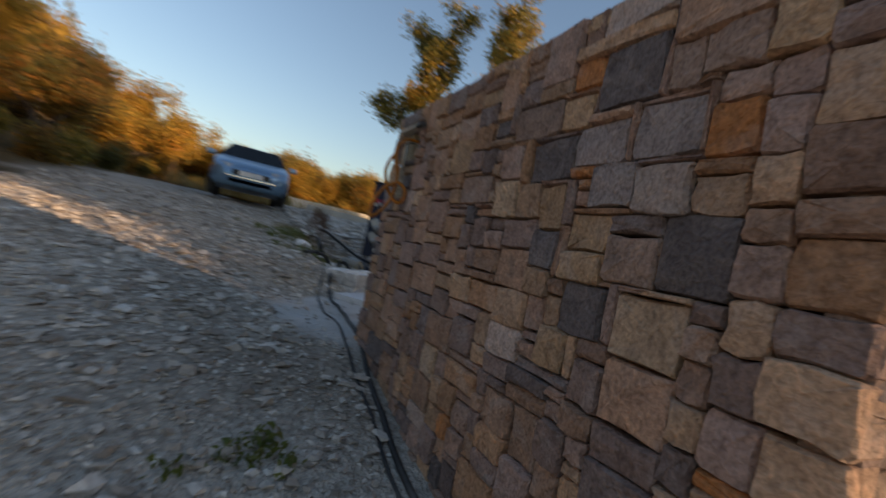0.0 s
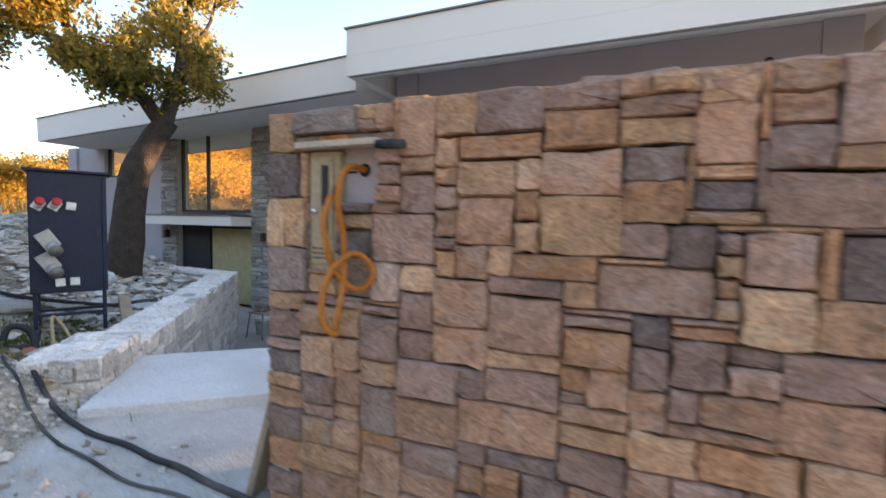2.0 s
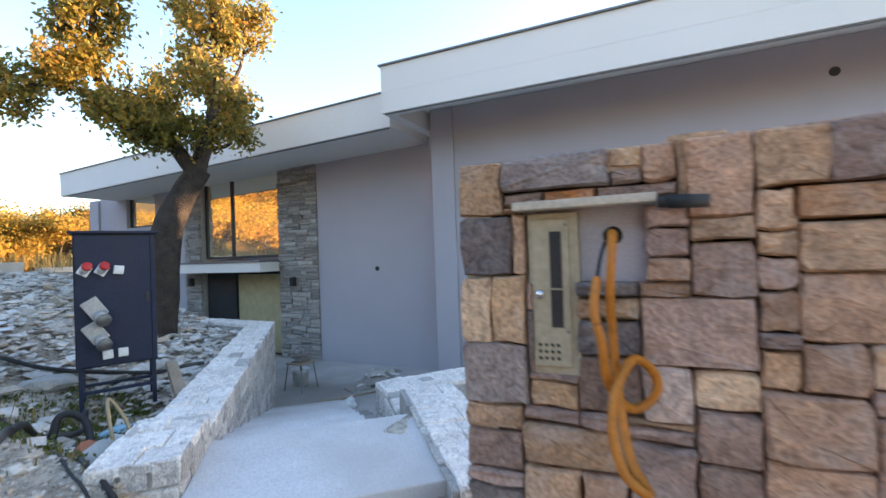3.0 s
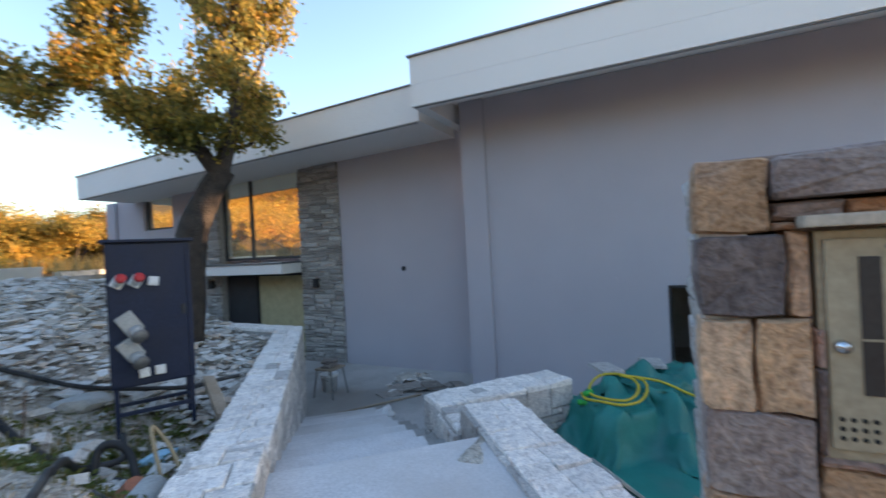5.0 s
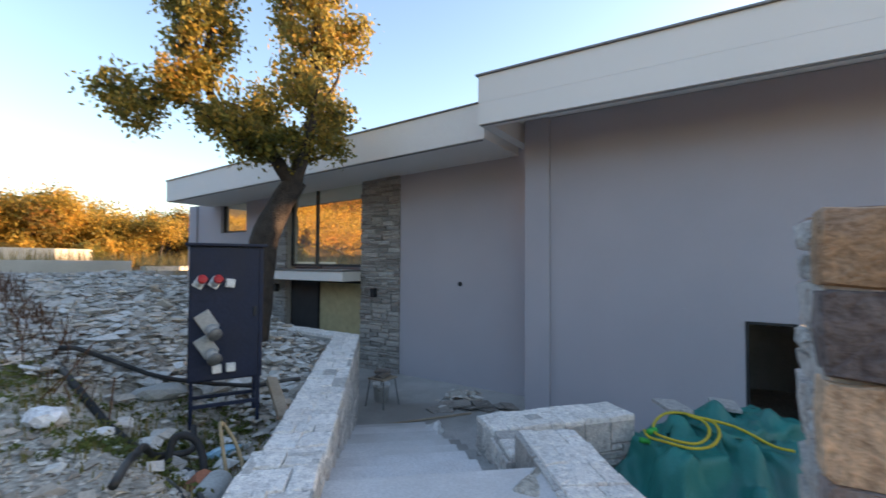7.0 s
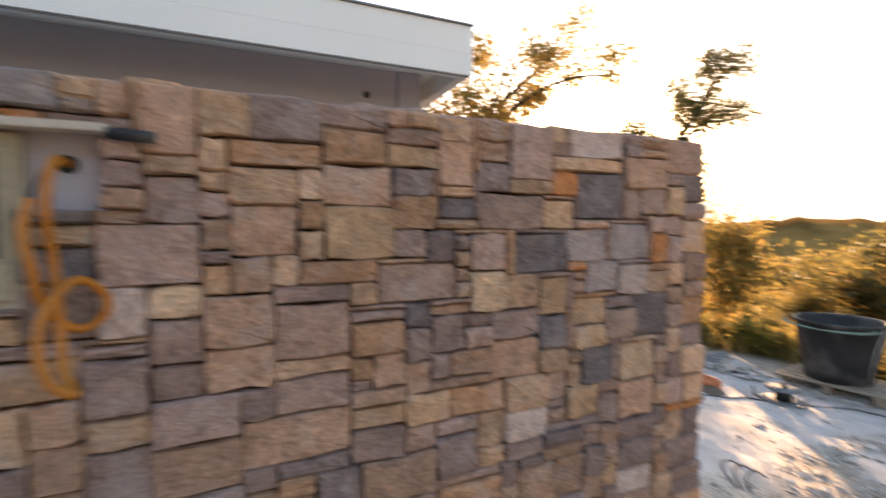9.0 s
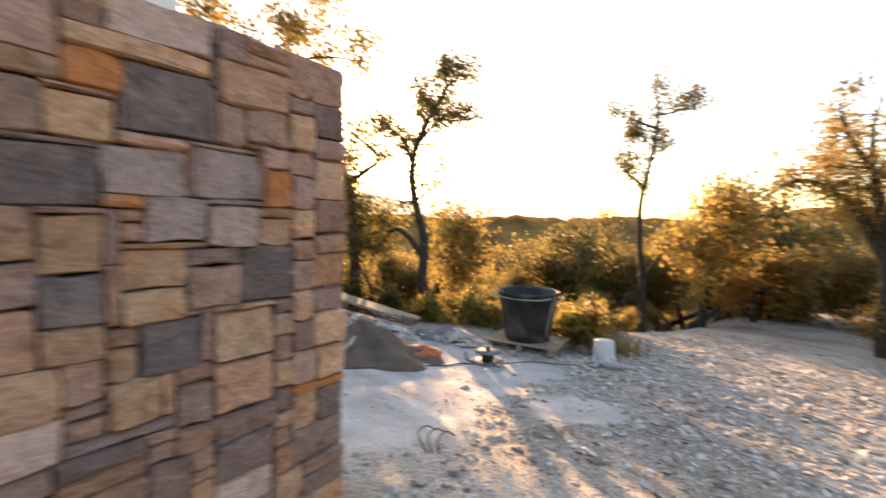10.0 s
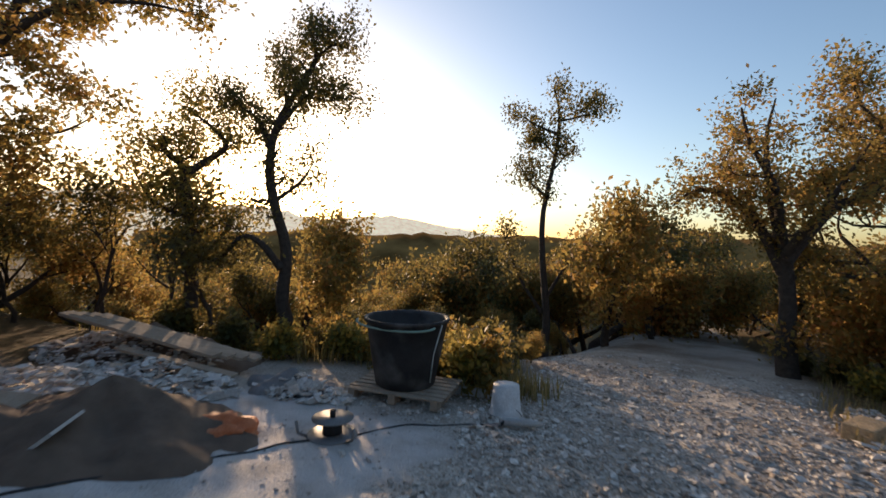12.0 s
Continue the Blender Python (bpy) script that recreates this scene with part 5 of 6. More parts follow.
# ---- cabinet ----
def build_cabinet():
    c = empty("power_cabinet", (1.74, 7.255, 0.66), "dark blue steel site power cabinet on legs with sockets", "power cabinet", "", -28.0)
    part("body", box(0.0, 0.0, 0.35, 0.57, 0.34, 1.475, 0.008), M_BOX, c)
    door = part("door", box(0.012, -0.02, 0.365, 0.53, -0.003, 1.46, 0.005), M_BOX, c, "dark blue sheet steel door")
    part("hinge_side", box(0.535, -0.012, 0.365, 0.568, -0.002, 1.46, 0.003), M_BOX, c)
    part("roof", box(-0.03, -0.04, 1.477, 0.60, 0.38, 1.50, 0.006), M_BOX, c, "slightly projecting rain roof")
    for x in (0.015, 0.525):
        for y in (0.01, 0.30):
            part("leg", box(x, y, -0.03, x + 0.032, y + 0.032, 0.349, 0.003), M_BOX, c)
    for y in (0.012, 0.302):
        part("rail", box(0.047, y, 0.13, 0.525, y + 0.028, 0.158), M_BOX, c)
    for x in (0.017, 0.527):
        part("rail", box(x, 0.043, 0.13, x + 0.028, 0.30, 0.158), M_BOX, c)
    part("latch", box(0.49, -0.032, 0.88, 0.515, -0.021, 0.96, 0.003), M_FRAME, c)

    def cee(x, z, tilt, big, body, capm):
        s = part("socket", box(-0.04, -0.025, -0.045, 0.04, 0.0, 0.045, 0.008), body, c, "sloping industrial socket with hinged lid")
        s.matrix_local = pose(x, -0.02, z, 0, tilt, 0)
        r = 0.036 * big
        barrel = lathe(((0.0, 0.0), (r, 0.0), (r, 0.085 * big), (r * 0.85, 0.1 * big), (0.0, 0.1 * big)), 20)
        bmesh.ops.transform(barrel, matrix=pose(0, -0.02, -0.005, 62, 0, 0) @ pose(0, 0, -0.01), verts=barrel.verts)
        part("barrel", barrel, body, s, "", True)
        lid = lathe(((0.0, 0.1 * big), (r * 1.12, 0.1 * big), (r * 1.12, 0.125 * big), (r * 0.9, 0.13 * big), (0.0, 0.13 * big)), 20)
        bmesh.ops.transform(lid, matrix=pose(0, -0.02, -0.005, 62, 0, 0) @ pose(0, 0, -0.01), verts=lid.verts)
        part("lid", lid, capm, s, "", True)
    for x in (0.075, 0.19):
        cee(x, 1.17, 32, 0.9, M_WHITE, M_RED)
    for z in (0.85, 0.65):
        b = part("socket", box(-0.062, -0.055, -0.085, 0.062, 0.0, 0.085, 0.012), M_GREYPLASTIC, c, "large grey industrial socket box")
        b.matrix_local = pose(0.135, -0.02, z, 0, -32, 0)
        barrel = lathe(((0.0, 0.0), (0.05, 0.0), (0.05, 0.07), (0.0, 0.07)), 20)
        bmesh.ops.transform(barrel, matrix=pose(0, -0.06, -0.065, 125, 0, 0), verts=barrel.verts)
        part("barrel", barrel, M_GREYPLASTIC, b, "", True)
        cap = lathe(((0.035, 0.0705), (0.056, 0.0705), (0.056, 0.09), (0.0, 0.09)), 20)
        bmesh.ops.transform(cap, matrix=pose(0, -0.06, -0.065, 125, 0, 0), verts=cap.verts)
        part("lid", cap, M_STEEL, b, "", True)
    for x, z, tl in ((0.305, 1.165, 8), (0.215, 0.455, -4), (0.32, 0.46, 0)):
        s = part("socket", box(-0.036, -0.03, -0.036, 0.036, 0.0, 0.036, 0.008), M_WHITE, c, "white splash-proof socket")
        s.matrix_local = pose(x, -0.02, z, 0, tl, 0)
        part("lid", box(-0.03, -0.042, -0.02, 0.03, -0.031, 0.032, 0.005), M_WHITE, s)


# ---- things at the garden wall ----
def build_wall_fittings():
    # recess, intercom and cover strip
    b = box(0.83, 2.93, 1.55, 0.86, 3.245, 1.98)
    tagged(link_mesh("recess_back", b, M_RENDER), "grey plastered recess in the garden wall", "recess", kind="structure")
    p = empty("intercom_panel", (0.795, 3.165, 1.575), "beige steel intercom panel set in the stone wall", "intercom")
    part("frame", box(0.0, -0.06, 0.0, 0.045, 0.06, 0.39, 0.004), M_BEIGE, p)
    part("door", box(-0.008, -0.038, 0.02, -0.001, 0.05, 0.375, 0.003), M_BEIGE, p)
    part("slot", box(-0.0105, -0.022, 0.115, -0.0085, 0.006, 0.345, 0.0006), M_FRAME, p, "dark glass strip")
    part("slot_bar", box(-0.012, -0.022, 0.205, -0.0107, 0.006, 0.209), M_BEIGE, p)
    k = lathe(((0.0, 0.014), (0.010, 0.012), (0.0115, 0.004), (0.0115, 0.0), (0.0, 0.0)), 20)
    bmesh.ops.transform(k, matrix=pose(-0.0085, 0.032, 0.195, 0, -90, 0), verts=k.verts)
    part("knob", k, M_CHROME, p, "chrome lock knob", True)
    # speaker holes are flat dark discs, their inner shade painted
    for r in range(3):
        for cidx in range(4):
            h = lathe(((0.0, 0.001), (0.0042, 0.001), (0.0042, 0.0)), 12)
            bmesh.ops.transform(h, matrix=pose(-0.0084, 0.036 - cidx * 0.0145, 0.04 + r * 0.016, 0, -90, 0), verts=h.verts)
            part("speaker_hole", h, M_DARK, p)
    for y, z in ((-0.032, 0.36), (-0.032, 0.105)):
        h = lathe(((0.0, 0.002), (0.004, 0.0015), (0.0045, 0.0)), 10)
        bmesh.ops.transform(h, matrix=pose(-0.0084, y, z, 0, -90, 0), verts=h.verts)
        part("screw", h, M_STEEL, p)
    tagged(link_mesh("cover_strip", box(0.745, 2.935, 1.972, 0.80, 3.25, 1.992, 0.004), flat("pale_stone_strip", (0.5, 0.44, 0.35), 0.8)), "pale stone strip above the intercom recess", "stone strip")
    cl = empty("pipe_coupling", (0.745, 2.885, 1.965), "dark plastic pipe coupling in the stone wall", "pipe coupling")
    t = tube([(0, -0.045, 0), (0, 0.03, 0.004)], [0.014, 0.015], 14)
    part("sleeve", t, M_BLACKRUBBER, cl, "", True)
    t = tube([(0, 0.031, 0.004), (0, 0.05, 0.005)], [0.013, 0.013], 12)
    part("plug", t, M_BLACKRUBBER, cl, "", True)
    # conduit loop
    pts = [(0.835, 3.03, 1.905), (0.79, 3.03, 1.908), (0.735, 3.025, 1.902), (0.692, 3.025, 1.86), (0.69, 3.03, 1.78), (0.718, 3.03, 1.687), (0.705, 3.02, 1.553), (0.65, 3.0, 1.46), (0.60, 2.97, 1.425), (0.60, 3.01, 1.455), (0.62, 3.03, 1.53), (0.655, 3.02, 1.60), (0.715, 2.99, 1.642), (0.752, 2.955, 1.61), (0.756, 2.948, 1.571), (0.75, 2.975, 1.535), (0.725, 3.008, 1.538), (0.68, 3.04, 1.60), (0.652, 3.046, 1.684), (0.662, 3.06, 1.75), (0.69, 3.055, 1.815)]
    line = spline(pts, 24)
    rad = [0.0095 + 0.0010 * (1 if i % 2 else -1) for i in range(len(line))]
    con = empty("conduit", (0.7, 3.09, 1.53), "loop of orange corrugated conduit hanging from the wall", "conduit")
    t = tube(line, rad, 10)
    bmesh.ops.translate(t, vec=(-0.7, -3.09, -1.53), verts=t.verts)
    part("corrugated_tube", t, M_ORANGE, con, "", True)
    t = tube(spline([(0.69, 3.055, 1.81), (0.71, 3.05, 1.85), (0.745, 3.042, 1.885), (0.79, 3.035, 1.895)], 6), 0.004, 8)
    bmesh.ops.translate(t, vec=(-0.7, -3.09, -1.53), verts=t.verts)
    part("cable", t, M_BLACKRUBBER, con, "black cable", True)
    # no opening here: a dark disc paints the shade of the conduit hole
    h = lathe(((0.0, 0.002), (0.02, 0.002), (0.022, 0.0)), 16)
    bmesh.ops.transform(h, matrix=pose(0.829, 3.03, 1.905, 0, -90, 0), verts=h.verts)
    tagged(link_mesh("hole", h, M_DARK), "dark disc painted for the shaded conduit hole in the recess", "hole", kind="structure")
    # board leaning on the wall's end
    bm = box(-0.16, -0.014, 0.0, 0.16, 0.014, 0.78, 0.004)
    ob = link_mesh("board", bm, M_WOOD)
    ob.matrix_world = pose(0.98, 3.60, 0.53, 16, 0, 4)
    tagged(ob, "brown wooden board leaning against the wall end", "board")


def cable(points, r, label, mat=None, name="cable", lift=None):
    flat_pts = spline([(x, y, 0) for x, y in points], 8)
    pts = [Vector((q.x, q.y, surface_z(q.x, q.y) + (lift if lift is not None else r * 0.8))) for q in flat_pts]
    return tagged(link_mesh(name, tube(pts, r, 8), mat or M_BLACKRUBBER, None, True), label, "cable")


def build_cables():
    cable([(0.62, 0.4), (0.68, 1.3), (0.70, 2.1), (0.74, 2.84), (0.80, 3.35), (0.82, 3.8), (0.86, 4.33), (0.9, 5.0), (1.0, 5.6), (1.18, 6.1), (1.3, 6.6)], 0.014, "thick black cable along the foot of the wall")
    cable([(0.58, 0.6), (0.62, 1.5), (0.66, 2.3), (0.68, 3.0), (0.72, 3.7), (0.70, 4.2), (0.80, 5.0), (0.95, 5.7), (1.1, 6.2)], 0.008, "second black cable along the wall foot")
    cable([(1.25, 8.4), (1.5, 8.3), (1.9, 8.0), (2.3, 7.75), (3.0, 7.4)], 0.02, "black cable behind the power cabinet", lift=0.14)
    cable([(0.72, 5.9), (1.0, 6.3), (1.3, 6.75), (1.55, 6.8), (1.75, 7.15)], 0.022, "black hose lying over the trench edge", lift=0.10)
    cable([(1.2, 8.3), (1.25, 7.7), (1.3, 7.2), (1.4, 6.6), (1.45, 6.1)], 0.03, "black pipe in the trench", lift=0.03)
    t = tube(spline([(1.38, 6.05, 0.62), (1.42, 6.2, 0.86), (1.5, 6.35, 0.95), (1.55, 6.25, 0.8), (1.52, 6.1, 0.62)], 8), 0.012, 8)
    tagged(link_mesh("cable", t, flat("tan_cable", (0.36, 0.27, 0.15), 0.6), None, True), "tan cable arching out of the trench", "cable")
    t = tube(spline([(1.33, 6.2, 0.6), (1.38, 6.4, 0.84), (1.28, 6.5, 0.88), (1.2, 6.45, 0.6)], 8), 0.024, 8)
    tagged(link_mesh("cable", t, M_BLACKRUBBER, None, True), "black cable arching out of the trench", "cable")
    cable([(6.8, 0.6), (5.2, -0.3), (4.2, -1.0), (4.05, -2.1), (3.6, -3.2), (3.25, -4.05)], 0.011, "thin black extension cable across the yard")
    cable([(3.05, -4.2), (2.8, -4.9), (2.3, -5.4), (1.85, -5.75)], 0.010, "thin black extension cable to the grinder")
    for k in range(3):
        x, y = 1.6 + 0.07 * k, -0.8 + 0.04 * k
        z = surface_z(x, y)
        t = tube(spline([(x - 0.28, y + 0.3 - 0.06 * k, z + 0.01), (x, y, z + 0.03 + 0.01 * k), (x + 0.04, y - 0.16, z + 0.05), (x - 0.03, y - 0.2, z + 0.02)], 6), 0.006, 6)
        tagged(link_mesh("rebar_hook", t, M_RUST, None, True), "bent rusty reinforcing bar lying on the gravel", "rebar", "loose rebar")
    # pipe stub and tile in the trench
    p = lathe(((0.085, 0.0), (0.085, 0.5), (0.078, 0.5), (0.078, 0.0), (0.085, 0.0)), 24)
    bmesh.ops.transform(p, matrix=pose(1.30, 6.03, 0.72, 90, 0, -52), verts=p.verts)
    tagged(link_mesh("drain_pipe", p, M_GREYPLASTIC, None, True), "grey plastic drain pipe stub in the trench", "pipe")
    p = lathe(((0.0, 0.0), (0.09, 0.0), (0.075, 0.14), (0.0, 0.14)), 8)
    bmesh.ops.transform(p, matrix=pose(1.20, 6.12, 0.66, 35, 20, 0), verts=p.verts)
    tagged(link_mesh("clay_tile", p, M_TERRACOTTA), "broken terracotta tile in the trench", "tile")
    for k, (x, y, s, m, lab, cat) in enumerate(((1.85, 7.9, 0.16, M_GREYPLASTIC, "crushed grey plastic canister among the stones", "canister"), (1.05, 7.0, 0.09, M_WHITE, "white torn packing scrap on the gravel", "scrap"), (0.85, 7.25, 0.14, M_WHITE_STONE, "flat pale slab of stone on the gravel", "slab"), (2.28, 6.6, 0.12, M_WHITE, "pale broken stone by the cabinet", "stone"), (1.75, 6.75, 0.09, flat("clear_blue_plastic", (0.3, 0.5, 0.62), 0.2), "crumpled blue plastic bottle under the cabinet", "bottle"))):
        bm = bmesh.new()
        bmesh.ops.create_icosphere(bm, subdivisions=2, radius=1.0)
        for v in bm.verts:
            v.co = Vector((v.co.x * s * 1.5, v.co.y * s * 0.8, v.co.z * s * 0.5)) * (1 + 0.35 * noise.noise(v.co * 2.1 + Vector((k * 3, 0, 0))))
        ob = link_mesh(cat, bm, m)
        ob.matrix_world = pose(x, y, surface_z(x, y) + s * 0.3, 0, 8, 40 * k)
        tagged(ob, lab, cat)
    ob = link_mesh("plank", box(-0.05, -0.35, -0.02, 0.05, 0.35, 0.02, 0.004), M_WOOD)
    ob.matrix_world = pose(2.38, 6.95, 0.80, 14, 10, -25)
    tagged(ob, "short grey plank propped beside the cabinet", "plank")


# ---- tarpaulin heap ----
def build_tarp():
    c = Vector((4.72, 3.66))
    tarp = empty("tarpaulin", (c.x, c.y, -0.03), "teal tarpaulin thrown over a stack of building material", "tarpaulin", "", -41.0)
    def pile(x, y):
        """The covered stack: two blocks of different height with rounded corners, and loose lumps."""
        def block(cx, cy, rx, ry, h):
            e = np.maximum(np.abs(x - cx) / rx, np.abs(y - cy) / ry)
            return h * np.clip((1.12 - e) / 0.12, 0, 1)
        top = np.maximum(block(0.35, 0.12, 0.5, 0.3, 0.52), block(-0.42, 0.05, 0.26, 0.34, 0.42))
        top = np.maximum(top, block(0.5, -0.35, 0.3, 0.2, 0.4))
        for cx, cy, r, h in ((-0.3, 0.15, 0.16, 0.62), (0.2, 0.2, 0.2, 0.68), (0.62, 0.0, 0.18, 0.64), (-0.62, -0.15, 0.14, 0.5), (0.02, -0.3, 0.15, 0.52), (-0.15, -0.55, 0.15, 0.26), (-0.8, 0.25, 0.14, 0.22), (0.85, -0.3, 0.14, 0.36)):
            top = np.maximum(top, h - 1.3 * np.hypot(x - cx, y - cy) ** 2 / r - 0.02)
        return np.maximum(top, 0.012)

    # the sheet falls over the stack and settles into folds
    nu, nv, gap = 92, 76, 0.0355
    draw = np.random.default_rng(12)
    gx, gy = np.meshgrid((np.arange(nu) - (nu - 1) / 2), (np.arange(nv) - (nv - 1) / 2))
    pos = np.stack([0.12 + gx * gap * 0.78, gy * gap * 0.78, 0.72 + 0.0 * gx], 2)
    for ka, kb, amp in ((2.1, 1.3, 0.05), (4.3, -3.1, 0.05), (-7.7, 6.2, 0.05), (12.5, 4.4, 0.04), (5.0, 14.0, 0.03)):
        pos[..., 2] += amp * np.sin(pos[..., 0] * ka + pos[..., 1] * kb + draw.uniform(0, 6))
    pos += draw.normal(0, 0.004, pos.shape)
    old = pos.copy()
    links = ((0, 1, gap), (1, 0, gap), (1, 1, gap * 1.414), (1, -1, gap * 1.414), (0, 3, gap * 2.93), (3, 0, gap * 2.93))
    for step in range(230):
        vel = (pos - old) * 0.96
        old = pos.copy()
        pos = pos + vel
        pos[..., 2] -= 0.0016
        for _ in range(5):
            shift, count = np.zeros_like(pos), np.zeros((nv, nu, 1))
            for dv, du, rest in links:
                a = (slice(0, nv - dv), slice(max(0, -du), nu - max(0, du)))
                b = (slice(dv, nv), slice(max(0, du), nu - max(0, -du)))
                d = pos[b] - pos[a]
                ln = np.sqrt((d * d).sum(2, keepdims=True)) + 1e-9
                k = 0.5 * (ln - rest) / ln
                if dv + abs(du) > 2:
                    k = np.where(ln < rest, k * 0.05, 0.0)
                shift[a] += d * k
                shift[b] -= d * k
                count[a] += 1
                count[b] += 1
            pos += shift / count * 1.6
            floor_z = pile(pos[..., 0], pos[..., 1])
            hit = pos[..., 2] < floor_z
            pos[..., 2] = np.where(hit, floor_z, pos[..., 2])
            for ax in (0, 1):
                pos[..., ax] = np.where(hit, old[..., ax] + (pos[..., ax] - old[..., ax]) * 0.5, pos[..., ax])

    for j in range(nv):
        for i in range(nu):
            q = Vector((i * gap * 2.2, j * gap * 2.2, 3.0))
            warp = Vector((noise.noise(q * 1.3), noise.noise(q * 1.3 + Vector((9, 0, 0))), 0)) * 0.6
            crease = abs(noise.noise(q * 1.5 + warp)) + 0.5 * abs(noise.noise(q * 3.1 + warp))
            pos[j, i, 2] += 0.05 - 0.16 * min(crease, 0.5) if pos[j, i, 2] > 0.1 else 0.0

    def height(x, y):
        near = np.hypot(pos[..., 0] - x, pos[..., 1] - y) < 0.05
        return float(pos[..., 2][near].max()) if near.any() else 0.012
    bm = bmesh.new()
    grid = [[bm.verts.new(pos[j, i]) for i in range(nu)] for j in range(nv)]
    for j in range(nv - 1):
        for i in range(nu - 1):
            bm.faces.new((grid[j][i], grid[j][i + 1], grid[j + 1][i + 1], grid[j + 1][i]))
    part("sheet", bm, M_TARP, tarp, "crumpled teal sheet with folds", True)
    to_world = tarp.matrix_world.copy()
    if to_world.translation.length < 0.1:
        to_world = pose(c.x, c.y, -0.03, 0, 0, -41.0)

    def lie(x, y, up=0.02):
        return tuple(to_world @ Vector((x, y, max(height(x, y), height(x + 0.04, y), height(x - 0.04, y)) + up)))
    ring = [lie(-0.36 + (0.33 - 0.012 * a) * math.cos(a + 2.4) * 1.05, 0.02 + (0.30 - 0.012 * a) * math.sin(a + 2.4), 0.016) for a in [k * 0.3 for k in range(38)]]
    coil = [(p[0], p[1], sum(q[2] for q in ring[max(0, k - 2):k + 3]) / len(ring[max(0, k - 2):k + 3]) + 0.012) for k, p in enumerate(ring)]
    tail = [lie(0.1, -0.1), lie(0.3, -0.3), lie(0.4, -0.42)]
    hose = empty("garden_hose", (4.25, 3.72, 0.73), "coiled yellow garden hose lying on the tarpaulin", "hose")
    t = tube(spline(coil[::2] + tail, 4), 0.013, 8)
    bmesh.ops.translate(t, vec=(-4.25, -3.72, -0.73), verts=t.verts)
    part("tube", t, M_YELLOW, hose, "", True)
    for k in range(2):
        end = Vector(lie(-0.72 + 0.05 * k, 0.16 - 0.05 * k, 0.02)) - Vector((4.25, 3.72, 0.73))
        t = lathe(((0.0, 0.0), (0.024, 0.0), (0.028, 0.03), (0.02, 0.07), (0.03, 0.075), (0.03, 0.1), (0.0, 0.1)), 12)
        bmesh.ops.transform(t, matrix=pose(end.x, end.y, end.z, 90, 0, 60 * k), verts=t.verts)
        part("coupling", t, M_GREEN, hose, "bright green coupling", True)
    for k, (x, y, rz, m, lab) in enumerate(((4.95, 4.05, 30, M_WHITE_STONE, "pale stone slab lying on the tarpaulin"), (5.35, 3.6, 10, M_WHITE_STONE, "pale stone slab lying on the tarpaulin"))):
        ob = link_mesh("stone_slab", box(-0.2, -0.12, 0, 0.2, 0.12, 0.04, 0.01), m)
        q = to_world.inverted() @ Vector((x, y, 0))
        ob.matrix_world = pose(x, y, height(q.x, q.y) - 0.02, 2, 2, rz)
        ob.color = (0.5, 0.49, 0.47, 1)
        tagged(ob, lab, "slab", "slabs on the tarpaulin")
    for k, (x, y, rz, rx) in enumerate(((3.95, 4.2, 49, 50), (3.62, 3.75, 40, 40))):
        ob = link_mesh("tile", box(-0.2, -0.012, 0, 0.2, 0.012, 0.3, 0.004), M_GREYPLASTIC)
        ob.matrix_world = pose(x, y, -0.03, rx - 90, 0, rz)
        tagged(ob, "grey slate tile leaning on the tarpaulin heap", "tile", "leaning tiles")
    # terrace clutter
    st = empty("stool", (5.75, 8.6, -0.45), "small steel stool with broken stones on top", "stool")
    part("seat", box(-0.18, -0.18, 0.46, 0.18, 0.18, 0.485, 0.006), M_WOOD, st)
    for sx in (-1, 1):
        for sy in (-1, 1):
            part("leg", tube([(0.2 * sx, 0.2 * sy, 0), (0.15 * sx, 0.15 * sy, 0.459)], 0.012, 8), M_STEEL, st)
    bk = bucket((5.95, 8.8, -0.45), 0.3, M_WHITE, "white plastic bucket on the terrace")
    rng = random.Random(4)
    for k in range(9):
        ob = link_mesh("slate_piece", box(-rng.uniform(0.1, 0.22), -rng.uniform(0.08, 0.16), 0, 0.18, 0.12, 0.025, 0.006), M_WHITE_STONE)
        ob.matrix_world = pose(6.1 + 0.09 * k + rng.uniform(-0.1, 0.1), 7.75 - 0.13 * k + rng.uniform(-0.1, 0.1), -0.45 + 0.03 * (k % 3), rng.uniform(-14, 14), rng.uniform(-14, 14), rng.uniform(0, 180))
        g = rng.uniform(0.22, 0.36)
        ob.color = (g, g * 0.93, g * 0.84, 1)
        tagged(ob, "broken flat stone piece on the terrace", "stone piece", "stone pieces on the terrace")
    for k in range(4):
        ob = link_mesh("slate_piece", box(-0.12, -0.09, 0, 0.12, 0.09, 0.03, 0.006), M_WHITE_STONE)
        ob.matrix_world = pose(5.75, 8.6, 0.036 + 0.032 * k, rng.uniform(-5, 5), 0, 40 * k)
        ob.color = (0.25, 0.22, 0.2, 1)
        tagged(ob, "broken flat stone piece on the stool", "stone piece", "stone pieces on the stool")
    t = tube([(4.9, 8.0, -0.43), (6.2, 7.1, -0.43)], 0.018, 6)
    tagged(link_mesh("batten", t, M_WOOD), "thin batten lying at the foot of the stairs", "batten")
    bm = bmesh.new()
    bmesh.ops.create_icosphere(bm, subdivisions=3, radius=0.13)
    for v in bm.verts:
        v.co = Vector((v.co.x, v.co.y * 0.8, max(-0.02, v.co.z * 0.9))) * (1 + 0.5 * noise.noise(v.co * 12))
    ob = link_mesh("plastic_bag", bm, M_WHITE, None, True)
    ob.matrix_world = pose(4.85, 6.9, -0.255)
    tagged(ob, "crumpled white plastic bag on the stairs", "bag")


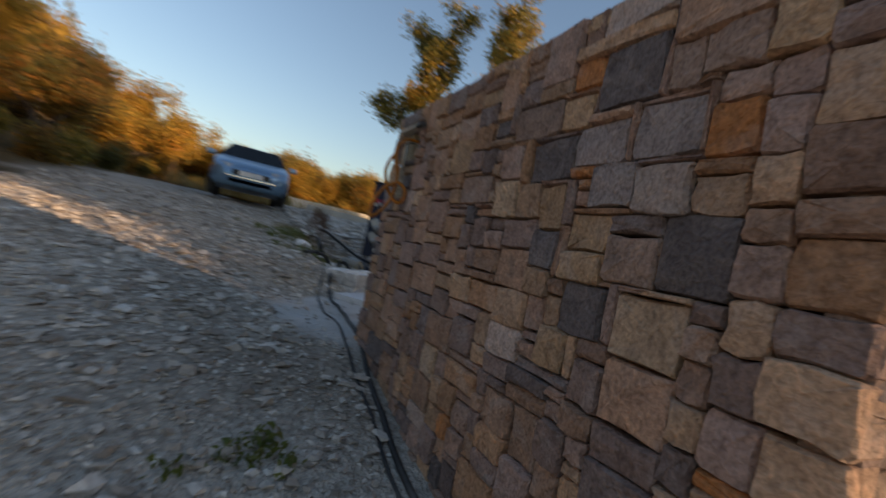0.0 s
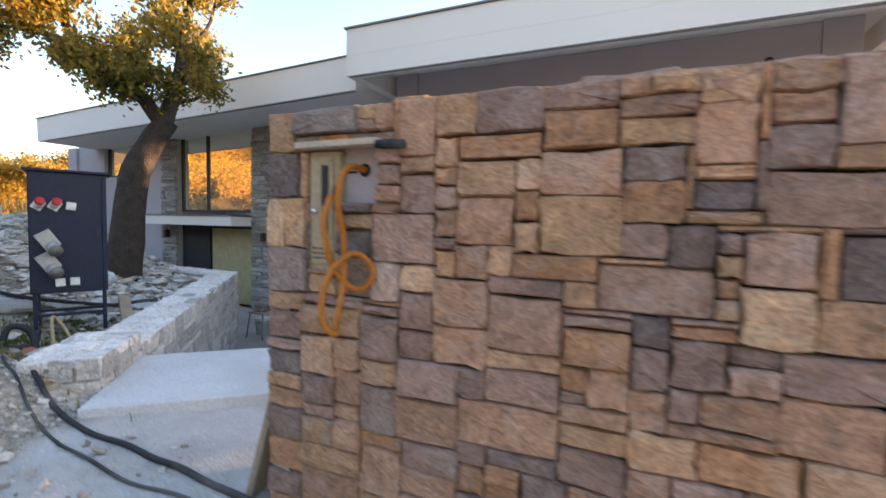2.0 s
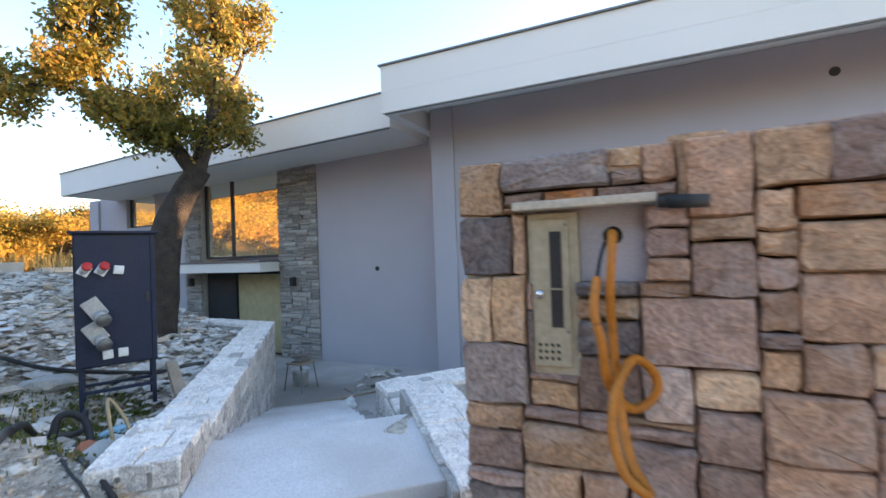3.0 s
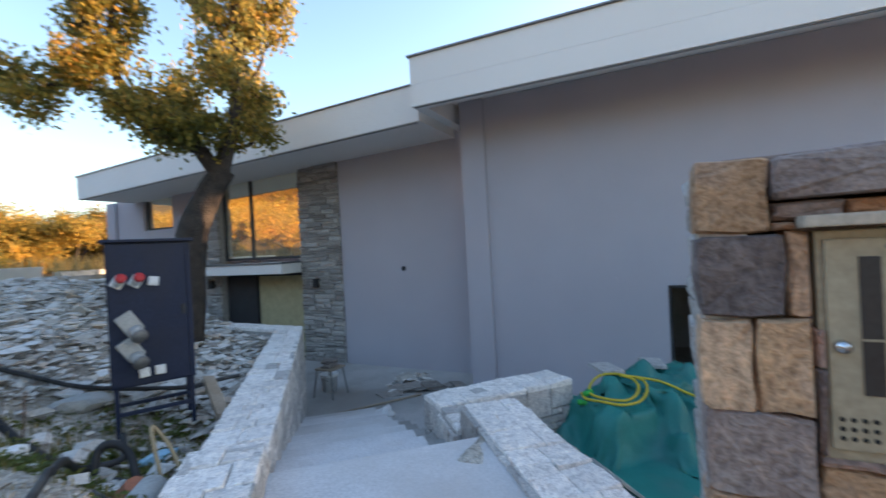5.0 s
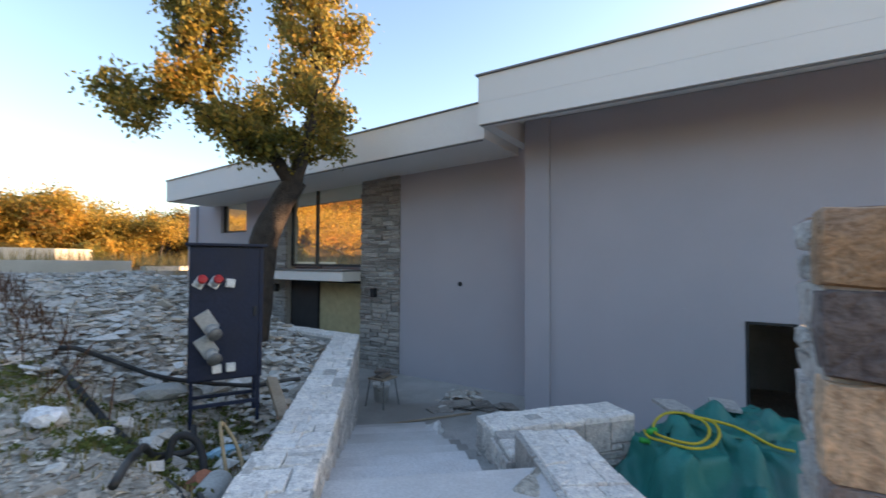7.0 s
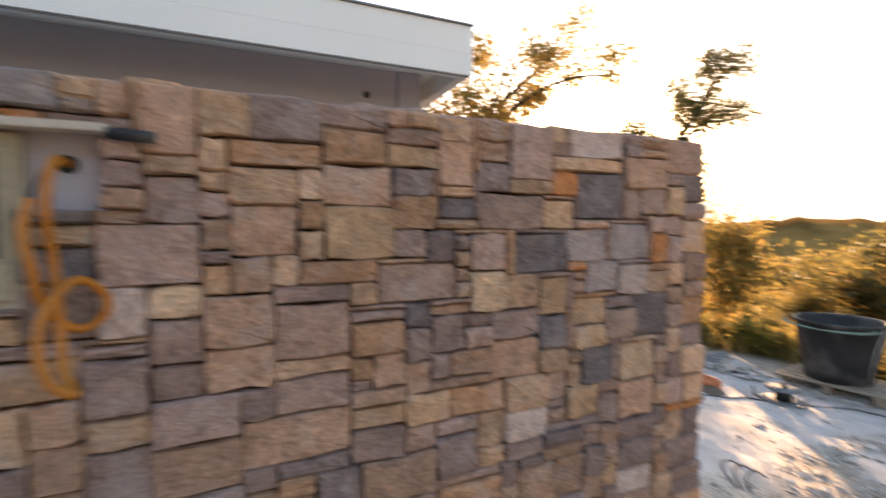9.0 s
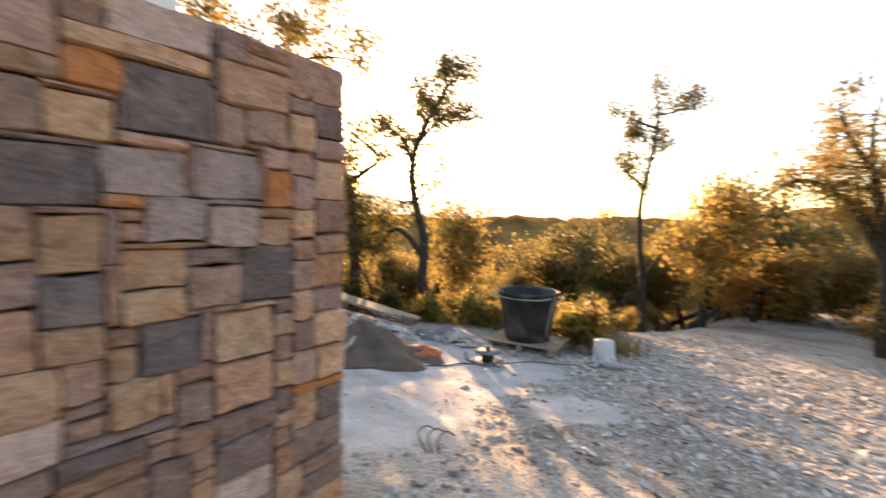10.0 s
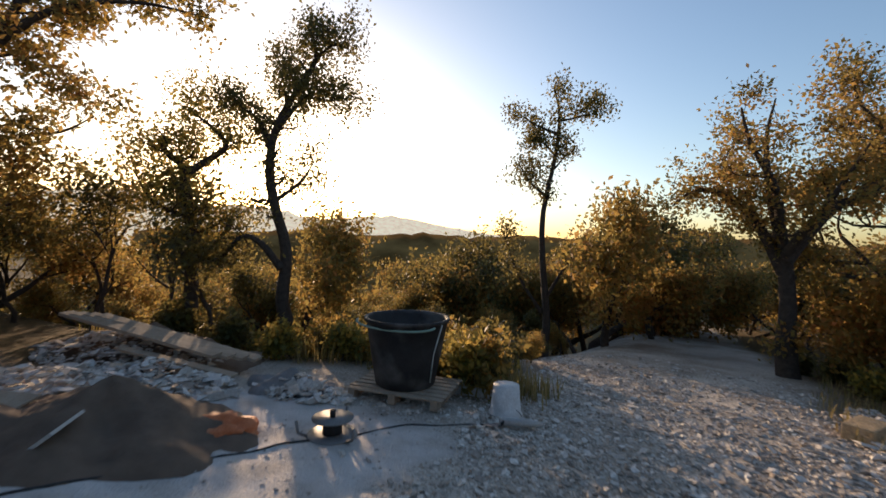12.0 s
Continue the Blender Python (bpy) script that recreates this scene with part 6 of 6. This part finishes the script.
def bucket(at, h, mat, label, upside=False, group=""):
    r0, r1 = h * 0.40, h * 0.5
    b = empty("bucket", at, label, "bucket", group)
    prof = [(0.0, 0.0), (r0, 0.0), (r0 + (r1 - r0) * 0.86, h * 0.86), (r1 * 1.06, h * 0.865), (r1 * 1.06, h * 0.9), (r1, h * 0.905), (r1, h), (r1 * 1.07, h), (r1 * 1.07, h * 0.975), (r1 * 0.95, h * 0.975), (r0 * 0.93, h * 0.03), (0.0, h * 0.03)]
    body = lathe(prof, 28)
    hd = tube([(math.cos(a) * r1 * 1.08, -0.02 - 0.5 * r1 * math.sin(a), h * 0.9 - 0.72 * r1 * math.sin(a)) for a in [k * math.pi / 14 for k in range(15)]], 0.006, 6)
    if upside:
        for q in (body, hd):
            bmesh.ops.transform(q, matrix=pose(0, 0, h, 180, 0, 0), verts=q.verts)
    part("body", body, mat, b, "", True)
    part("handle", hd, M_STEEL, b, "wire handle", True)
    return b


# ---- yard ----
def heap(name, at, rx, ry, h, mat, label, seed):
    bm = bmesh.new()
    n, rings = 56, 18
    prev = None
    top = bm.verts.new((0, 0, h))
    for k in range(1, rings + 1):
        q = k / rings
        ring = []
        for i in range(n):
            a = 2 * math.pi * i / n
            w = 1 + 0.22 * noise.noise(Vector((math.cos(a) * 1.5, math.sin(a) * 1.5, seed)))
            x, y = rx * q * w * math.cos(a), ry * q * w * math.sin(a)
            z = h * (1 - q) ** 1.15 + 0.26 * noise.noise(Vector((x * 1.9, y * 1.9, seed))) * (1 - q * 0.7) + 0.05 * noise.noise(Vector((x * 5, y * 5, seed))) + 0.035 * noise.noise(Vector((x * 11, y * 11, seed)))
            z += ground(at[0] + x, at[1] + y) - ground(at[0], at[1]) - (0.05 if k == rings else 0)
            ring.append(bm.verts.new((x, y, z)))
        for i in range(n):
            if prev:
                bm.faces.new((prev[i], ring[i], ring[(i + 1) % n], prev[(i + 1) % n]))
            else:
                bm.faces.new((top, ring[i], ring[(i + 1) % n]))
        prev = ring
    ob = link_mesh(name, bm, mat, None, True)
    ob.location = (at[0], at[1], ground(at[0], at[1]))
    return tagged(ob, label, "heap")


def build_yard():
    # pallet and big tub
    px, py = 3.42, -6.12
    pz = surface_z(px, py) + 0.06
    pal = empty("pallet", (px, py, pz), "worn wooden pallet under the black tub", "pallet", "", 7.0)
    for k in range(7):
        y = -0.5 + k * 0.15
        part("top_board", box(-0.72, y, 0.122, 0.72, y + 0.1, 0.144, 0.003), M_WOOD, pal)
    for x in (-0.66, -0.05, 0.56):
        part("stringer", box(x, -0.5, 0.1, x + 0.1, 0.5, 0.121, 0.002), M_WOOD, pal)
        for y in (-0.5, -0.07, 0.36):
            part("block", box(x, y, 0.022, x + 0.1, y + 0.14, 0.099, 0.003), M_WOOD, pal)
        part("bottom_board", box(x, -0.5, 0.0, x + 0.1, 0.5, 0.021, 0.002), M_WOOD, pal)
    tub = empty("builders_tub", (px + 0.02, py - 0.02, pz + 0.146), "large black rubber builders tub with rope handle", "tub")
    H, r0, r1 = 0.97, 0.43, 0.60
    body = lathe([(0.0, 0.0), (r0 - 0.02, 0.0), (r0, 0.02), (r0 + (r1 - r0) * 0.5, H * 0.5), (r1 - 0.012, H - 0.06), (r1 + 0.012, H - 0.055), (r1 + 0.022, H - 0.01), (r1 + 0.01, H), (r1 - 0.02, H - 0.005), (r1 - 0.035, H - 0.05), (r0 - 0.02, 0.04), (0.0, 0.035)], 48)
    part("body", body, M_BLACKRUBBER, tub, "", True)
    pts = [(math.cos(a) * (r1 + 0.02), math.sin(a) * (r1 + 0.02) * 0.35 + 0.35, H - 0.05 - 0.06 * math.sin(a)) for a in [k * math.pi / 16 for k in range(17)]]
    part("handle", tube(pts, 0.016, 8), flat("pale_green_rope", (0.22, 0.33, 0.27), 0.8), tub, "pale green handle", True)
    part("handle_strap", tube([(-r1 - 0.01, 0.1, H - 0.05), (-r1 + 0.1, 0.12, 0.5), (-r0 - 0.02, 0.1, 0.1)], 0.012, 6), flat("pale_rope", (0.4, 0.42, 0.38), 0.8), tub, "hanging cord", True)
    # white bucket upside down and grinder
    bucket((1.92, -6.15, at_ground(1.92, -6.15)), 0.42, M_OLDWHITE, "upturned cement-smeared white bucket on the gravel", True)
    g = empty("angle_grinder", (1.66, -5.72, at_ground(1.66, -5.72) + 0.07), "grey angle grinder lying beside the upturned bucket", "angle grinder", "", 20.0)
    part("body", tube([(-0.32, 0, 0), (-0.1, 0, 0.01), (0.12, 0, 0.01), (0.2, 0, 0)], [0.035, 0.05, 0.055, 0.04], 14), M_GREYPLASTIC, g, "", True)
    d = lathe(((0.0, 0.0), (0.11, 0.0), (0.115, 0.005), (0.0, 0.008)), 24)
    bmesh.ops.transform(d, matrix=pose(0.27, 0, -0.04, 10, 0, 0), verts=d.verts)
    part("disc", d, M_STEEL, g)
    part("side_handle", tube([(0.15, 0.03, 0.02), (0.17, 0.16, 0.05)], [0.016, 0.02], 10), M_BLACKRUBBER, g, "", True)
    # cable reel on its stand
    r = empty("cable_reel", (3.18, -4.18, at_ground(3.18, -4.18)), "flat steel cable reel stand lying on the concrete", "cable reel", "", 25.0)
    part("base_ring", lathe(((0.1, 0.02), (0.25, 0.02), (0.26, 0.035), (0.25, 0.05), (0.1, 0.05)), 28), M_STEEL, r, "", True)
    part("drum", lathe(((0.0, 0.05), (0.1, 0.05), (0.1, 0.2), (0.0, 0.2)), 20), M_BLACKRUBBER, r, "", True)
    part("top_ring", lathe(((0.0, 0.2), (0.21, 0.2), (0.215, 0.212), (0.0, 0.215)), 28), M_STEEL, r, "", True)
    for a in (0.3, 2.4, 4.5):
        part("foot", tube([(0.24 * math.cos(a), 0.24 * math.sin(a), 0.03), (0.34 * math.cos(a), 0.34 * math.sin(a), 0.08), (0.36 * math.cos(a), 0.36 * math.sin(a), 0.2)], 0.016, 8), M_STEEL, r, "", True)
    part("axle", tube([(0, 0, 0.215), (0, 0, 0.29)], 0.03, 10), M_BLACKRUBBER, r, "", True)
    # heaps
    heap("sand_mound", (5.05, -3.05), 1.55, 1.25, 0.5, M_SAND, "brown heap of building sand on the concrete", 1.0)
    heap("aggregate_mound", (4.75, -5.35), 0.8, 0.55, 0.30, M_GREYSAND, "small grey heap of fine aggregate", 4.0)
    heap("earth_mound", (8.4, -5.6), 2.3, 1.5, 0.55, M_SAND, "mound of earth under the rubble", 7.0)
    # planks across the rubble
    for k in range(4):
        ob = link_mesh("plank", box(0, -0.12, -0.025, 2.75, 0.12, 0.025, 0.005), M_WOOD)
        ob.matrix_world = pose(5.95 + 0.07 * k, -5.75 + 0.2 * k, -0.66 + 0.055 * k, 0, -12.5 + 0.8 * k, 22 - 2 * k)
        tagged(ob, "long weathered plank lying across the rubble", "plank", "planks on the rubble")
    ob = link_mesh("plank", box(0, -0.08, -0.02, 2.0, 0.08, 0.02, 0.004), M_WOOD)
    ob.matrix_world = pose(5.6, -5.0, -0.68, 0, -7, 14)
    tagged(ob, "short weathered plank beside the sand", "plank")
    # board and grey tile left of the sand
    ob = link_mesh("board", box(-0.75, -0.28, -0.012, 0.75, 0.28, 0.012, 0.004), M_WOOD)
    ob.matrix_world = pose(5.55, -2.0, -0.36, 5, -6, -62)
    tagged(ob, "dusty plywood board lying before the sand heap", "board")
    ob = link_mesh("tile", box(-0.24, -0.014, 0, 0.24, 0.014, 0.42, 0.004), M_GREYPLASTIC)
    ob.matrix_world = pose(4.72, -2.25, -0.47, -52, 0, 130)
    tagged(ob, "grey slab leaning on the sand heap", "slab")
    # torn orange sack
    bm = bmesh.new()
    bmesh.ops.create_icosphere(bm, subdivisions=4, radius=1.0)
    for v in bm.verts:
        d = 1 + 0.45 * noise.noise(v.co * 1.7) + 0.2 * noise.noise(v.co * 5)
        v.co = Vector((v.co.x * 0.3 * d, v.co.y * 0.2 * d, max(-0.04, v.co.z * 0.15 * d)))
    ob = link_mesh("sack", bm, surface("orange_sack", (0.45, 0.11, 0.03), (0.58, 0.2, 0.08), 7, 60, 0.7, relief=0.3, stain=(0.5, 0.35, 0.22)), None, True)
    ob.matrix_world = pose(4.1, -3.62, at_ground(4.1, -3.62) + 0.03, 0, 0, 30)
    tagged(ob, "crumpled torn orange sack on the concrete", "sack")
    # buckets and mixer
    for x, y, h, m in ((5.6, -1.35, 0.40, M_OLDWHITE), (5.85, -1.78, 0.42, M_OLDWHITE), (6.0, -2.2, 0.40, M_OLDWHITE)):
        bucket((x, y, at_ground(x, y)), h, m, "cement-smeared white bucket beside the mixer", group="buckets by the mixer")
    mx = empty("concrete_mixer", (6.75, -1.9, at_ground(6.75, -1.9)), "worn orange concrete mixer with grey drum top", "concrete mixer", "", 205.0)
    drum = lathe([(0.0, -0.42), (0.26, -0.4), (0.44, -0.22), (0.5, -0.02)], 36)
    upper = lathe([(0.5, 0.0), (0.46, 0.2), (0.33, 0.42), (0.3, 0.47), (0.27, 0.46), (0.42, 0.19), (0.46, 0.0)], 36)
    ringb = lathe([(0.5, -0.02), (0.53, -0.03), (0.53, 0.02), (0.5, 0.015)], 36)
    tilt = pose(0, 0, 0.72, -24, 12, 0)
    for nm, q, m, lab in (("drum_lower", drum, M_ORANGE_PAINT, "orange drum bowl"), ("drum_upper", upper, M_GREYSAND, "cement-grey drum cone"), ("gear_ring", ringb, M_FRAME, "dark gear ring")):
        bmesh.ops.transform(q, matrix=tilt, verts=q.verts)
        part(nm, q, m, mx, lab, True)
    part("yoke", tube(spline([(-0.62, 0, 0.72), (-0.58, -0.1, 0.45), (-0.3, -0.12, 0.26), (0.0, -0.12, 0.2), (0.3, -0.12, 0.26), (0.58, -0.1, 0.45), (0.62, 0, 0.72)], 6), 0.035, 8), M_ORANGE_PAINT, mx, "", True)
    for x in (-0.6, 0.6):
        part("leg", tube([(x, -0.4, 0.0), (x, 0.0, 0.64)], 0.03, 8), M_ORANGE_PAINT, mx)
        part("leg", tube([(x, 0.4, 0.0), (x, 0.02, 0.64)], 0.03, 8), M_ORANGE_PAINT, mx)
        wheel = lathe(((0.0, -0.03), (0.14, -0.03), (0.16, 0.0), (0.14, 0.03), (0.0, 0.03)), 20)
        bmesh.ops.transform(wheel, matrix=pose(x * 1.1, 0.4, 0.16, 0, 90, 0), verts=wheel.verts)
        part("wheel", wheel, M_BLACKRUBBER, mx, "", True)
    part("crossbar", tube([(-0.6, -0.36, 0.1), (0.6, -0.36, 0.1)], 0.025, 8), M_ORANGE_PAINT, mx)
    part("motor_box", box(-0.86, -0.14, 0.45, -0.64, 0.14, 0.82, 0.02), M_ORANGE_PAINT, mx)
    bm = bmesh.new()
    bmesh.ops.create_icosphere(bm, subdivisions=4, radius=1.0)
    for v in bm.verts:
        d = 1 + 0.3 * noise.noise(v.co * 1.6) + 0.12 * noise.noise(v.co * 5)
        v.co = Vector((v.co.x * 0.75 * d, v.co.y * 0.6 * d, max(-0.3, v.co.z * 0.75 * d)))
    ob = link_mesh("tarpaulin", bm, M_BLUE, None, True)
    ob.matrix_world = pose(7.75, -1.75, at_ground(7.75, -1.75) + 0.28)
    tagged(ob, "blue tarpaulin bundled over material behind the mixer", "tarpaulin")
    # stone block, beam, far drive kerb
    ob = link_mesh("stone_block", box(-0.32, -0.18, -0.03, 0.32, 0.18, 0.24, 0.025), M_STONE)
    ob.matrix_world = pose(-2.5, -8.45, ground(-2.5, -8.45), 0, 0, 55)
    ob.color = (0.5, 0.36, 0.2, 1)
    tagged(ob, "squared yellowish stone block at the edge of the drive", "stone block")
    ob = link_mesh("stone_beam", box(-0.45, -0.12, -0.02, 0.45, 0.12, 0.14, 0.02), M_CONCRETE)
    ob.matrix_world = pose(2.55, -6.95, ground(2.55, -6.95), 0, 0, 15)
    tagged(ob, "pale concrete kerb piece beside the pallet", "kerb piece")
    # stone annex past the house corner
    rng = random.Random(12)
    an = empty("wall_annex", (8.45, -3.1, -0.9), "rough stone annex wall beyond the house corner", "wall")
    an["kind"] = "structure"
    # core coloured dark for joint shade, as in the garden wall
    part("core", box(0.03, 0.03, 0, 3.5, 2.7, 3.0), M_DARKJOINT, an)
    for c0, c1, r0, r1, t in pack(22, 26, rng, (), (2, 4), (1, 2)):
        me = stone_mesh((c1 - c0) * 0.12 - 0.012, (r1 - r0) * 0.116 - 0.012, 0.06, rng, 0.012)
        me.materials.append(M_STONE)
        ob = new("stone", me)
        ob.parent = an
        ob.location = (0.0, (c0 + c1) / 2 * 0.12 + 0.03, (r0 + r1) / 2 * 0.116)
        b = rng.choice(BROWNS)
        ob.color = (*b, 1)
    part("coping", box(-0.03, 0.0, 3.02, 3.5, 2.7, 3.07, 0.01), M_CONCRETE, an)
    ob = link_mesh("plank", box(-0.06, -0.02, 0, 0.06, 0.02, 1.9, 0.004), M_WOOD)
    ob.matrix_world = pose(8.2, -2.6, -0.75, 0, 6, 90)
    tagged(ob, "upright plank leaning on the stone annex", "plank")


# ---- car and far walls ----
def build_car():
    z = ground(-0.1, 14.5)
    car = empty("car", (0.06, 12.1, z + 0.02), "silver-blue estate car parked on the gravel drive", "car", "", 0.0)
    # stations along y: lower half width, sill height, belt height, roof height, roof half width
    st = [(0.0, 0.62, 0.30, 0.62, 0.64, 0.45), (0.12, 0.80, 0.24, 0.72, 0.76, 0.62), (0.45, 0.88, 0.22, 0.82, 0.86, 0.72), (0.95, 0.90, 0.22, 0.93, 0.97, 0.74), (1.25, 0.90, 0.22, 0.96, 1.02, 0.72), (1.95, 0.90, 0.22, 0.97, 1.43, 0.58), (2.6, 0.90, 0.22, 0.97, 1.48, 0.57), (3.6, 0.89, 0.24, 0.97, 1.45, 0.56), (4.25, 0.87, 0.28, 0.97, 1.30, 0.54), (4.6, 0.80, 0.34, 0.9, 0.96, 0.5), (4.7, 0.68, 0.42, 0.75, 0.80, 0.45)]
    body, glass = bmesh.new(), bmesh.new()
    rings = []
    for y, w, s, b, r, rw in st:
        half = [(w * 0.86, s), (w, s + 0.12), (w * 1.0, (s + b) / 2), (w * 0.97, b - 0.03), (w * 0.93, b), (rw + (w * 0.93 - rw) * 0.12, b + (r - b) * 0.86), (rw * 0.82, r - 0.01), (rw * 0.4, r)]
        pts = half + [(-x, zz) for x, zz in reversed(half)]
        rings.append([body.verts.new((x, y, zz)) for x, zz in pts])
    n = len(rings[0])
    for a, b2 in zip(rings, rings[1:]):
        for k in range(n):
            body.faces.new((a[k], a[(k + 1) % n], b2[(k + 1) % n], b2[k]))
    body.faces.new(rings[0])
    body.faces.new(rings[-1][::-1])
    bmesh.ops.recalc_face_normals(body, faces=body.faces)
    bd = part("body", body, M_CARPAINT, car, "silver-blue metallic paint", True)

    def quad(name, pts, mat, label=""):
        bm = bmesh.new()
        bm.faces.new([bm.verts.new(p) for p in pts])
        r = bmesh.ops.solidify(bm, geom=bm.faces[:], thickness=0.008)
        return part(name, bm, mat, car, label)
    quad("windscreen", [(-0.80, 1.24, 1.03), (0.80, 1.24, 1.03), (0.58, 1.90, 1.42), (-0.58, 1.90, 1.42)], M_CARGLASS, "dark raked windscreen")
    for s in (-1, 1):
        quad("side_window", [(s * 0.875, 1.55, 1.0), (s * 0.872, 4.1, 1.0), (s * 0.66, 3.9, 1.36), (s * 0.665, 2.05, 1.37)], M_CARGLASS)
        m = box(-0.1, -0.05, -0.06, 0.1, 0.05, 0.07, 0.03)
        bmesh.ops.translate(m, vec=(s * 1.02, 1.5, 1.04), verts=m.verts)
        part("mirror", m, M_CARPAINT, car, "", True)
        lamp = box(-0.17, -0.09, -0.075, 0.17, 0.09, 0.075, 0.04)
        bmesh.ops.transform(lamp, matrix=pose(s * 0.60, 0.16, 0.66, -18, 0, s * 26), verts=lamp.verts)
        part("headlight", lamp, flat("headlight_glass", (0.55, 0.58, 0.6), 0.1, 0.3), car, "clear headlight", True)
        for y in (0.85, 3.65):
            w = lathe(((0.0, -0.1), (0.30, -0.1), (0.325, -0.06), (0.325, 0.06), (0.30, 0.1), (0.0, 0.1)), 28)
            bmesh.ops.transform(w, matrix=pose(s * 0.82, y, 0.31, 0, 90, 0), verts=w.verts)
            wh = part("wheel", w, M_BLACKRUBBER, car, "black tyre", True)
            rim = lathe(((0.0, 0.103), (0.07, 0.11), (0.2, 0.104), (0.215, 0.101)), 20)
            bmesh.ops.transform(rim, matrix=pose(s * 0.82, y, 0.31, 0, 90 * s, 0), verts=rim.verts)
            part("rim", rim, M_CHROME, wh, "", True)
    part("grille", box(-0.42, -0.015, 0.5, 0.42, 0.05, 0.62, 0.02), M_FRAME, car, "dark grille with chrome rim")
    part("lower_grille", box(-0.5, 0.0, 0.3, 0.5, 0.07, 0.42, 0.02), M_FRAME, car)
    part("bumper_strip", box(-0.55, -0.022, 0.44, 0.55, 0.04, 0.475, 0.008), M_CHROME, car)
    part("number_plate", box(-0.26, -0.032, 0.50, 0.26, -0.018, 0.61, 0.004), M_WHITE, car, "white number plate")
    for s in (-1, 1):
        part("roof_rail", tube([(s * 0.56, 2.0, 1.45), (s * 0.56, 3.8, 1.46)], 0.016, 6), M_FRAME, car)
    # low concrete walls along the bank
    for name, a, b, h, w, up in (("wall_low_near", (2.3, 17.6), (6.6, 20.2), 0.42, 0.22, -0.1), ("wall_low_far", (1.6, 24.5), (7.2, 25.2), 0.5, 0.25, 0.1), ("wall_low_end", (7.6, 21.5), (14.5, 24.5), 0.5, 0.25, -0.5)):
        a, b = Vector(a), Vector(b)
        ln, ang = (b - a).length, math.degrees(math.atan2((b - a).y, (b - a).x))
        ob = link_mesh(name, box(0, 0, -0.6, ln, w, h, 0.015), M_PALEWALL)
        ob.matrix_world = pose(a.x, a.y, ground(a.x, a.y) + up, 0, 0, ang)
        tagged(ob, "low pale concrete wall along the bank", "wall", kind="structure")
    # brown stalks and rods along the trench edge
    rng = random.Random(9)
    v, f = [], []
    for k in range(230):
        t = rng.random()
        x, y = 1.15 + 0.9 * t + rng.gauss(0, 0.12), 7.6 + 6.5 * t + rng.gauss(0, 0.3)
        zz, h, a = surface_z(x, y), rng.uniform(0.1, 0.36), rng.uniform(0, 6.28)
        dx, dy = math.cos(a) * 0.006, math.sin(a) * 0.006
        ex, ey = rng.gauss(0, 0.08), rng.gauss(0, 0.08)
        i = len(v)
        v += [(x - dx, y - dy, zz), (x + dx, y + dy, zz), (x + dx + ex, y + dy + ey, zz + h), (x - dx + ex, y - dy + ey, zz + h)]
        f.append((i, i + 1, i + 2, i + 3))
    tagged(raw("dry_stalks", v, f, M_RUST), "dry brown weed stalks along the trench edge", "weeds", kind="stuff")


build_cabinet()
build_wall_fittings()
build_cables()
build_tarp()
build_yard()
build_car()
